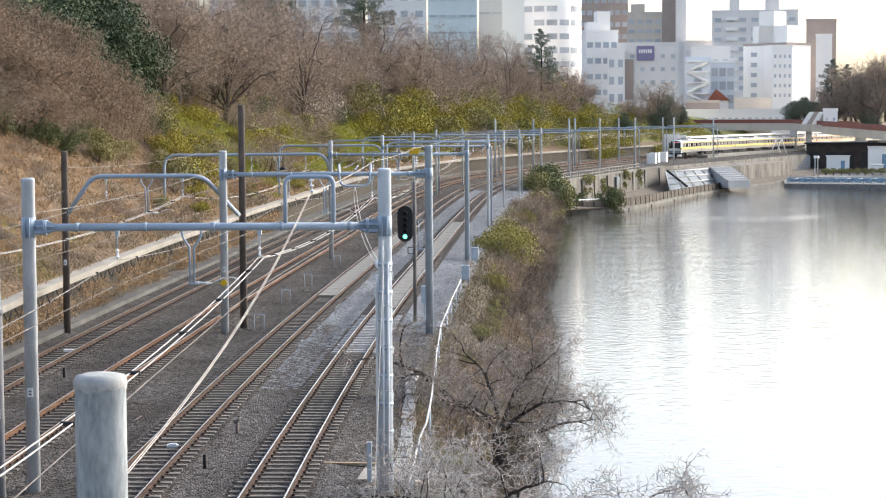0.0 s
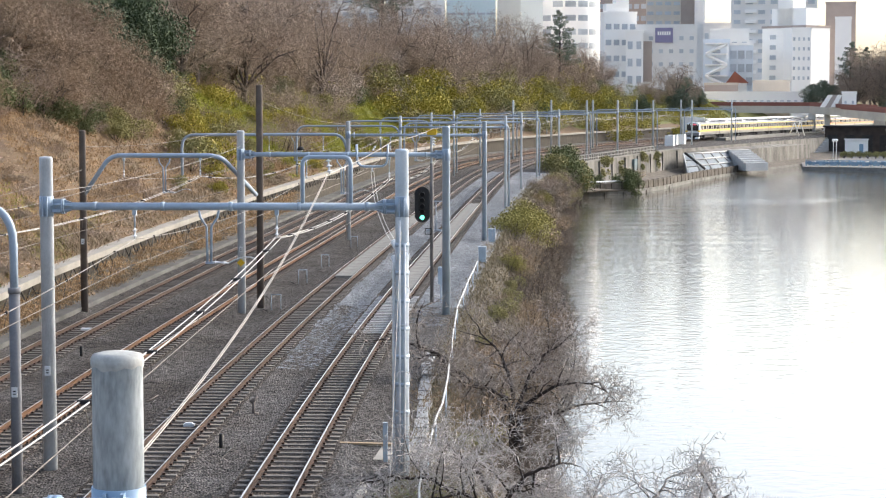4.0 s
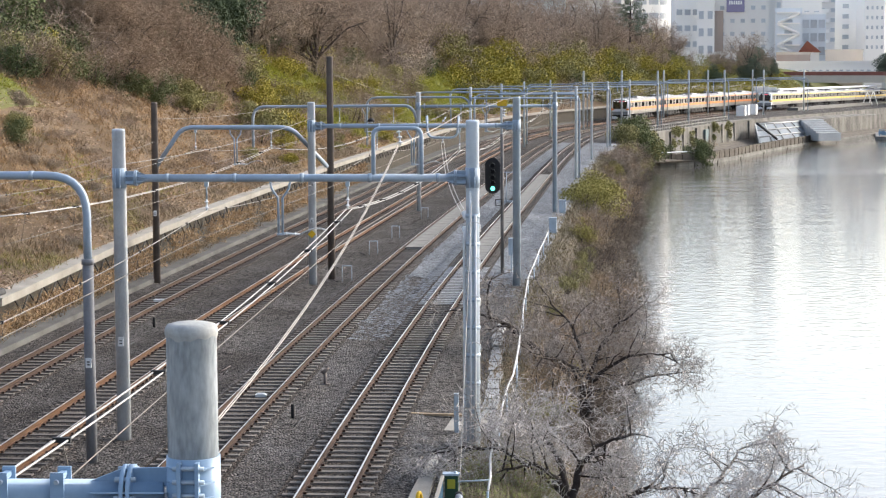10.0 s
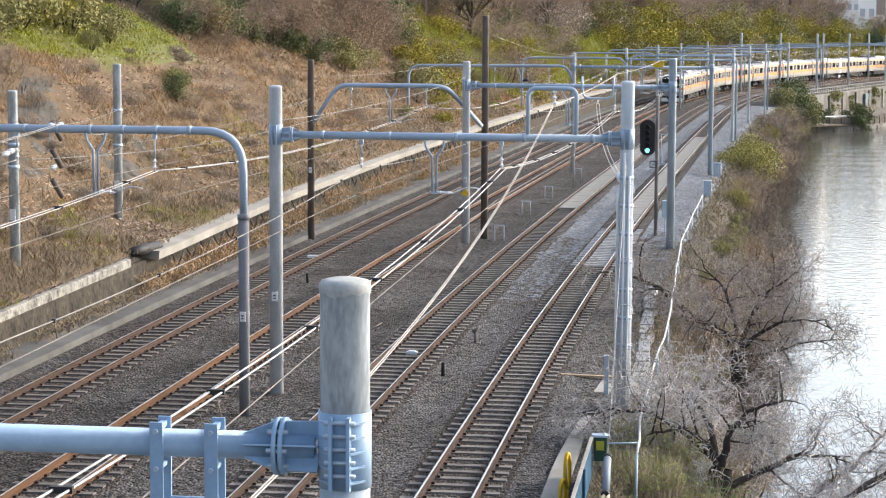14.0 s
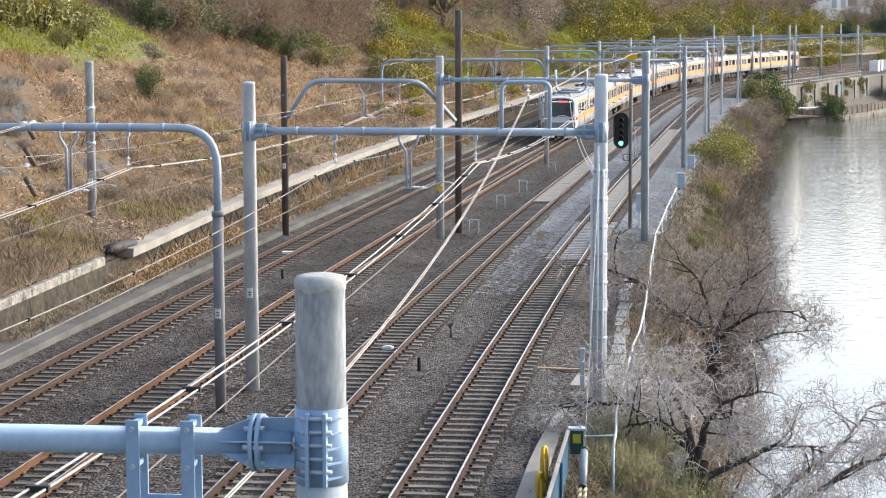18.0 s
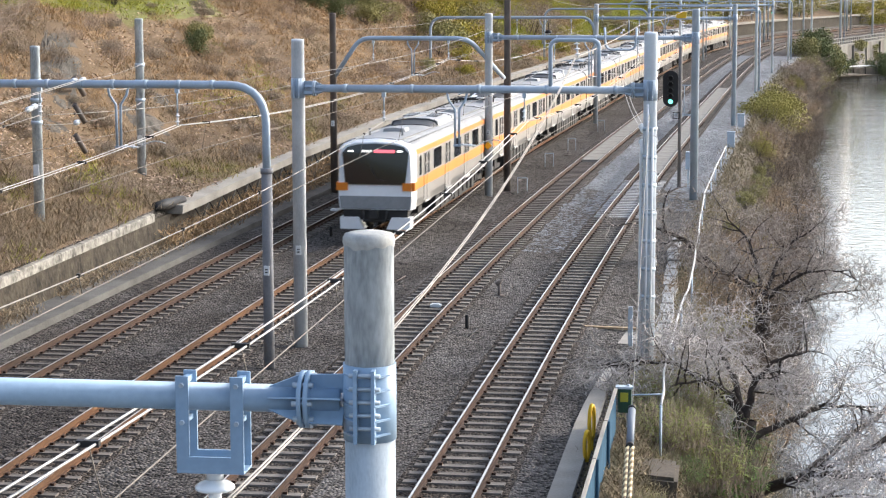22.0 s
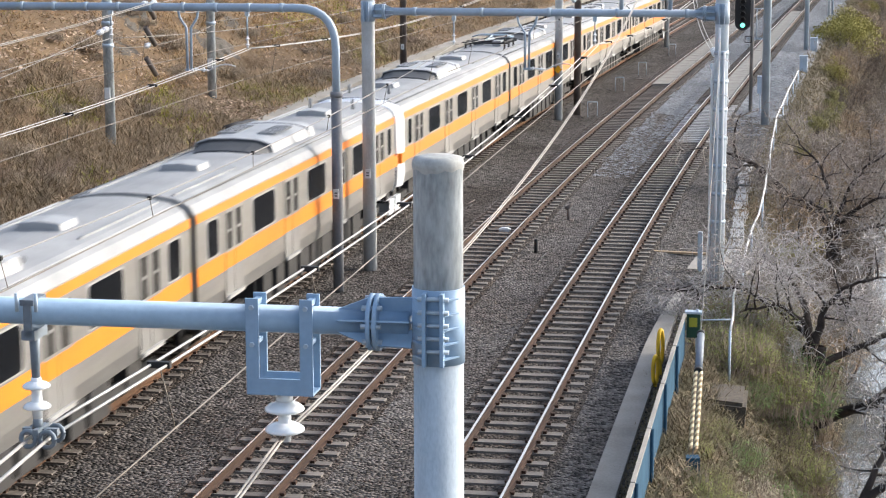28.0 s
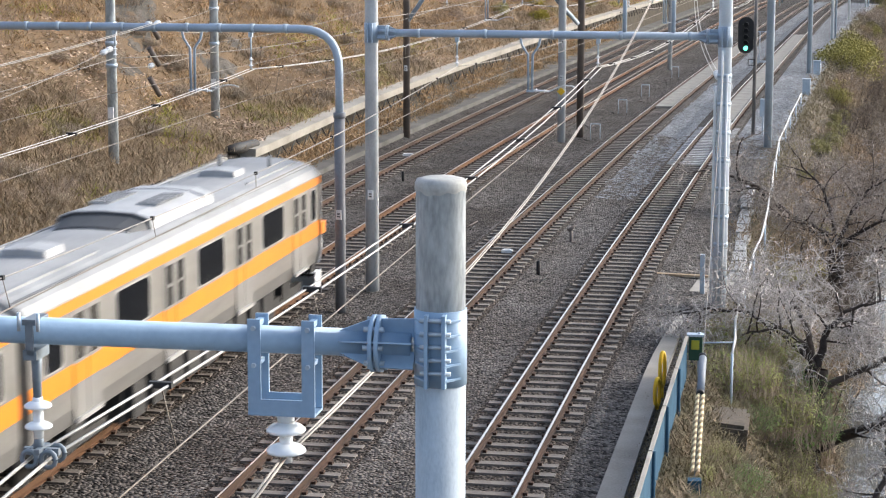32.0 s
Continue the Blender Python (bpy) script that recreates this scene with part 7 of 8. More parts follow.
def rock_face(a, b, w, h, k):
    """A layered grey rock face laid bare in the slope: a shell of broken slabs with its rim under the soil."""
    vs, fs, n, rings = [], [], 30, 9
    for j in range(rings + 1):
        q = j / rings
        for i in range(n):
            t = math.tau * i / n
            r = q * (1 + 0.3 * noise.noise((math.cos(t) * 1.5 + a, math.sin(t) * 1.5, 2)))
            s, o = a + w * r * math.cos(t), b + k * w * r * math.cos(t) + h * r * math.sin(t)
            lay = noise.noise((s * 0.5, o * 2.6, 6)) * 0.5 + 0.5
            p = on(s, o, land(s, o) + (0.16 * (1 - q ** 4) + (math.floor(lay * 6) / 6 - 0.4) * 0.3 * (1 - q * q) - 0.12))
            vs.append(p + Vector((noise.noise(p * 1.9), noise.noise(p * 1.7 + Vector((9, 0, 0))), 0)) * 0.12)
    for j in range(rings):
        for i in range(n):
            fs.append((j * n + i, j * n + (i + 1) % n, (j + 1) * n + (i + 1) % n, (j + 1) * n + i))
    tagged(raw("rock_outcrop", vs, fs, mat("slope_rock", (0.125, 0.112, 0.096), (0.035, 0.031, 0.026), rough=0.95, scale=1.6, fine=9, bump=1.0, var=0.5, stretch=(1, 1, 3.0))), "bare grey layered rock in the slope", "rock", "rock outcrops")


for r in ROCKS:
    rock_face(*r)
random.seed(55)
spots_b, spots_g, spots_k, spots_d, spots_w, fallen = [], [], [], [], [], []
for k in range(60000):
    s = 44 + 240 * random.random() ** 2.4
    o = -15.05 - 18 * random.random()
    if on_rock(s, o) and random.random() < 0.82:
        continue
    bare = noise.noise((s * 0.16, o * 0.33, 31))
    if s < 106 and o > -24 and bare > 0.12 and random.random() < 0.8:
        fallen.append(on(s, o, land(s, o) + 0.02))
        continue
    if s < 150 and noise.noise((s * 0.11, o * 0.28, 47)) > 0.28 and random.random() < 0.55:
        spots_w.append((on(s, o, land(s, o) + 0.02), random.uniform(0.6, 1.2)))
        continue
    g = noise.noise((s * 0.06, o * 0.16, 2)) + (0.45 if o < ip(s, (60, -25), (120, -22), (200, -17.5)) else -0.45)
    h = noise.noise((s * 0.13, o * 0.3, 12)) + random.uniform(-0.25, 0.25)
    (spots_g if (g > 0.05 or h > 0.5) and not 103 < s < 166 else spots_d if h < ip(s, (50, 0.3), (70, 0.12), (82, -0.2)) + (0.3 if o > -17.6 else 0.0) else spots_b).append((on(s, o, land(s, o) + 0.02), random.uniform(0.6, 1.2)))
for k in range(15000):
    s, o = random.uniform(160, 335), -random.uniform(16.5, 29)
    (spots_g if noise.noise((s * 0.04, o * 0.15, 7)) > -0.22 else spots_b).append((on(s, o, land(s, o) + 0.05), random.uniform(1.4, 2.4)))
for k in range(2600):
    s = 66 + 100 * random.random()
    if noise.noise((s * 0.25, 3, 4)) > -0.25:
        spots_b.append((on(s, -14.6 + random.uniform(-0.1, 0.3), random.uniform(0.05, coping_z(s) - 0.7)), random.uniform(0.4, 0.9)))
for k in range(13000):
    s = 26 + 200 * random.random() ** 2.2
    e, w = edge(s), shore(s)
    o = random.uniform(max(e - 0.8, 2.85), w)
    spots_k.append((on(s, o, land(s, o) - 0.03), random.uniform(0.5, 1.1)))
for k in range(2600):
    s, o = random.uniform(26, 44), 2.8 + 1.0 * random.random() ** 1.5
    (spots_k if noise.noise((s * 0.8, o * 2, 9)) > -0.1 else spots_d).append((on(s, o, land(s, o) + 0.04), random.uniform(0.35, 0.8)))
for k in range(500):
    s, o = random.uniform(26, 41), random.uniform(2.42, 2.7)
    spots_k.append((on(s, o, land(s, o) - 0.02), random.uniform(0.2, 0.5)))
for k in range(1500):
    s = 44 + 90 * random.random() ** 1.5
    if noise.noise((s * 0.3, 5, 1)) > -0.1:
        spots_d.append((on(s, -14.72 + random.uniform(0, 0.3), random.choice((0.08, 0.08, 0.3))), random.uniform(0.3, 0.7)))
# fallen leaves: small flat bent diamonds on the soil
vs, fs = [], []
for p in fallen:
    for k in range(5):
        a, c = random.uniform(0, math.tau), p + Vector((random.gauss(0, 0.25), random.gauss(0, 0.25), random.uniform(0.0, 0.05)))
        u, w = Vector((math.cos(a), math.sin(a), random.uniform(-0.4, 0.6))) * random.uniform(0.05, 0.11), Vector((-math.sin(a), math.cos(a), random.uniform(-0.3, 0.5))) * random.uniform(0.03, 0.06)
        i = len(vs)
        vs += [c - u, c - w, c + u, c + w]
        fs.append((i, i + 1, i + 2, i + 3))
tagged(raw("fallen_leaves", vs, fs, leaf_mat("dead_leaves", (0.22, 0.15, 0.1), (0.6, 0.47, 0.36), 0.9)), "pale dead leaves scattered on bare soil", "leaf litter", kind="stuff")
grass("slope_weeds", "olive weeds among the dry grass", spots_w, leaf_mat("olive_weeds", (0.12, 0.12, 0.035), (0.32, 0.28, 0.1), 0.9), 0.45)
grass("dry_grass", "dry orange-brown grass covering the slope", spots_b, GRASS_B, 0.45)
grass("leaf_litter", "grey-brown dead grass and litter on the slope", spots_d, GRASS_D, 0.5)
grass("green_grass", "yellow-green grass near the crest", spots_g, GRASS_G, 0.42)
grass("bank_grass_stuff", "dull dry grass on the lake bank", spots_k, leaf_mat("bank_straw", (0.13, 0.105, 0.062), (0.34, 0.285, 0.18), 0.9), 0.42)


def hedge(name, label, spots, n, size, material):
    """A wood edge too dense to count: many overlapping leafy masses."""
    blobs = []
    for p, r in spots:
        for k in range(5):
            blobs.append((p + Vector((random.gauss(0, 0.5), random.gauss(0, 0.5), random.uniform(-0.1, 0.8))) * r, r * random.uniform(0.4, 0.7)))
    v, f = leaf_cloud(n, size, blobs)
    tagged(raw(name, v, f, material), label, "shrubs", kind="stuff")


random.seed(66)
ya, yb = [], []
for k in range(190):
    s = 290 + 250 * random.random()
    o = -random.uniform(15.5 if s < 430 else 12, 34 if s > 330 else 24)
    z = land(s, o)
    (ya if noise.noise((s * 0.05, o * 0.05, 2)) > -0.08 else yb).append((on(s, o, z + 0.6), random.uniform(1.4, 2.6)))
for k in range(46):
    s = 300 + 170 * random.random()
    o = -random.uniform(20, 34)
    (ya if random.random() < 0.45 else yb).append((on(s, o, land(s, o) + random.uniform(1.5, 4.0)), random.uniform(2.0, 3.2)))
for k in range(60):
    s = 335 + 130 * random.random()
    o = -random.uniform(17, 30)
    (ya if k % 2 else yb).append((on(s, o, land(s, o) + random.uniform(1.5, 6.0)), random.uniform(1.6, 2.8)))
for k in range(70):
    s = 300 + 150 * random.random()
    o = -random.uniform(18, 27)
    ya.append((on(s, o, land(s, o) + random.uniform(1.0, 4.5)), random.uniform(1.4, 2.4)))
yc = []
for k in range(120):
    s = 250 + 225 * random.random()
    o = -random.uniform(23, 36)
    yc.append((on(s, o, land(s, o) + random.uniform(0.8, 5.0)), random.uniform(1.6, 3.0)))
# Far twigs are coloured paler in place of haze.
hedge("far_scrub", "brown leafless scrub along the far embankment", yc, 90000, 0.13, leaf_mat("hazed_brown_twigs", (0.22, 0.178, 0.148), (0.46, 0.39, 0.33)))
hedge("far_shrubs", "dense yellow-green shrubs along the far embankment", ya, 140000, 0.18, LEAF_Y)
hedge("far_shrubs", "dense olive shrubs along the far embankment", yb, 86000, 0.18, LEAF_O)

# ---- the town, the bridge and the station across the lake ----


def polar(az, r, z=0.0):
    return Vector((r * math.sin(radians(az)), r * math.cos(radians(az)), z))


# Wall and window colours are raised to carry the haze over the town.
WALL_W = mat("white_render", (0.93, 0.9, 0.85), (0.89, 0.86, 0.81), rough=0.8, scale=0.25, fine=3, bump=0.02)
WALL_G = mat("grey_tile", (0.8, 0.765, 0.72), (0.73, 0.695, 0.655), rough=0.75, scale=0.25, fine=3, bump=0.02)
WALL_B = mat("beige_tile", (0.68, 0.6, 0.5), (0.58, 0.51, 0.43), rough=0.8, scale=0.25, fine=3, bump=0.02)
WALL_BR = mat("brown_tile", (0.45, 0.37, 0.32), (0.38, 0.31, 0.27), rough=0.8, scale=0.25, fine=3, bump=0.02)
WALL_BL = mat("bluish_render", (0.76, 0.79, 0.81), (0.69, 0.72, 0.74), rough=0.8, scale=0.25, fine=3, bump=0.02)
WALL_P = mat("pale_green_glass", (0.76, 0.84, 0.82), (0.68, 0.76, 0.74), rough=0.25, scale=0.3, fine=2, bump=0.0)
WALL_S = mat("streaked_concrete", (0.24, 0.222, 0.195), (0.05, 0.046, 0.038), rough=0.9, scale=0.4, fine=5, bump=0.2, var=0.5, stretch=(1.0, 1.0, 0.45))
WIN = mat("town_window", (0.58, 0.6, 0.62), (0.36, 0.38, 0.4), rough=0.15, scale=0.2, fine=1, bump=0.0, rnd=0.4)
RED = mat("red_brown_paint", (0.27, 0.1, 0.075), (0.2, 0.078, 0.06), rough=0.6, scale=0.3, fine=5, bump=0.02)
CREAM = mat("cream_girder", (0.6, 0.54, 0.45), (0.47, 0.42, 0.35), rough=0.7, scale=0.3, fine=5, bump=0.05)
SIGNP = mat("purple_sign", (0.27, 0.24, 0.36), (0.22, 0.2, 0.31), rough=0.5, bump=0.0)


def building(label, az0, az1, r, z0, z1, wall, rows, cols, depth=12.0, rot=0.0, band=None, win=(0.55, 0.45), side=0, boxes=(), balcony=(), zc=None, base=-4.0):
    """A house that spans the bearings az0 to az1 at distance r. Windows: rows x cols on its near front and side columns on its flanks."""
    w = math.tan(radians(az1 - az0)) * r
    c = polar((az0 + az1) / 2, r)
    if rot:
        w = w / (math.cos(radians(abs(rot))) + depth / w * math.sin(radians(abs(rot)))) if depth else w
    root = tagged(empty("town_building"), label, "building", "town buildings")
    root.matrix_basis = Matrix.Translation(c) @ Matrix.Rotation(-radians((az0 + az1) / 2) + radians(rot), 4, "Z")
    bm = bmesh.new()
    box(bm, -w / 2, w / 2, 0, depth, base, z1)
    part("wall", bm, wall, root)
    bm = bmesh.new()
    for x0, x1, y0, y1 in ((-w / 2 - 0.15, w / 2 + 0.15, -0.15, 0.15), (-w / 2 - 0.15, w / 2 + 0.15, depth - 0.15, depth + 0.15), (-w / 2 - 0.15, -w / 2 + 0.15, 0.15, depth - 0.15), (w / 2 - 0.15, w / 2 + 0.15, 0.15, depth - 0.15)):
        box(bm, x0, x1, y0, y1, z1, z1 + 0.7)
    part("parapet", bm, band or wall, root)
    zt = (zc or z1) - 1.2
    if rows:
        fh = (zt - z0) / rows
        fronts = [("f", w, cols)] + ([("s", depth, side)] if side else [])
        for face, ln, n in fronts:
            if not n:
                continue
            pw = ln / n
            bm = bmesh.new()
            ww, wh = pw * win[0], fh * win[1]
            if face == "f":
                box(bm, -ww / 2, ww / 2, -0.06, 0.25, 0, wh)
            else:
                box(bm, -0.25, 0.06, -ww / 2, ww / 2, 0, wh)
            me = None
            for i in range(rows):
                for k in range(n):
                    x = -ln / 2 + (k + 0.5) * pw
                    loc = (x, 0, z0 + i * fh + fh * 0.3) if face == "f" else ((w / 2 if rot >= 0 else -w / 2), depth / 2 + x, z0 + i * fh + fh * 0.3)
                    if me is None:
                        o = part("window", bm, WIN, root)
                        me = o
                        o.matrix_basis = Matrix.Translation(loc)
                        sill = bmesh.new()
                        if face == "f":
                            box(sill, -ww / 2 - 0.1, ww / 2 + 0.1, -0.16, 0.0, -0.14, 0.0)
                        else:
                            box(sill, 0.0, 0.16, -ww / 2 - 0.1, ww / 2 + 0.1, -0.14, 0.0)
                        sl = part("sill", sill, wall, o)
                    else:
                        o = share("window", me, Matrix.Translation(loc), root)
                        share("sill", sl, Matrix(), o)
    for x0, x1, h in boxes:
        bm = bmesh.new()
        box(bm, -w / 2 + w * x0, -w / 2 + w * x1, depth * 0.2, depth * 0.7, z1, z1 + h)
        part("roof_house", bm, wall, root)
    for x, n in balcony:
        for k in range(n):
            bm = bmesh.new()
            zb = z0 + k * (z1 - z0) / n + 0.6
            box(bm, -w / 2 + w * x - 2.2, -w / 2 + w * x + 2.2, -1.1, 0, zb, zb + 1.25)
            part("balcony", bm, WALL_W, root, "white balcony")
    return root, w


building("white corner office block with brown roof band", 15.57, 17.37, 612, 14, 30.6, WALL_W, 5, 2, 12, -38, WALL_BR, (0.28, 0.42), 0, ((0.1, 0.9, 6.0), (0.25, 0.6, 10.5)))
building("white office block with small windows", 16.6, 17.34, 606, 14, 29.8, WALL_W, 5, 4, 8, 20, None, (0.4, 0.35))
building("grey apartment block with white balconies", 14.98, 17.4, 760, 18, 48.5, WALL_G, 8, 7, 14, 0, None, (0.55, 0.4), 0, ((0.2, 0.32, 6), (0.62, 0.78, 8)), ((0.23, 8), (0.82, 8)))
building("brown-grey tower slab far off", 17.63, 18.47, 900, 20, 51.4, WALL_BR, 0, 0, 14)
building("pale tower in front of a brown slab", 17.9, 18.35, 880, 20, 44.0, WALL_W, 0, 0, 10)
rt, w = building("light grey office block with a purple sign", 12.28, 14.02, 560, 10, 29.3, WALL_G, 5, 6, 14, 0, None, (0.4, 0.3))
bm = bmesh.new()
box(bm, -w / 2 + w * 0.32, -w / 2 + w * 0.61, -0.4, -0.07, 24.9, 29.0)
sg = part("sign_board", bm, SIGNP, rt, "purple sign board")
for k in range(6):
    bm = bmesh.new()
    x = -w / 2 + w * (0.36 + k * 0.037)
    box(bm, x, x + 0.42, -0.46, -0.4, 27.0, 28.0)
    part("letter_bar", bm, WALL_W, sg)
bm = bmesh.new()
box(bm, -w / 2, -w / 2 + w * 0.27, -0.3, -0.07, 14, 25.3)
part("glazed_bay", bm, WALL_BR, rt, "dark glazed bay")
rt, w = building("blue-white block with zigzag outside stairs", 14.21, 14.95, 600, 12, 26.3, WALL_BL, 4, 1, 9, 0, None, (0.3, 0.3))
for k in range(4):
    bm = bmesh.new()
    z = 13 + k * 3.2
    a, b = (-w / 2 + 0.8, w / 2 - 0.8) if k % 2 else (w / 2 - 0.8, -w / 2 + 0.8)
    tube(bm, [(a, -0.9, z), (b, -0.9, z + 3.0)], 0.45, 4)
    box(bm, -w / 2 + 0.5, w / 2 - 0.5, -1.4, 0, z + 2.9, z + 3.3)
    part("stair_flight", bm, WALL_W, rt)
building("blue-grey glazed block with white parapet", 14.95, 15.62, 610, 12, 25.4, WALL_BL, 3, 3, 9, 0, WALL_W, (0.8, 0.6))
building("white block behind the stairs", 14.4, 15.5, 645, 12, 31.0, WALL_W, 3, 4, 9, 0, None, (0.5, 0.3))
building("beige stepped office building", 12.57, 13.57, 800, 30, 50.3, WALL_B, 5, 4, 12, 0, None, (0.7, 0.35), 0, ((0.1, 0.5, 4),))
building("dark brown tower far off", 13.56, 14.0, 800, 30, 64, WALL_BR, 0, 0, 10)
building("narrow grey tower far off", 13.95, 14.25, 790, 30, 62, WALL_G, 0, 0, 10)
building("dark brown office tower", 11.2, 12.6, 830, 40, 66, WALL_BR, 5, 7, 12, 0, None, (0.7, 0.4))
building("grey low block between towers", 14.2, 15.0, 780, 20, 38, WALL_G, 2, 4, 10)
rt, w = building("white stepped building with slanted glazing", 11.3, 12.4, 562, 14, 33.0, WALL_W, 4, 4, 10, 12, None, (0.7, 0.35), 0, ((0.1, 0.55, 3.0), (0.4, 0.8, 6.0)))
building("white low block below the towers", 12.0, 12.5, 555, 12, 27.5, WALL_W, 3, 2, 8)
# round building
root = tagged(empty("round_building"), "white curved building with bands of dark windows", "building", "town buildings")
c = polar(10.35, 480)
bm = bmesh.new()
R = 7.6
tube(bm, [c + Vector((0, 0, -4)), c + Vector((0, 0, 48))], R, 36)
part("wall", bm, WALL_W, root)
wa = -radians(10.35)
for k in range(9):
    z = 14.6 + k * 3.28
    for q in range(7):
        a0 = math.pi * (1.08 + q * 0.13) + wa
        bm = bmesh.new()
        rr = []
        for rad in (R - 0.3, R + 0.05):
            for a in (a0, a0 + 0.17, a0 + 0.33):
                for zz in (z, z + 1.35):
                    rr.append(bm.verts.new(c + Vector((math.cos(a) * rad, math.sin(a) * rad, zz))))
        for f in ((6, 8, 9, 7), (8, 10, 11, 9), (0, 6, 7, 1), (4, 5, 11, 10), (1, 7, 9, 3), (3, 9, 11, 5), (0, 2, 8, 6), (2, 4, 10, 8)):
            bm.faces.new([rr[i] for i in f])
        if (k * 5 + q * 3) % 7:
            part("window", bm, WIN, root)
        else:
            bm.free()
building("grey slab tower with one white flank", 8.31, 9.0, 455, 10, 46, WALL_G, 5, 2, 10, 0, None, (0.9, 0.04))
building("white windowless flank block", 8.98, 9.62, 450, 10, 44.5, WALL_W, 0, 0, 10)
building("white building with pale green glazing", 6.85, 8.26, 432, 12, 42, WALL_P, 8, 5, 12, 0, WALL_W, (0.85, 0.12))
building("white office building with beige window bays", 5.11, 6.8, 432, 12, 42, WALL_W, 8, 4, 12, 0, None, (0.5, 0.4))
building("white office building behind bare trees", 2.67, 4.93, 440, 12, 41, WALL_W, 8, 6, 12, 0, None, (0.6, 0.4))
building("pale grey building behind bare trees", 0.6, 2.6, 440, 12, 41, WALL_G, 8, 6, 12, 0, None, (0.6, 0.4))
building("pale building far behind trees", -2.4, 0.3, 450, 12, 38, WALL_W, 7, 7, 12, 0, None, (0.6, 0.4))
# low houses above the station
building("low beige building on the bank", 15.62, 16.66, 585, 9, 13.9, WALL_B, 1, 5, 8, 0, None, (0.6, 0.3))
building("low dark shop row with pale cornice", 14.25, 15.2, 585, 9, 13.2, WALL_BR, 1, 5, 8, 0, CREAM, (0.6, 0.3))
building("long white station hall roof", 14.26, 17.3, 572, 8, 10.6, WALL_W, 1, 16, 10, 0, None, (0.5, 0.25), base=7.5)
building("small white kiosk on the bridge head", 18.12, 18.52, 520, 7.4, 10.4, WALL_W, 1, 2, 5, 0, None, (0.3, 0.4), base=6.0)
root = tagged(empty("stair_canopy"), "slanted white and brown striped canopy on the bridge head", "canopy")
for k in range(4):
    bm = bmesh.new()
    vs = []
    for q in (0, 1):
        for az, z in ((17.5 + k * 0.15, 7.0), (17.65 + k * 0.15, 7.0), (17.87 + k * 0.13, 10.2), (17.73 + k * 0.13, 10.2)):
            vs.append(bm.verts.new(polar(az, 521 + q * 0.5, z)))
    for f in ((0, 1, 2, 3), (7, 6, 5, 4), (0, 4, 5, 1), (1, 5, 6, 2), (2, 6, 7, 3), (3, 7, 4, 0)):
        bm.faces.new([vs[i] for i in f])
    part("strip", bm, WALL_BR if k % 2 else WALL_W, root)
root = tagged(empty("gabled_house"), "small house with red tiled gable roof", "building", "town buildings")
root.matrix_basis = Matrix.Translation(polar(15.18, 598)) @ Matrix.Rotation(-radians(15.2), 4, "Z")
bm = bmesh.new()
box(bm, -2.8, 2.8, 0, 6, 8, 14.2)
part("wall", bm, WALL_W, root)
bm = bmesh.new()
pr = [(-3.4, 13.9), (-0.8, 17.4), (3.4, 13.9)]
a = [bm.verts.new((x, -0.4, z)) for x, z in pr]
b = [bm.verts.new((x, 6.4, z)) for x, z in pr]
bm.faces.new(a[::-1])
bm.faces.new(b)
for k in range(3):
    bm.faces.new((a[k], a[(k + 1) % 3], b[(k + 1) % 3], b[k]))
part("roof", bm, mat("red_tiles", (0.33, 0.11, 0.07), (0.25, 0.09, 0.06), rough=0.8, scale=0.6, fine=8, bump=0.1), root, "red tiled roof")

# bridge over the tracks
root = tagged(empty("road_bridge"), "cream girder bridge with red-brown parapet", "bridge")
P = [polar(13.9, 555, 5.6), polar(17.22, 540, 5.5), polar(18.6, 505, 4.9), polar(20.6, 455, 3.8), polar(23.5, 410, 2.5)]
for (a, b) in zip(P, P[1:]):
    d = (b - a)
    n = Vector((-d.y, d.x, 0)).normalized() * 2.4
    if n.y < 0:
        n = -n
    for nm, zz0, zz1, mm, off, far in (("girder", -0.2, 1.75, CREAM, 0.0, 2.0), ("deck", 1.75, 1.95, CONC, 0.05, 1.98), ("parapet", 1.75, 2.75, RED, -0.06, 0.03), ("parapet", 1.75, 2.75, RED, 4.7, 2.02)):
        bm = bmesh.new()
        vs = []
        for p in (a, b):
            for q in (n.normalized() * off, n * far):
                for z in (zz0, zz1):
                    vs.append(bm.verts.new(p + q + Vector((0, 0, z))))
        for f in ((0, 1, 3, 2), (4, 6, 7, 5), (0, 4, 5, 1), (2, 3, 7, 6), (0, 2, 6, 4), (1, 5, 7, 3)):
            bm.faces.new([vs[i] for i in f])
        part(nm, bm, mm, root)
for az, r, wd, z0, z1, grow in ((17.29, 538, 2.0, -1.5, 5.4, 0.9), (17.72, 532, 1.6, -1.5, 5.3, 0.9), (19.17, 492, 2.5, -4.2, 4.7, 1.5), (14.3, 570, 1.4, -1.0, 5.5, 0.8)):
    bm = bmesh.new()
    m = Matrix.Translation(polar(az, r)) @ Matrix.Rotation(-radians(az), 4, "Z")
    vs = box(bm, -wd / 2, wd / 2, 0.3, 4.4, z0, z1, m=None)
    for v in vs:
        if v.co.z < 0:
            v.co.x *= grow
        v.co = m @ v.co
    part("pier", bm, mat("pale_pier", (0.72, 0.7, 0.66), (0.5, 0.48, 0.45), rough=0.85, scale=0.4, fine=6, bump=0.05, stretch=(1, 1, 0.3)), root, "pale concrete pier")
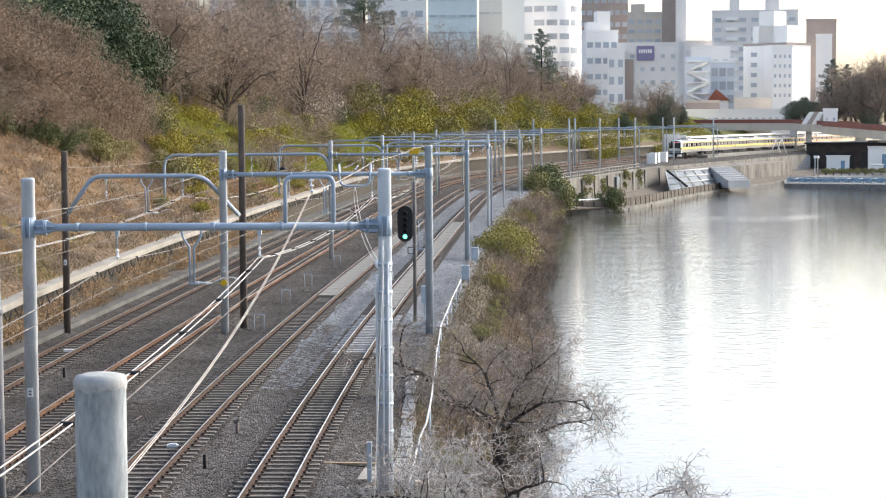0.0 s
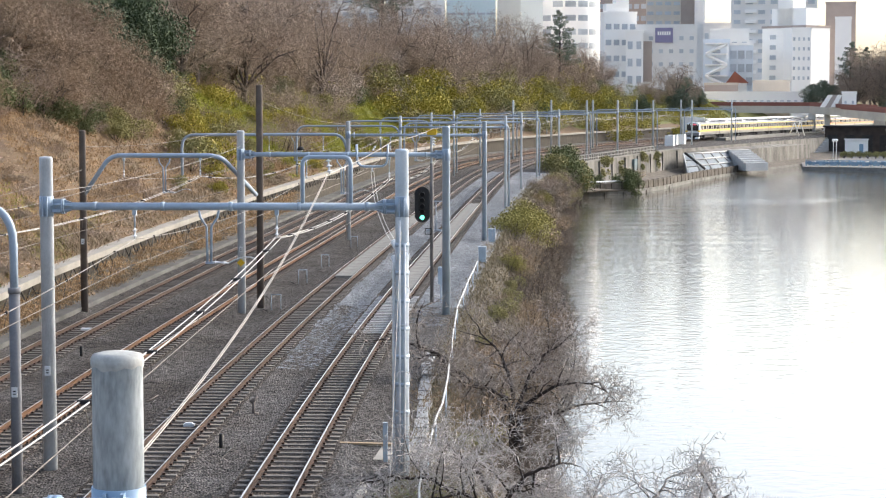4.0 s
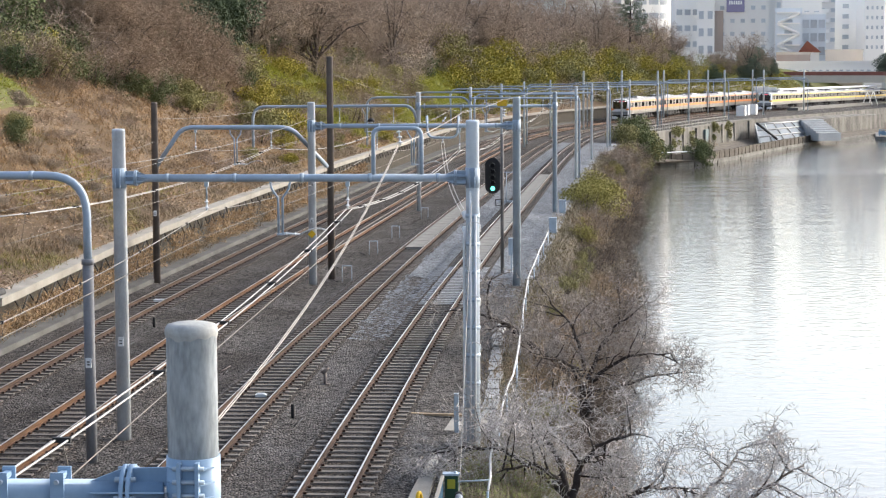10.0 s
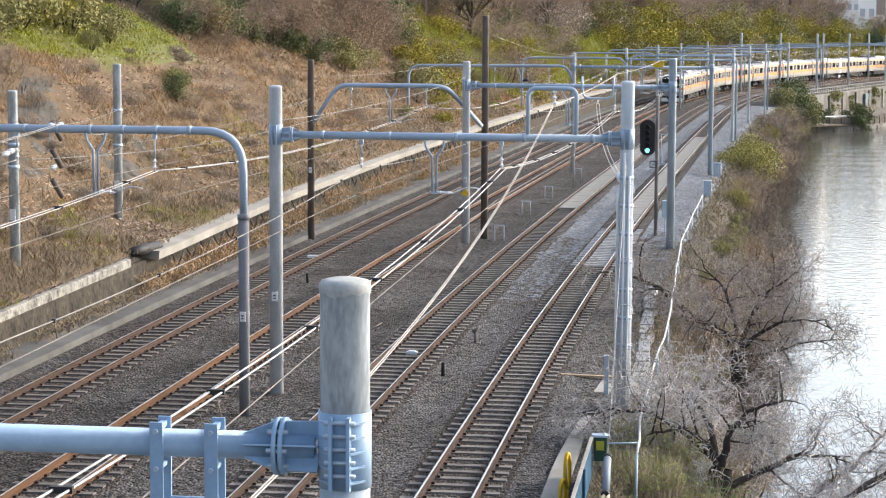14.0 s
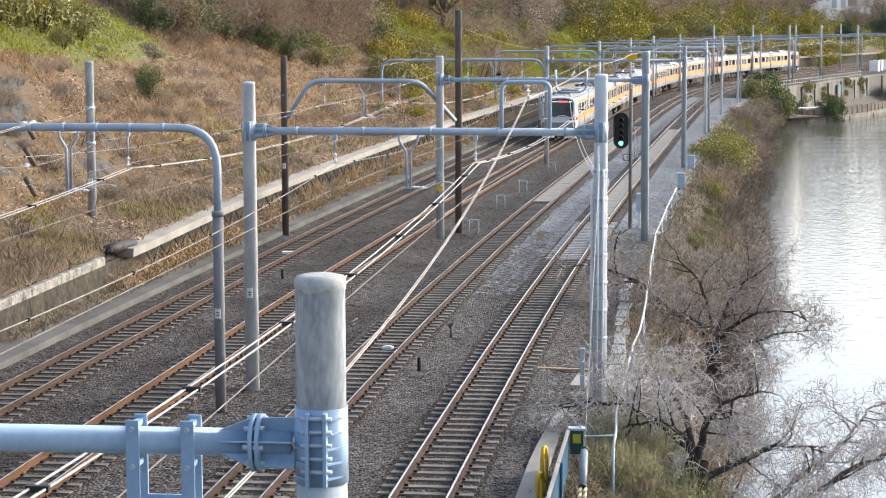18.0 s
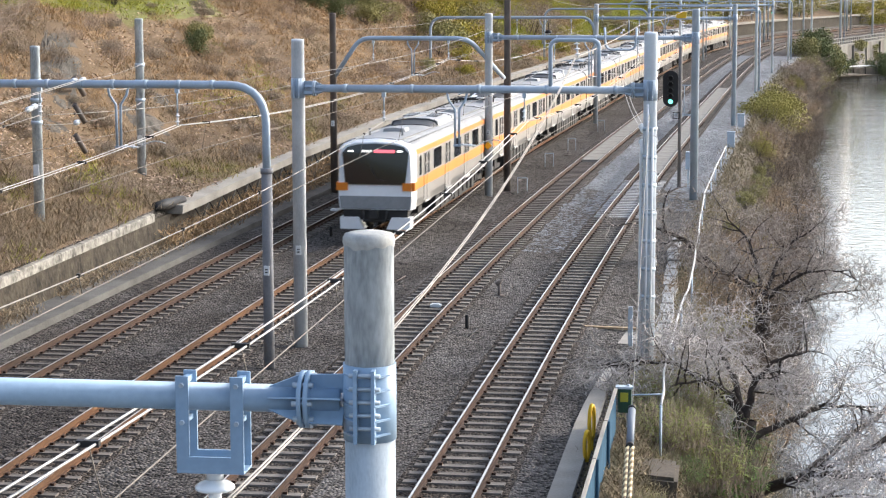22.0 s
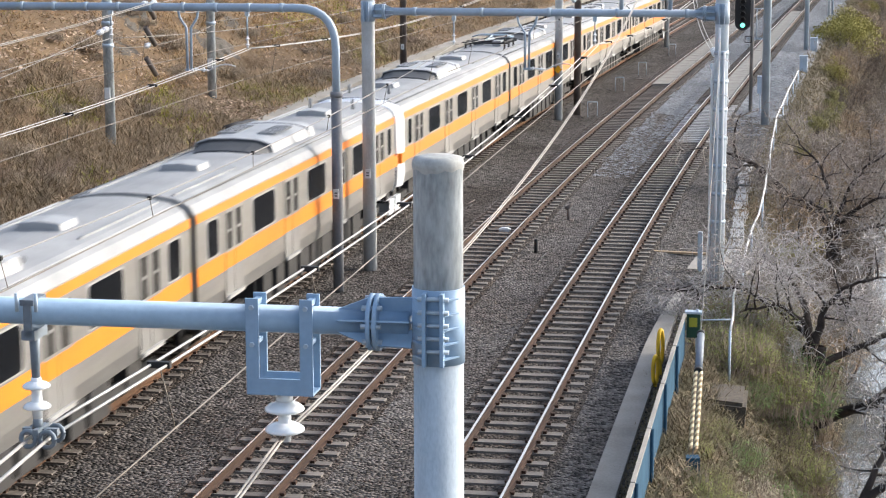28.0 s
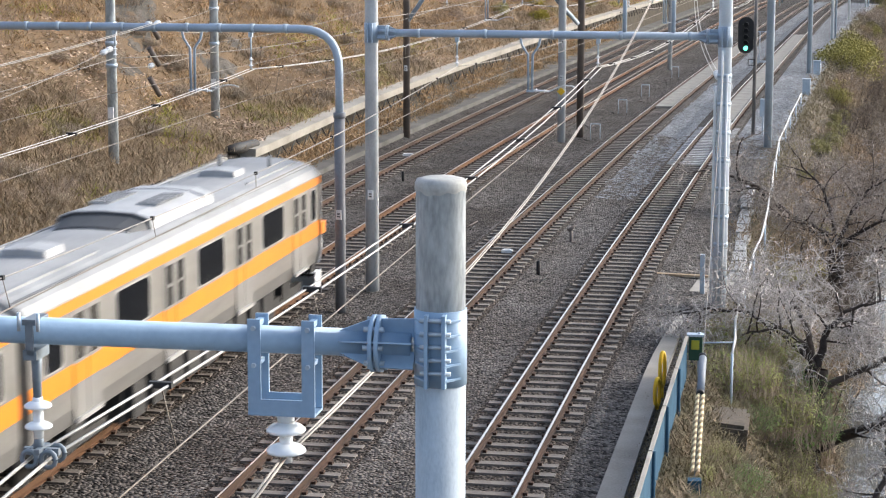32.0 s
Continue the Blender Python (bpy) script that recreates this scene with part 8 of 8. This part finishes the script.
# station: platform, roof and boards
root = tagged(empty("station_platform"), "far station platform under a pale roof", "platform")
bm = bmesh.new()
sweep(bm, stops((462, 640, 8)), [(1.75, -0.4), (4.2, -0.4), (4.2, 0.35), (1.75, 0.35)])
part("platform_edge", bm, CONC, root)
bm = bmesh.new()
sweep(bm, stops((468, 640, 8)), [(-2.3, 4.35), (-1.4, 4.2), (-1.4, 4.45), (-2.3, 4.6)])
part("roof", bm, WALL_W, root, "pale platform roof")
for k in range(12):
    bm = bmesh.new()
    s = 470 + k * 9
    tube(bm, [on(s, -1.85, -0.3), on(s, -1.85, 4.4)], 0.1, 6)
    part("column", bm, GALV, root)
for s, o, wd, z0, z1 in ((468, -5.9, 3.2, 1.0, 4.6), (476, -5.9, 2.5, 1.2, 4.4)):
    bm = bmesh.new()
    box(bm, -wd / 2, wd / 2, -0.1, 0.1, z0 - 1.4, z1, m=at_line(s, o, 0))
    tagged(link("station_board", bm, WALL_W), "white board beside the far platform", "board", "station boards")
for s, o in ((418, 2.9), (424, 3.2), (410, 4.0)):
    bm = bmesh.new()
    box(bm, -0.8, 0.8, -0.6, 0.6, -0.4, 1.6, m=at_line(s, o, 0))
    tagged(link("trackside_cabinet", bm, WALL_W), "white equipment cabinet near the station", "cabinet", "trackside cabinets")
# retaining walls on the lake side of the curve, quay with its parapet, and slanted revetment
bm = bmesh.new()
sweep(bm, stops((268, 560, 3)), lambda s: [(edge(s) - 0.3, -4.0), (edge(s) + 0.25, -4.0), (edge(s) + 0.05, -0.3), (edge(s) - 0.3, -0.3)])
LAKE_WALL = tagged(link("wall_lake", bm, WALL_S), "pale streaked retaining wall below the tracks", "retaining wall", kind="structure")
bm = bmesh.new()
sweep(bm, stops((268, 384, 3)), lambda s: [(edge(s) - 0.4, -0.3), (edge(s) + 0.16, -0.3), (edge(s) + 0.16, -0.12), (edge(s) - 0.4, -0.12)])
part("wall_cap", bm, CONC, LAKE_WALL, "grey concrete wall cap")
# buttresses and recessed doors on the wall
for k, s in enumerate((282, 291, 303, 312, 322, 334, 345, 357, 368, 380)):
    bm = bmesh.new()
    box(bm, 0.0, 0.3, -0.3, 0.3, -4.0, -0.45, m=at_line(s, edge(s), 0))
    part("buttress", bm, WALL_S, LAKE_WALL)
for s, w, z1, lb in ((300, 1.6, -1.2, "dark opening in the wall"), (343, 2.0, -0.9, "teal-grey steel door in the wall")):
    bm = bmesh.new()
    box(bm, 0.0, 0.34, -w, w, -3.8, z1, m=at_line(s, edge(s), 0))
    part("wall_door", bm, mat("teal_door", (0.12, 0.165, 0.175), (0.07, 0.095, 0.1), rough=0.7, scale=0.6, fine=8, bump=0.05), LAKE_WALL, lb)
random.seed(58)
blobs = []
for s, w, n in ((276, 3.0, 10), (288, 2.2, 6), (297, 2.0, 7), (316, 3.5, 9), (330, 2.0, 5), (349, 3.0, 8), (362, 2.0, 5)):
    for k in range(n):
        q = s + random.gauss(0, w * 0.5)
        z = -0.4 - 3.2 * random.random() ** 1.4
        blobs.append((on(q, edge(q) + 0.25, z), random.uniform(0.35, 0.8)))
v, f = leaf_cloud(9000, 0.13, blobs)
tagged(raw("wall_ivy", v, f, LEAF_O), "straggling ivy hanging on the lake wall", "ivy", kind="stuff")
QUAY = stops((274, 300, 1.0), (300, 471, 3))
bm = bmesh.new()
sweep(bm, QUAY, lambda s: [(shore(s) - 0.7, -6.4), (shore(s) + 0.2, -6.4), (shore(s), -3.7), (shore(s) - 0.7, -3.7)])
tagged(link("quay_wall", bm, mat("streaked_quay_concrete", (0.22, 0.205, 0.18), (0.06, 0.055, 0.047), rough=0.9, scale=0.5, fine=8, bump=0.2, stretch=(1.6, 1.6, 0.25))), "pale stained quay wall at the water", "quay", kind="structure")
bm = bmesh.new()
sweep(bm, QUAY, lambda s: [(shore(s) - 0.1, -4.5), (shore(s) + 0.3, -4.5), (shore(s) + 0.3, -4.35), (shore(s) - 0.1, -4.35)])
tagged(link("quay_ledge", bm, CONC_L), "thin pale ledge low on the quay wall", "quay", kind="structure")
# dark drain stains with pipes down the quay
for s in (279.5, 283, 290, 303, 322, 341, 354):
    p = on(s, shore(s) + 0.28, 0)
    bm = bmesh.new()
    tube(bm, [p + Vector((0, 0, -3.9)), p + Vector((0, 0, -5.3))], 0.1, 6)
    tagged(link("drain_pipe", bm, CONC_D), "dark drain pipe down the quay", "pipe", "quay drains")
root = tagged(empty("lattice_railing"), "grey railing of close posts above the retaining wall", "railing")
for k in range(74):
    s = 268 + k * 1.3
    bm = bmesh.new()
    box(bm, -0.06, 0.06, -0.13, 0.13, -0.12, 0.72, m=at_line(s, edge(s) - 0.1, 0))
    part("post", bm, CONC_L, root)
for z in (0.25, 0.76):
    bm = bmesh.new()
    sweep(bm, stops((267, 364, 2)), lambda s: [(edge(s) - 0.17, z - 0.06), (edge(s) - 0.03, z - 0.06), (edge(s) - 0.03, z + 0.06), (edge(s) - 0.17, z + 0.06)])
    part("rail", bm, CONC, root)
# parapet: panels and posts at even steps along the quay edge
root = tagged(empty("quay_parapet"), "dark parapet of posts and panels along the quay", "parapet")
line, run, spots = [on(s, shore(s) - 0.35, 0) for s in stops((277.5, 300, 0.5), (300, 386, 1.0))], 0.0, []
spots.append(line[0])
for a, b in zip(line, line[1:]):
    run += (b - a).length
    if run >= 2.3:
        spots.append(b)
        run = 0.0
for a, b in zip(spots, spots[1:]):
    d = (b - a)
    m = Matrix.Translation((a + b) / 2) @ Matrix.Rotation(math.atan2(d.y, d.x), 4, "Z")
    bm = bmesh.new()
    box(bm, -d.length / 2 + 0.16, d.length / 2 - 0.16, -0.07, 0.07, -3.7, -2.75, m=m)
    part("panel", bm, CONC_D, root)
    bm = bmesh.new()
    box(bm, -d.length / 2, d.length / 2, -0.13, 0.13, -2.75, -2.58, m=m)
    part("cap", bm, CONC_D, root)
    bm = bmesh.new()
    box(bm, -0.17, 0.17, -0.16, 0.16, -3.7, -2.52, m=Matrix.Translation(a) @ Matrix.Rotation(math.atan2(d.y, d.x), 4, "Z"))
    part("post", bm, CONC_D, root)
root = tagged(empty("pipe_rail"), "white pipe rail at the quay end", "railing")
bm = bmesh.new()
tube(bm, [on(s, shore(s) - 0.9, -2.35) for s in (278, 279, 280.5, 282, 284, 286)], 0.09, 6)
part("rail", bm, WHITEP, root)
for s in (278, 281, 284, 286):
    bm = bmesh.new()
    tube(bm, [on(s, shore(s) - 0.9, -3.8), on(s, shore(s) - 0.9, -2.35)], 0.07, 6)
    part("post", bm, WHITEP, root)
# the slanted face between four corners, with slate panels between pale ribs
root = tagged(empty("revetment"), "slanted slate-panelled revetment with pale concrete ribs", "revetment")
CORNERS = (on(366, 15.1, -0.8), on(387, 19.8, -0.8), on(334, 20.1, -3.15), on(376, 25.1, -3.15))
# Stair corners scaled towards the camera so they line up in view.
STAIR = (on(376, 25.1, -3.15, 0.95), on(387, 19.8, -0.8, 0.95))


def rev(u, t, z=0.0):
    """u along the face, t from its top (0) to its foot (1)."""
    return CORNERS[0].lerp(CORNERS[1], u).lerp(CORNERS[2].lerp(CORNERS[3], u), t) + Vector((0, 0, z))


bm = bmesh.new()
top = [rev(0, 0), rev(1, 0), rev(1, 1), rev(0, 1)]
hi = [bm.verts.new(q + Vector((0, 0, -0.06))) for q in top]
lo = [bm.verts.new(Vector((q.x, q.y, -4.2))) for q in top]
bm.faces.new(hi)
bm.faces.new(lo[::-1])
for k in range(4):
    bm.faces.new((hi[k], lo[k], lo[(k + 1) % 4], hi[(k + 1) % 4]))
part("bed", bm, CONC, root, "grey concrete bed")
SLATE = mat("slate_panel", (0.3, 0.335, 0.37), (0.22, 0.25, 0.28), rough=0.6, scale=0.5, fine=6, bump=0.1)
for i in range(5):
    for k in range(3):
        bm = bmesh.new()
        v = [bm.verts.new(rev(u, t, 0.03)) for u, t in ((i / 5 + 0.02, k / 3 + 0.04), ((i + 1) / 5 - 0.02, k / 3 + 0.04), ((i + 1) / 5 - 0.02, (k + 1) / 3 - 0.04), (i / 5 + 0.02, (k + 1) / 3 - 0.04))]
        bm.faces.new(v)
        bmesh.ops.solidify(bm, geom=bm.faces[:], thickness=0.12)
        part("panel", bm, SLATE, root)
RIB = mat("pale_rib", (0.5, 0.5, 0.49), (0.36, 0.36, 0.355), rough=0.8, scale=0.6, fine=8, bump=0.05)
for i in range(6):
    bm = bmesh.new()
    tube(bm, [rev(i / 5, 0, 0.06), rev(i / 5, 1, 0.06)], 0.13, 4)
    part("rib", bm, RIB, root, "pale concrete rib")
for k in range(4):
    bm = bmesh.new()
    tube(bm, [rev(0, k / 3, 0.06), rev(1, k / 3, 0.06)], 0.14, 4)
    part("rib", bm, RIB, root, "pale concrete rib")
bm = bmesh.new()
tube(bm, [rev(0.02, 0.02, 0.35), rev(0.28, 0.98, 0.35)], 0.2, 5)
part("stair_rail", bm, DARK, root, "dark slanting stair rail")
for k in range(7):
    bm = bmesh.new()
    a, b = STAIR[0].lerp(STAIR[1], k / 7), STAIR[0].lerp(STAIR[1], (k + 1) / 7)
    zt = -2.0 + k * 0.34
    for q in (0, 1):
        for c in (a, b):
            for z in (-3.4, zt):
                bm.verts.new(Vector((c.x + q * 4.6, c.y + q * 2.2, z)))
    vs = list(bm.verts)
    for f in ((0, 1, 3, 2), (4, 6, 7, 5), (0, 4, 5, 1), (2, 3, 7, 6), (0, 2, 6, 4), (1, 5, 7, 3)):
        bm.faces.new([vs[n] for n in f])
    part("step", bm, RIB, root, "pale stepped block")
bm = bmesh.new()
sweep(bm, stops((386, 452, 4)), lambda s: [(edge(s) - 0.2, -4.0), (ip(s, (386, 19.6), (452, 25.5)), -4.0), (ip(s, (386, 19.5), (452, 25.3)), -0.75), (edge(s) - 0.2, -0.75)])
tagged(link("terrace", bm, WALL_S), "stained terrace wall above the quay", "terrace", kind="structure")
# far shore to the right: dock and land
bm = bmesh.new()
pts = [polar(17.05, 383), polar(24, 372), polar(34, 380), polar(60, 420), polar(60, 900), polar(12, 900), polar(14.2, 640), polar(16.9, 500)]
lo = [bm.verts.new((p.x, p.y, -7.0)) for p in pts]
hi = [bm.verts.new((p.x, p.y, -3.65 if k in (0, 1, 2, 7) else 3.0)) for k, p in enumerate(pts)]
bm.faces.new(hi)
for k in range(len(pts)):
    bm.faces.new((lo[k], lo[(k + 1) % len(pts)], hi[(k + 1) % len(pts)], hi[k]))
tagged(link("far_shore", bm, CONC), "far shore of the lake with a dark quay", "shore", kind="structure")
DOCK = mat("dock_blue", (0.24, 0.36, 0.46), (0.16, 0.25, 0.33), rough=0.7, scale=0.5, fine=6, bump=0.05, rnd=0.4)
root = tagged(empty("dock_fence"), "low blue fence along the far dock", "fence")
for k in range(44):
    p = polar(17.15 + k * 0.1, 384.5 - k * 0.16)
    m = Matrix.Translation((p.x, p.y, 0)) @ Matrix.Rotation(-radians(18), 4, "Z")
    if k % 3:
        bm = bmesh.new()
        box(bm, -0.3, 0.3, -0.06, 0.06, -3.45, -2.7 + 0.12 * math.sin(k * 2.1), m=m)
        part("panel", bm, DOCK, root)
    else:
        bm = bmesh.new()
        box(bm, -0.08, 0.08, -0.08, 0.08, -3.7, -2.35, m=m)
        part("post", bm, DOCK, root)
bm = bmesh.new()
tube(bm, [polar(17.15 + k * 0.43, 384.5 - k * 0.69, -2.45) for k in range(11)], 0.06, 5)
part("rail", bm, DOCK, root)
# moored boats behind the fence, each with a hull and a pale thwart
for k in range(11):
    root = tagged(empty("rowing_boat"), "small blue rowing boat laid up on the far dock", "boat", "laid-up boats")
    root.matrix_basis = Matrix.Translation(polar(17.4 + k * 0.36, 392, -3.6)) @ Matrix.Rotation(-radians(18 + 25 * math.sin(k * 3.3)), 4, "Z")
    bm = bmesh.new()
    ring = []
    for x, wd, z in ((-1.9, 0.35, 0.75), (-1.2, 0.6, 0.62), (0, 0.7, 0.58), (1.2, 0.55, 0.64), (1.9, 0.08, 0.85)):
        ring.append([bm.verts.new((x, y * wd, zz)) for y, zz in ((-1, z), (-0.65, 0.1), (0.65, 0.1), (1, z))])
    for a, b in zip(ring, ring[1:]):
        for i in range(4):
            bm.faces.new((a[i], b[i], b[(i + 1) % 4], a[(i + 1) % 4]))
    bm.faces.new(ring[0])
    bm.faces.new(ring[-1][::-1])
    part("hull", bm, DOCK, root)
    bm = bmesh.new()
    box(bm, -0.15, 0.15, -0.66, 0.66, 0.58, 0.7)
    part("thwart", bm, WALL_W, root, "pale thwart")
for az0, az1, r, z0, z1 in ((18.22, 18.86, 455, -3.1, 0.0), (19.37, 20.0, 455, -3.1, 2.1), (19.5, 19.8, 435, -3.3, -1.5)):
    wd = r * math.tan(radians(az1 - az0))
    root = tagged(empty("dock_hut"), "small white hut on the far dock", "hut", "dock huts")
    root.matrix_basis = Matrix.Translation(polar((az0 + az1) / 2, r)) @ Matrix.Rotation(-radians(az0), 4, "Z")
    bm = bmesh.new()
    box(bm, -wd / 2, wd / 2, 0, 3, z0, z1)
    part("wall", bm, WALL_W, root)
    bm = bmesh.new()
    box(bm, -wd / 2 - 0.2, wd / 2 + 0.2, -0.3, 3.2, z1, z1 + 0.2)
    part("roof", bm, WALL_G, root)
    bm = bmesh.new()
    box(bm, wd * 0.12, wd * 0.3, -0.06, 0.0, z0 + 0.2, z0 + (z1 - z0) * 0.7)
    part("door", bm, DOCK, root, "blue-grey door")
# dark box with shutters, added to stand for the shade under the bridge
root = tagged(empty("boathouse"), "dark shuttered box standing in for shade under the bridge", "building")
root.matrix_basis = Matrix.Translation(polar(19.4, 470)) @ Matrix.Rotation(-radians(19.4), 4, "Z")
bm = bmesh.new()
box(bm, -14.3, 14.0, 0, 8, -3.7, 2.6)
BRIDGE_SHADE = mat("bridge_shade_brown", (0.075, 0.058, 0.05), (0.04, 0.031, 0.027), rough=0.9, scale=0.8, fine=12, bump=0.2)
part("wall", bm, BRIDGE_SHADE, root)
bm = bmesh.new()
box(bm, -14.8, 14.5, -0.7, 8.5, 2.6, 3.0)
part("roof", bm, DARK, root)
for k in range(7):
    bm = bmesh.new()
    x = -12.6 + k * 4.0
    box(bm, x - 1.2, x + 1.2, -0.08, 0.0, -3.2, 0.8)
    part("shutter", bm, UNDER, root)
# pale steps that climb from the inlet to the bridge
root = tagged(empty("bank_steps"), "pale concrete steps from the water to the bridge", "steps")
for k in range(7):
    bm = bmesh.new()
    c = polar(17.0 + 0.075 * k, 448 + 3 * k)
    wd = 3.3 - 0.12 * k
    box(bm, -wd, wd, 0, 3.2, -5.6, -3.1 + 0.5 * k, m=Matrix.Translation(c) @ Matrix.Rotation(-radians(17), 4, "Z"))
    part("step", bm, RIB, root)
root = tagged(empty("stair_truss"), "white steel stair truss beside the bridge pier", "stairs")
for a, b in (((16.62, -1.0), (16.8, 3.4)), ((16.8, 3.4), (16.98, -1.0)), ((16.78, -1.0), (16.96, 3.6)), ((16.96, 3.6), (17.12, -0.8)), ((16.6, 3.3), (17.15, 3.7)), ((16.6, -1.0), (17.15, -0.8))):
    bm = bmesh.new()
    tube(bm, [polar(a[0], 500, a[1]), polar(b[0], 500, b[1])], 0.13, 5)
    part("brace", bm, WALL_W, root)
for az in (17.9, 17.98):
    bm = bmesh.new()
    p = polar(az, 425)
    tube(bm, [p + Vector((0, 0, -3.6)), p + Vector((0, 0, 0.3))], 0.08, 5)
    bmesh.ops.create_icosphere(bm, subdivisions=1, radius=0.38, matrix=Matrix.Translation(p + Vector((0, 0, 0.5))))
    tagged(link("dock_lamp", bm, WALL_W), "globe lamp post on the far dock", "lamp", "dock lamps")
# trees of the far shore
random.seed(77)


def put_far(ob, az, r, z, size, turn=None):
    m = Matrix.Translation(polar(az, r, z)) @ Matrix.Rotation(random.uniform(0, 6) if turn is None else turn, 4, "Z") @ Matrix.Scale(size, 4)
    c = copy_thing(ob, m)
    c.scale = (size, size, size)
    return c


# Paler copy of the evergreen: haze over the far shore is in its leaves.
EVER_F = shrub("evergreen_tree", "evergreen tree on the far shore with haze in its colour", 3.4, 9.0, 9000, 0.17, leaf_mat("hazed_evergreen_leaves", (0.085, 0.105, 0.078), (0.2, 0.225, 0.16)), 34, "tree", "evergreen trees")
EVER_F.matrix_basis = Matrix.Translation(polar(19.4, 548, 4.5))
for az, r, z, k in ((13.55, 470, 4.5, 1.0), (17.3, 556, 6.5, 0.95), (17.6, 552, 8.5, 0.8), (17.9, 556, 8.0, 0.7), (13.35, 500, 8.5, 0.8), (13.75, 495, 8.5, 0.85), (14.1, 510, 7.0, 0.7)):
    put_far(EVER_F, az, r, z, k)


def conifer(name, label, h, r, n):
    root = tagged(empty(name), label, "tree", "conifers")
    bm = bmesh.new()
    tube(bm, [(0, 0, -1), (0.1, 0, h * 0.5), (0, 0.05, h)], [0.28, 0.17, 0.03], 7)
    part("trunk", bm, BARK, root)
    blobs, bm = [], bmesh.new()
    for k in range(n):
        w = (k + 0.5) / n
        a = k * 2.4 + random.uniform(-0.5, 0.5)
        q = r * (1 - w) ** 0.6 * random.uniform(0.55, 1.0) + 0.3
        z = h * (0.2 + 0.78 * w)
        tube(bm, [(0, 0, z - 0.1 * q), (math.cos(a) * q, math.sin(a) * q, z + 0.1 * q)], [0.08, 0.02], 4, cap=False)
        for e in (0.4, 0.7, 1.0):
            blobs.append(((math.cos(a) * q * e, math.sin(a) * q * e, z + 0.1 * q * e + 0.1), (0.35 + 0.45 * (1 - w)) * (1.15 - 0.35 * e)))
    tagged(part("branch", bm, BARK, root), kind="stuff")
    v, f = leaf_cloud(9000, 0.15, blobs)
    tagged(raw("crown", v, f, LEAF_P, root), "dark layered needles", kind="stuff")
    return root


PINE = conifer("conifer", "tall dark layered pine among bare trees", 13.5, 4.6, 34)
PINE.matrix_basis = Matrix.Translation(polar(10.1, 398, 13.4))
for az, r, z, k in ((18.35, 560, 8.0, 1.25), (18.75, 565, 8.0, 1.15), (2.0, 300, 16.0, 1.5), (5.0, 330, 20.0, 1.25)):
    put_far(PINE, az, r, z, k)
for az, r, z, k in ((18.5, 548, 6, 1.1), (18.7, 552, 6, 1.2), (19.05, 548, 6, 1.3), (19.35, 552, 6, 1.3), (19.65, 546, 6, 1.3), (20.0, 550, 6, 1.3), (19.2, 560, 8, 1.1), (19.5, 556, 8, 1.2), (19.85, 560, 8, 1.25), (20.3, 560, 8, 1.2), (20.8, 560, 8, 1.2), (18.9, 580, 8, 1.3), (12.6, 470, 6.0, 0.7), (13.4, 470, 7, 1.0), (11.2, 420, 7.0, 0.9), (10.5, 410, 8, 0.8)):
    put_far(TREES[random.randrange(4)], az, r, z, k)
for k in range(10):
    put_far(OLIVE, 18.2 + k * 0.22, 400, -2.4, 0.7)

RUN = ((-3, 640), (0, 576), (3, 512), (6, 446), (9, 383), (13, 281), (16, 206), (18, 158), (20, 114.6), (22, 71.4), (23, 49.6), (25, 5.7), (28, -60.0), (30, -103.4), (32, -147.3), (34, -191.2))


def front_at(t):
    """Where the front of the orange train is along the line: a smooth curve through RUN."""
    i = max(k for k in range(1, len(RUN) - 2) if RUN[k][0] <= t or k == 1)
    (ta, a), (tb, b), (tc, c), (td, d) = RUN[i - 1:i + 3]
    h = tc - tb
    m0, m1 = (c - a) / (tc - ta) * h, (d - b) / (td - tb) * h
    u = (t - tb) / h
    return (2 * u ** 3 - 3 * u ** 2 + 1) * b + (u ** 3 - 2 * u ** 2 + u) * m0 + (-2 * u ** 3 + 3 * u ** 2) * c + (u ** 3 - u ** 2) * m1


def motions():
    for i, (c, turned) in enumerate(EXPRESS):
        walk(c, [(k * 0.5, car_pose(beyond(front_at(k * 0.5), PITCH * (i + 0.5), OFF_B), OFF_B, turned)) for k in range(65)])


motions()
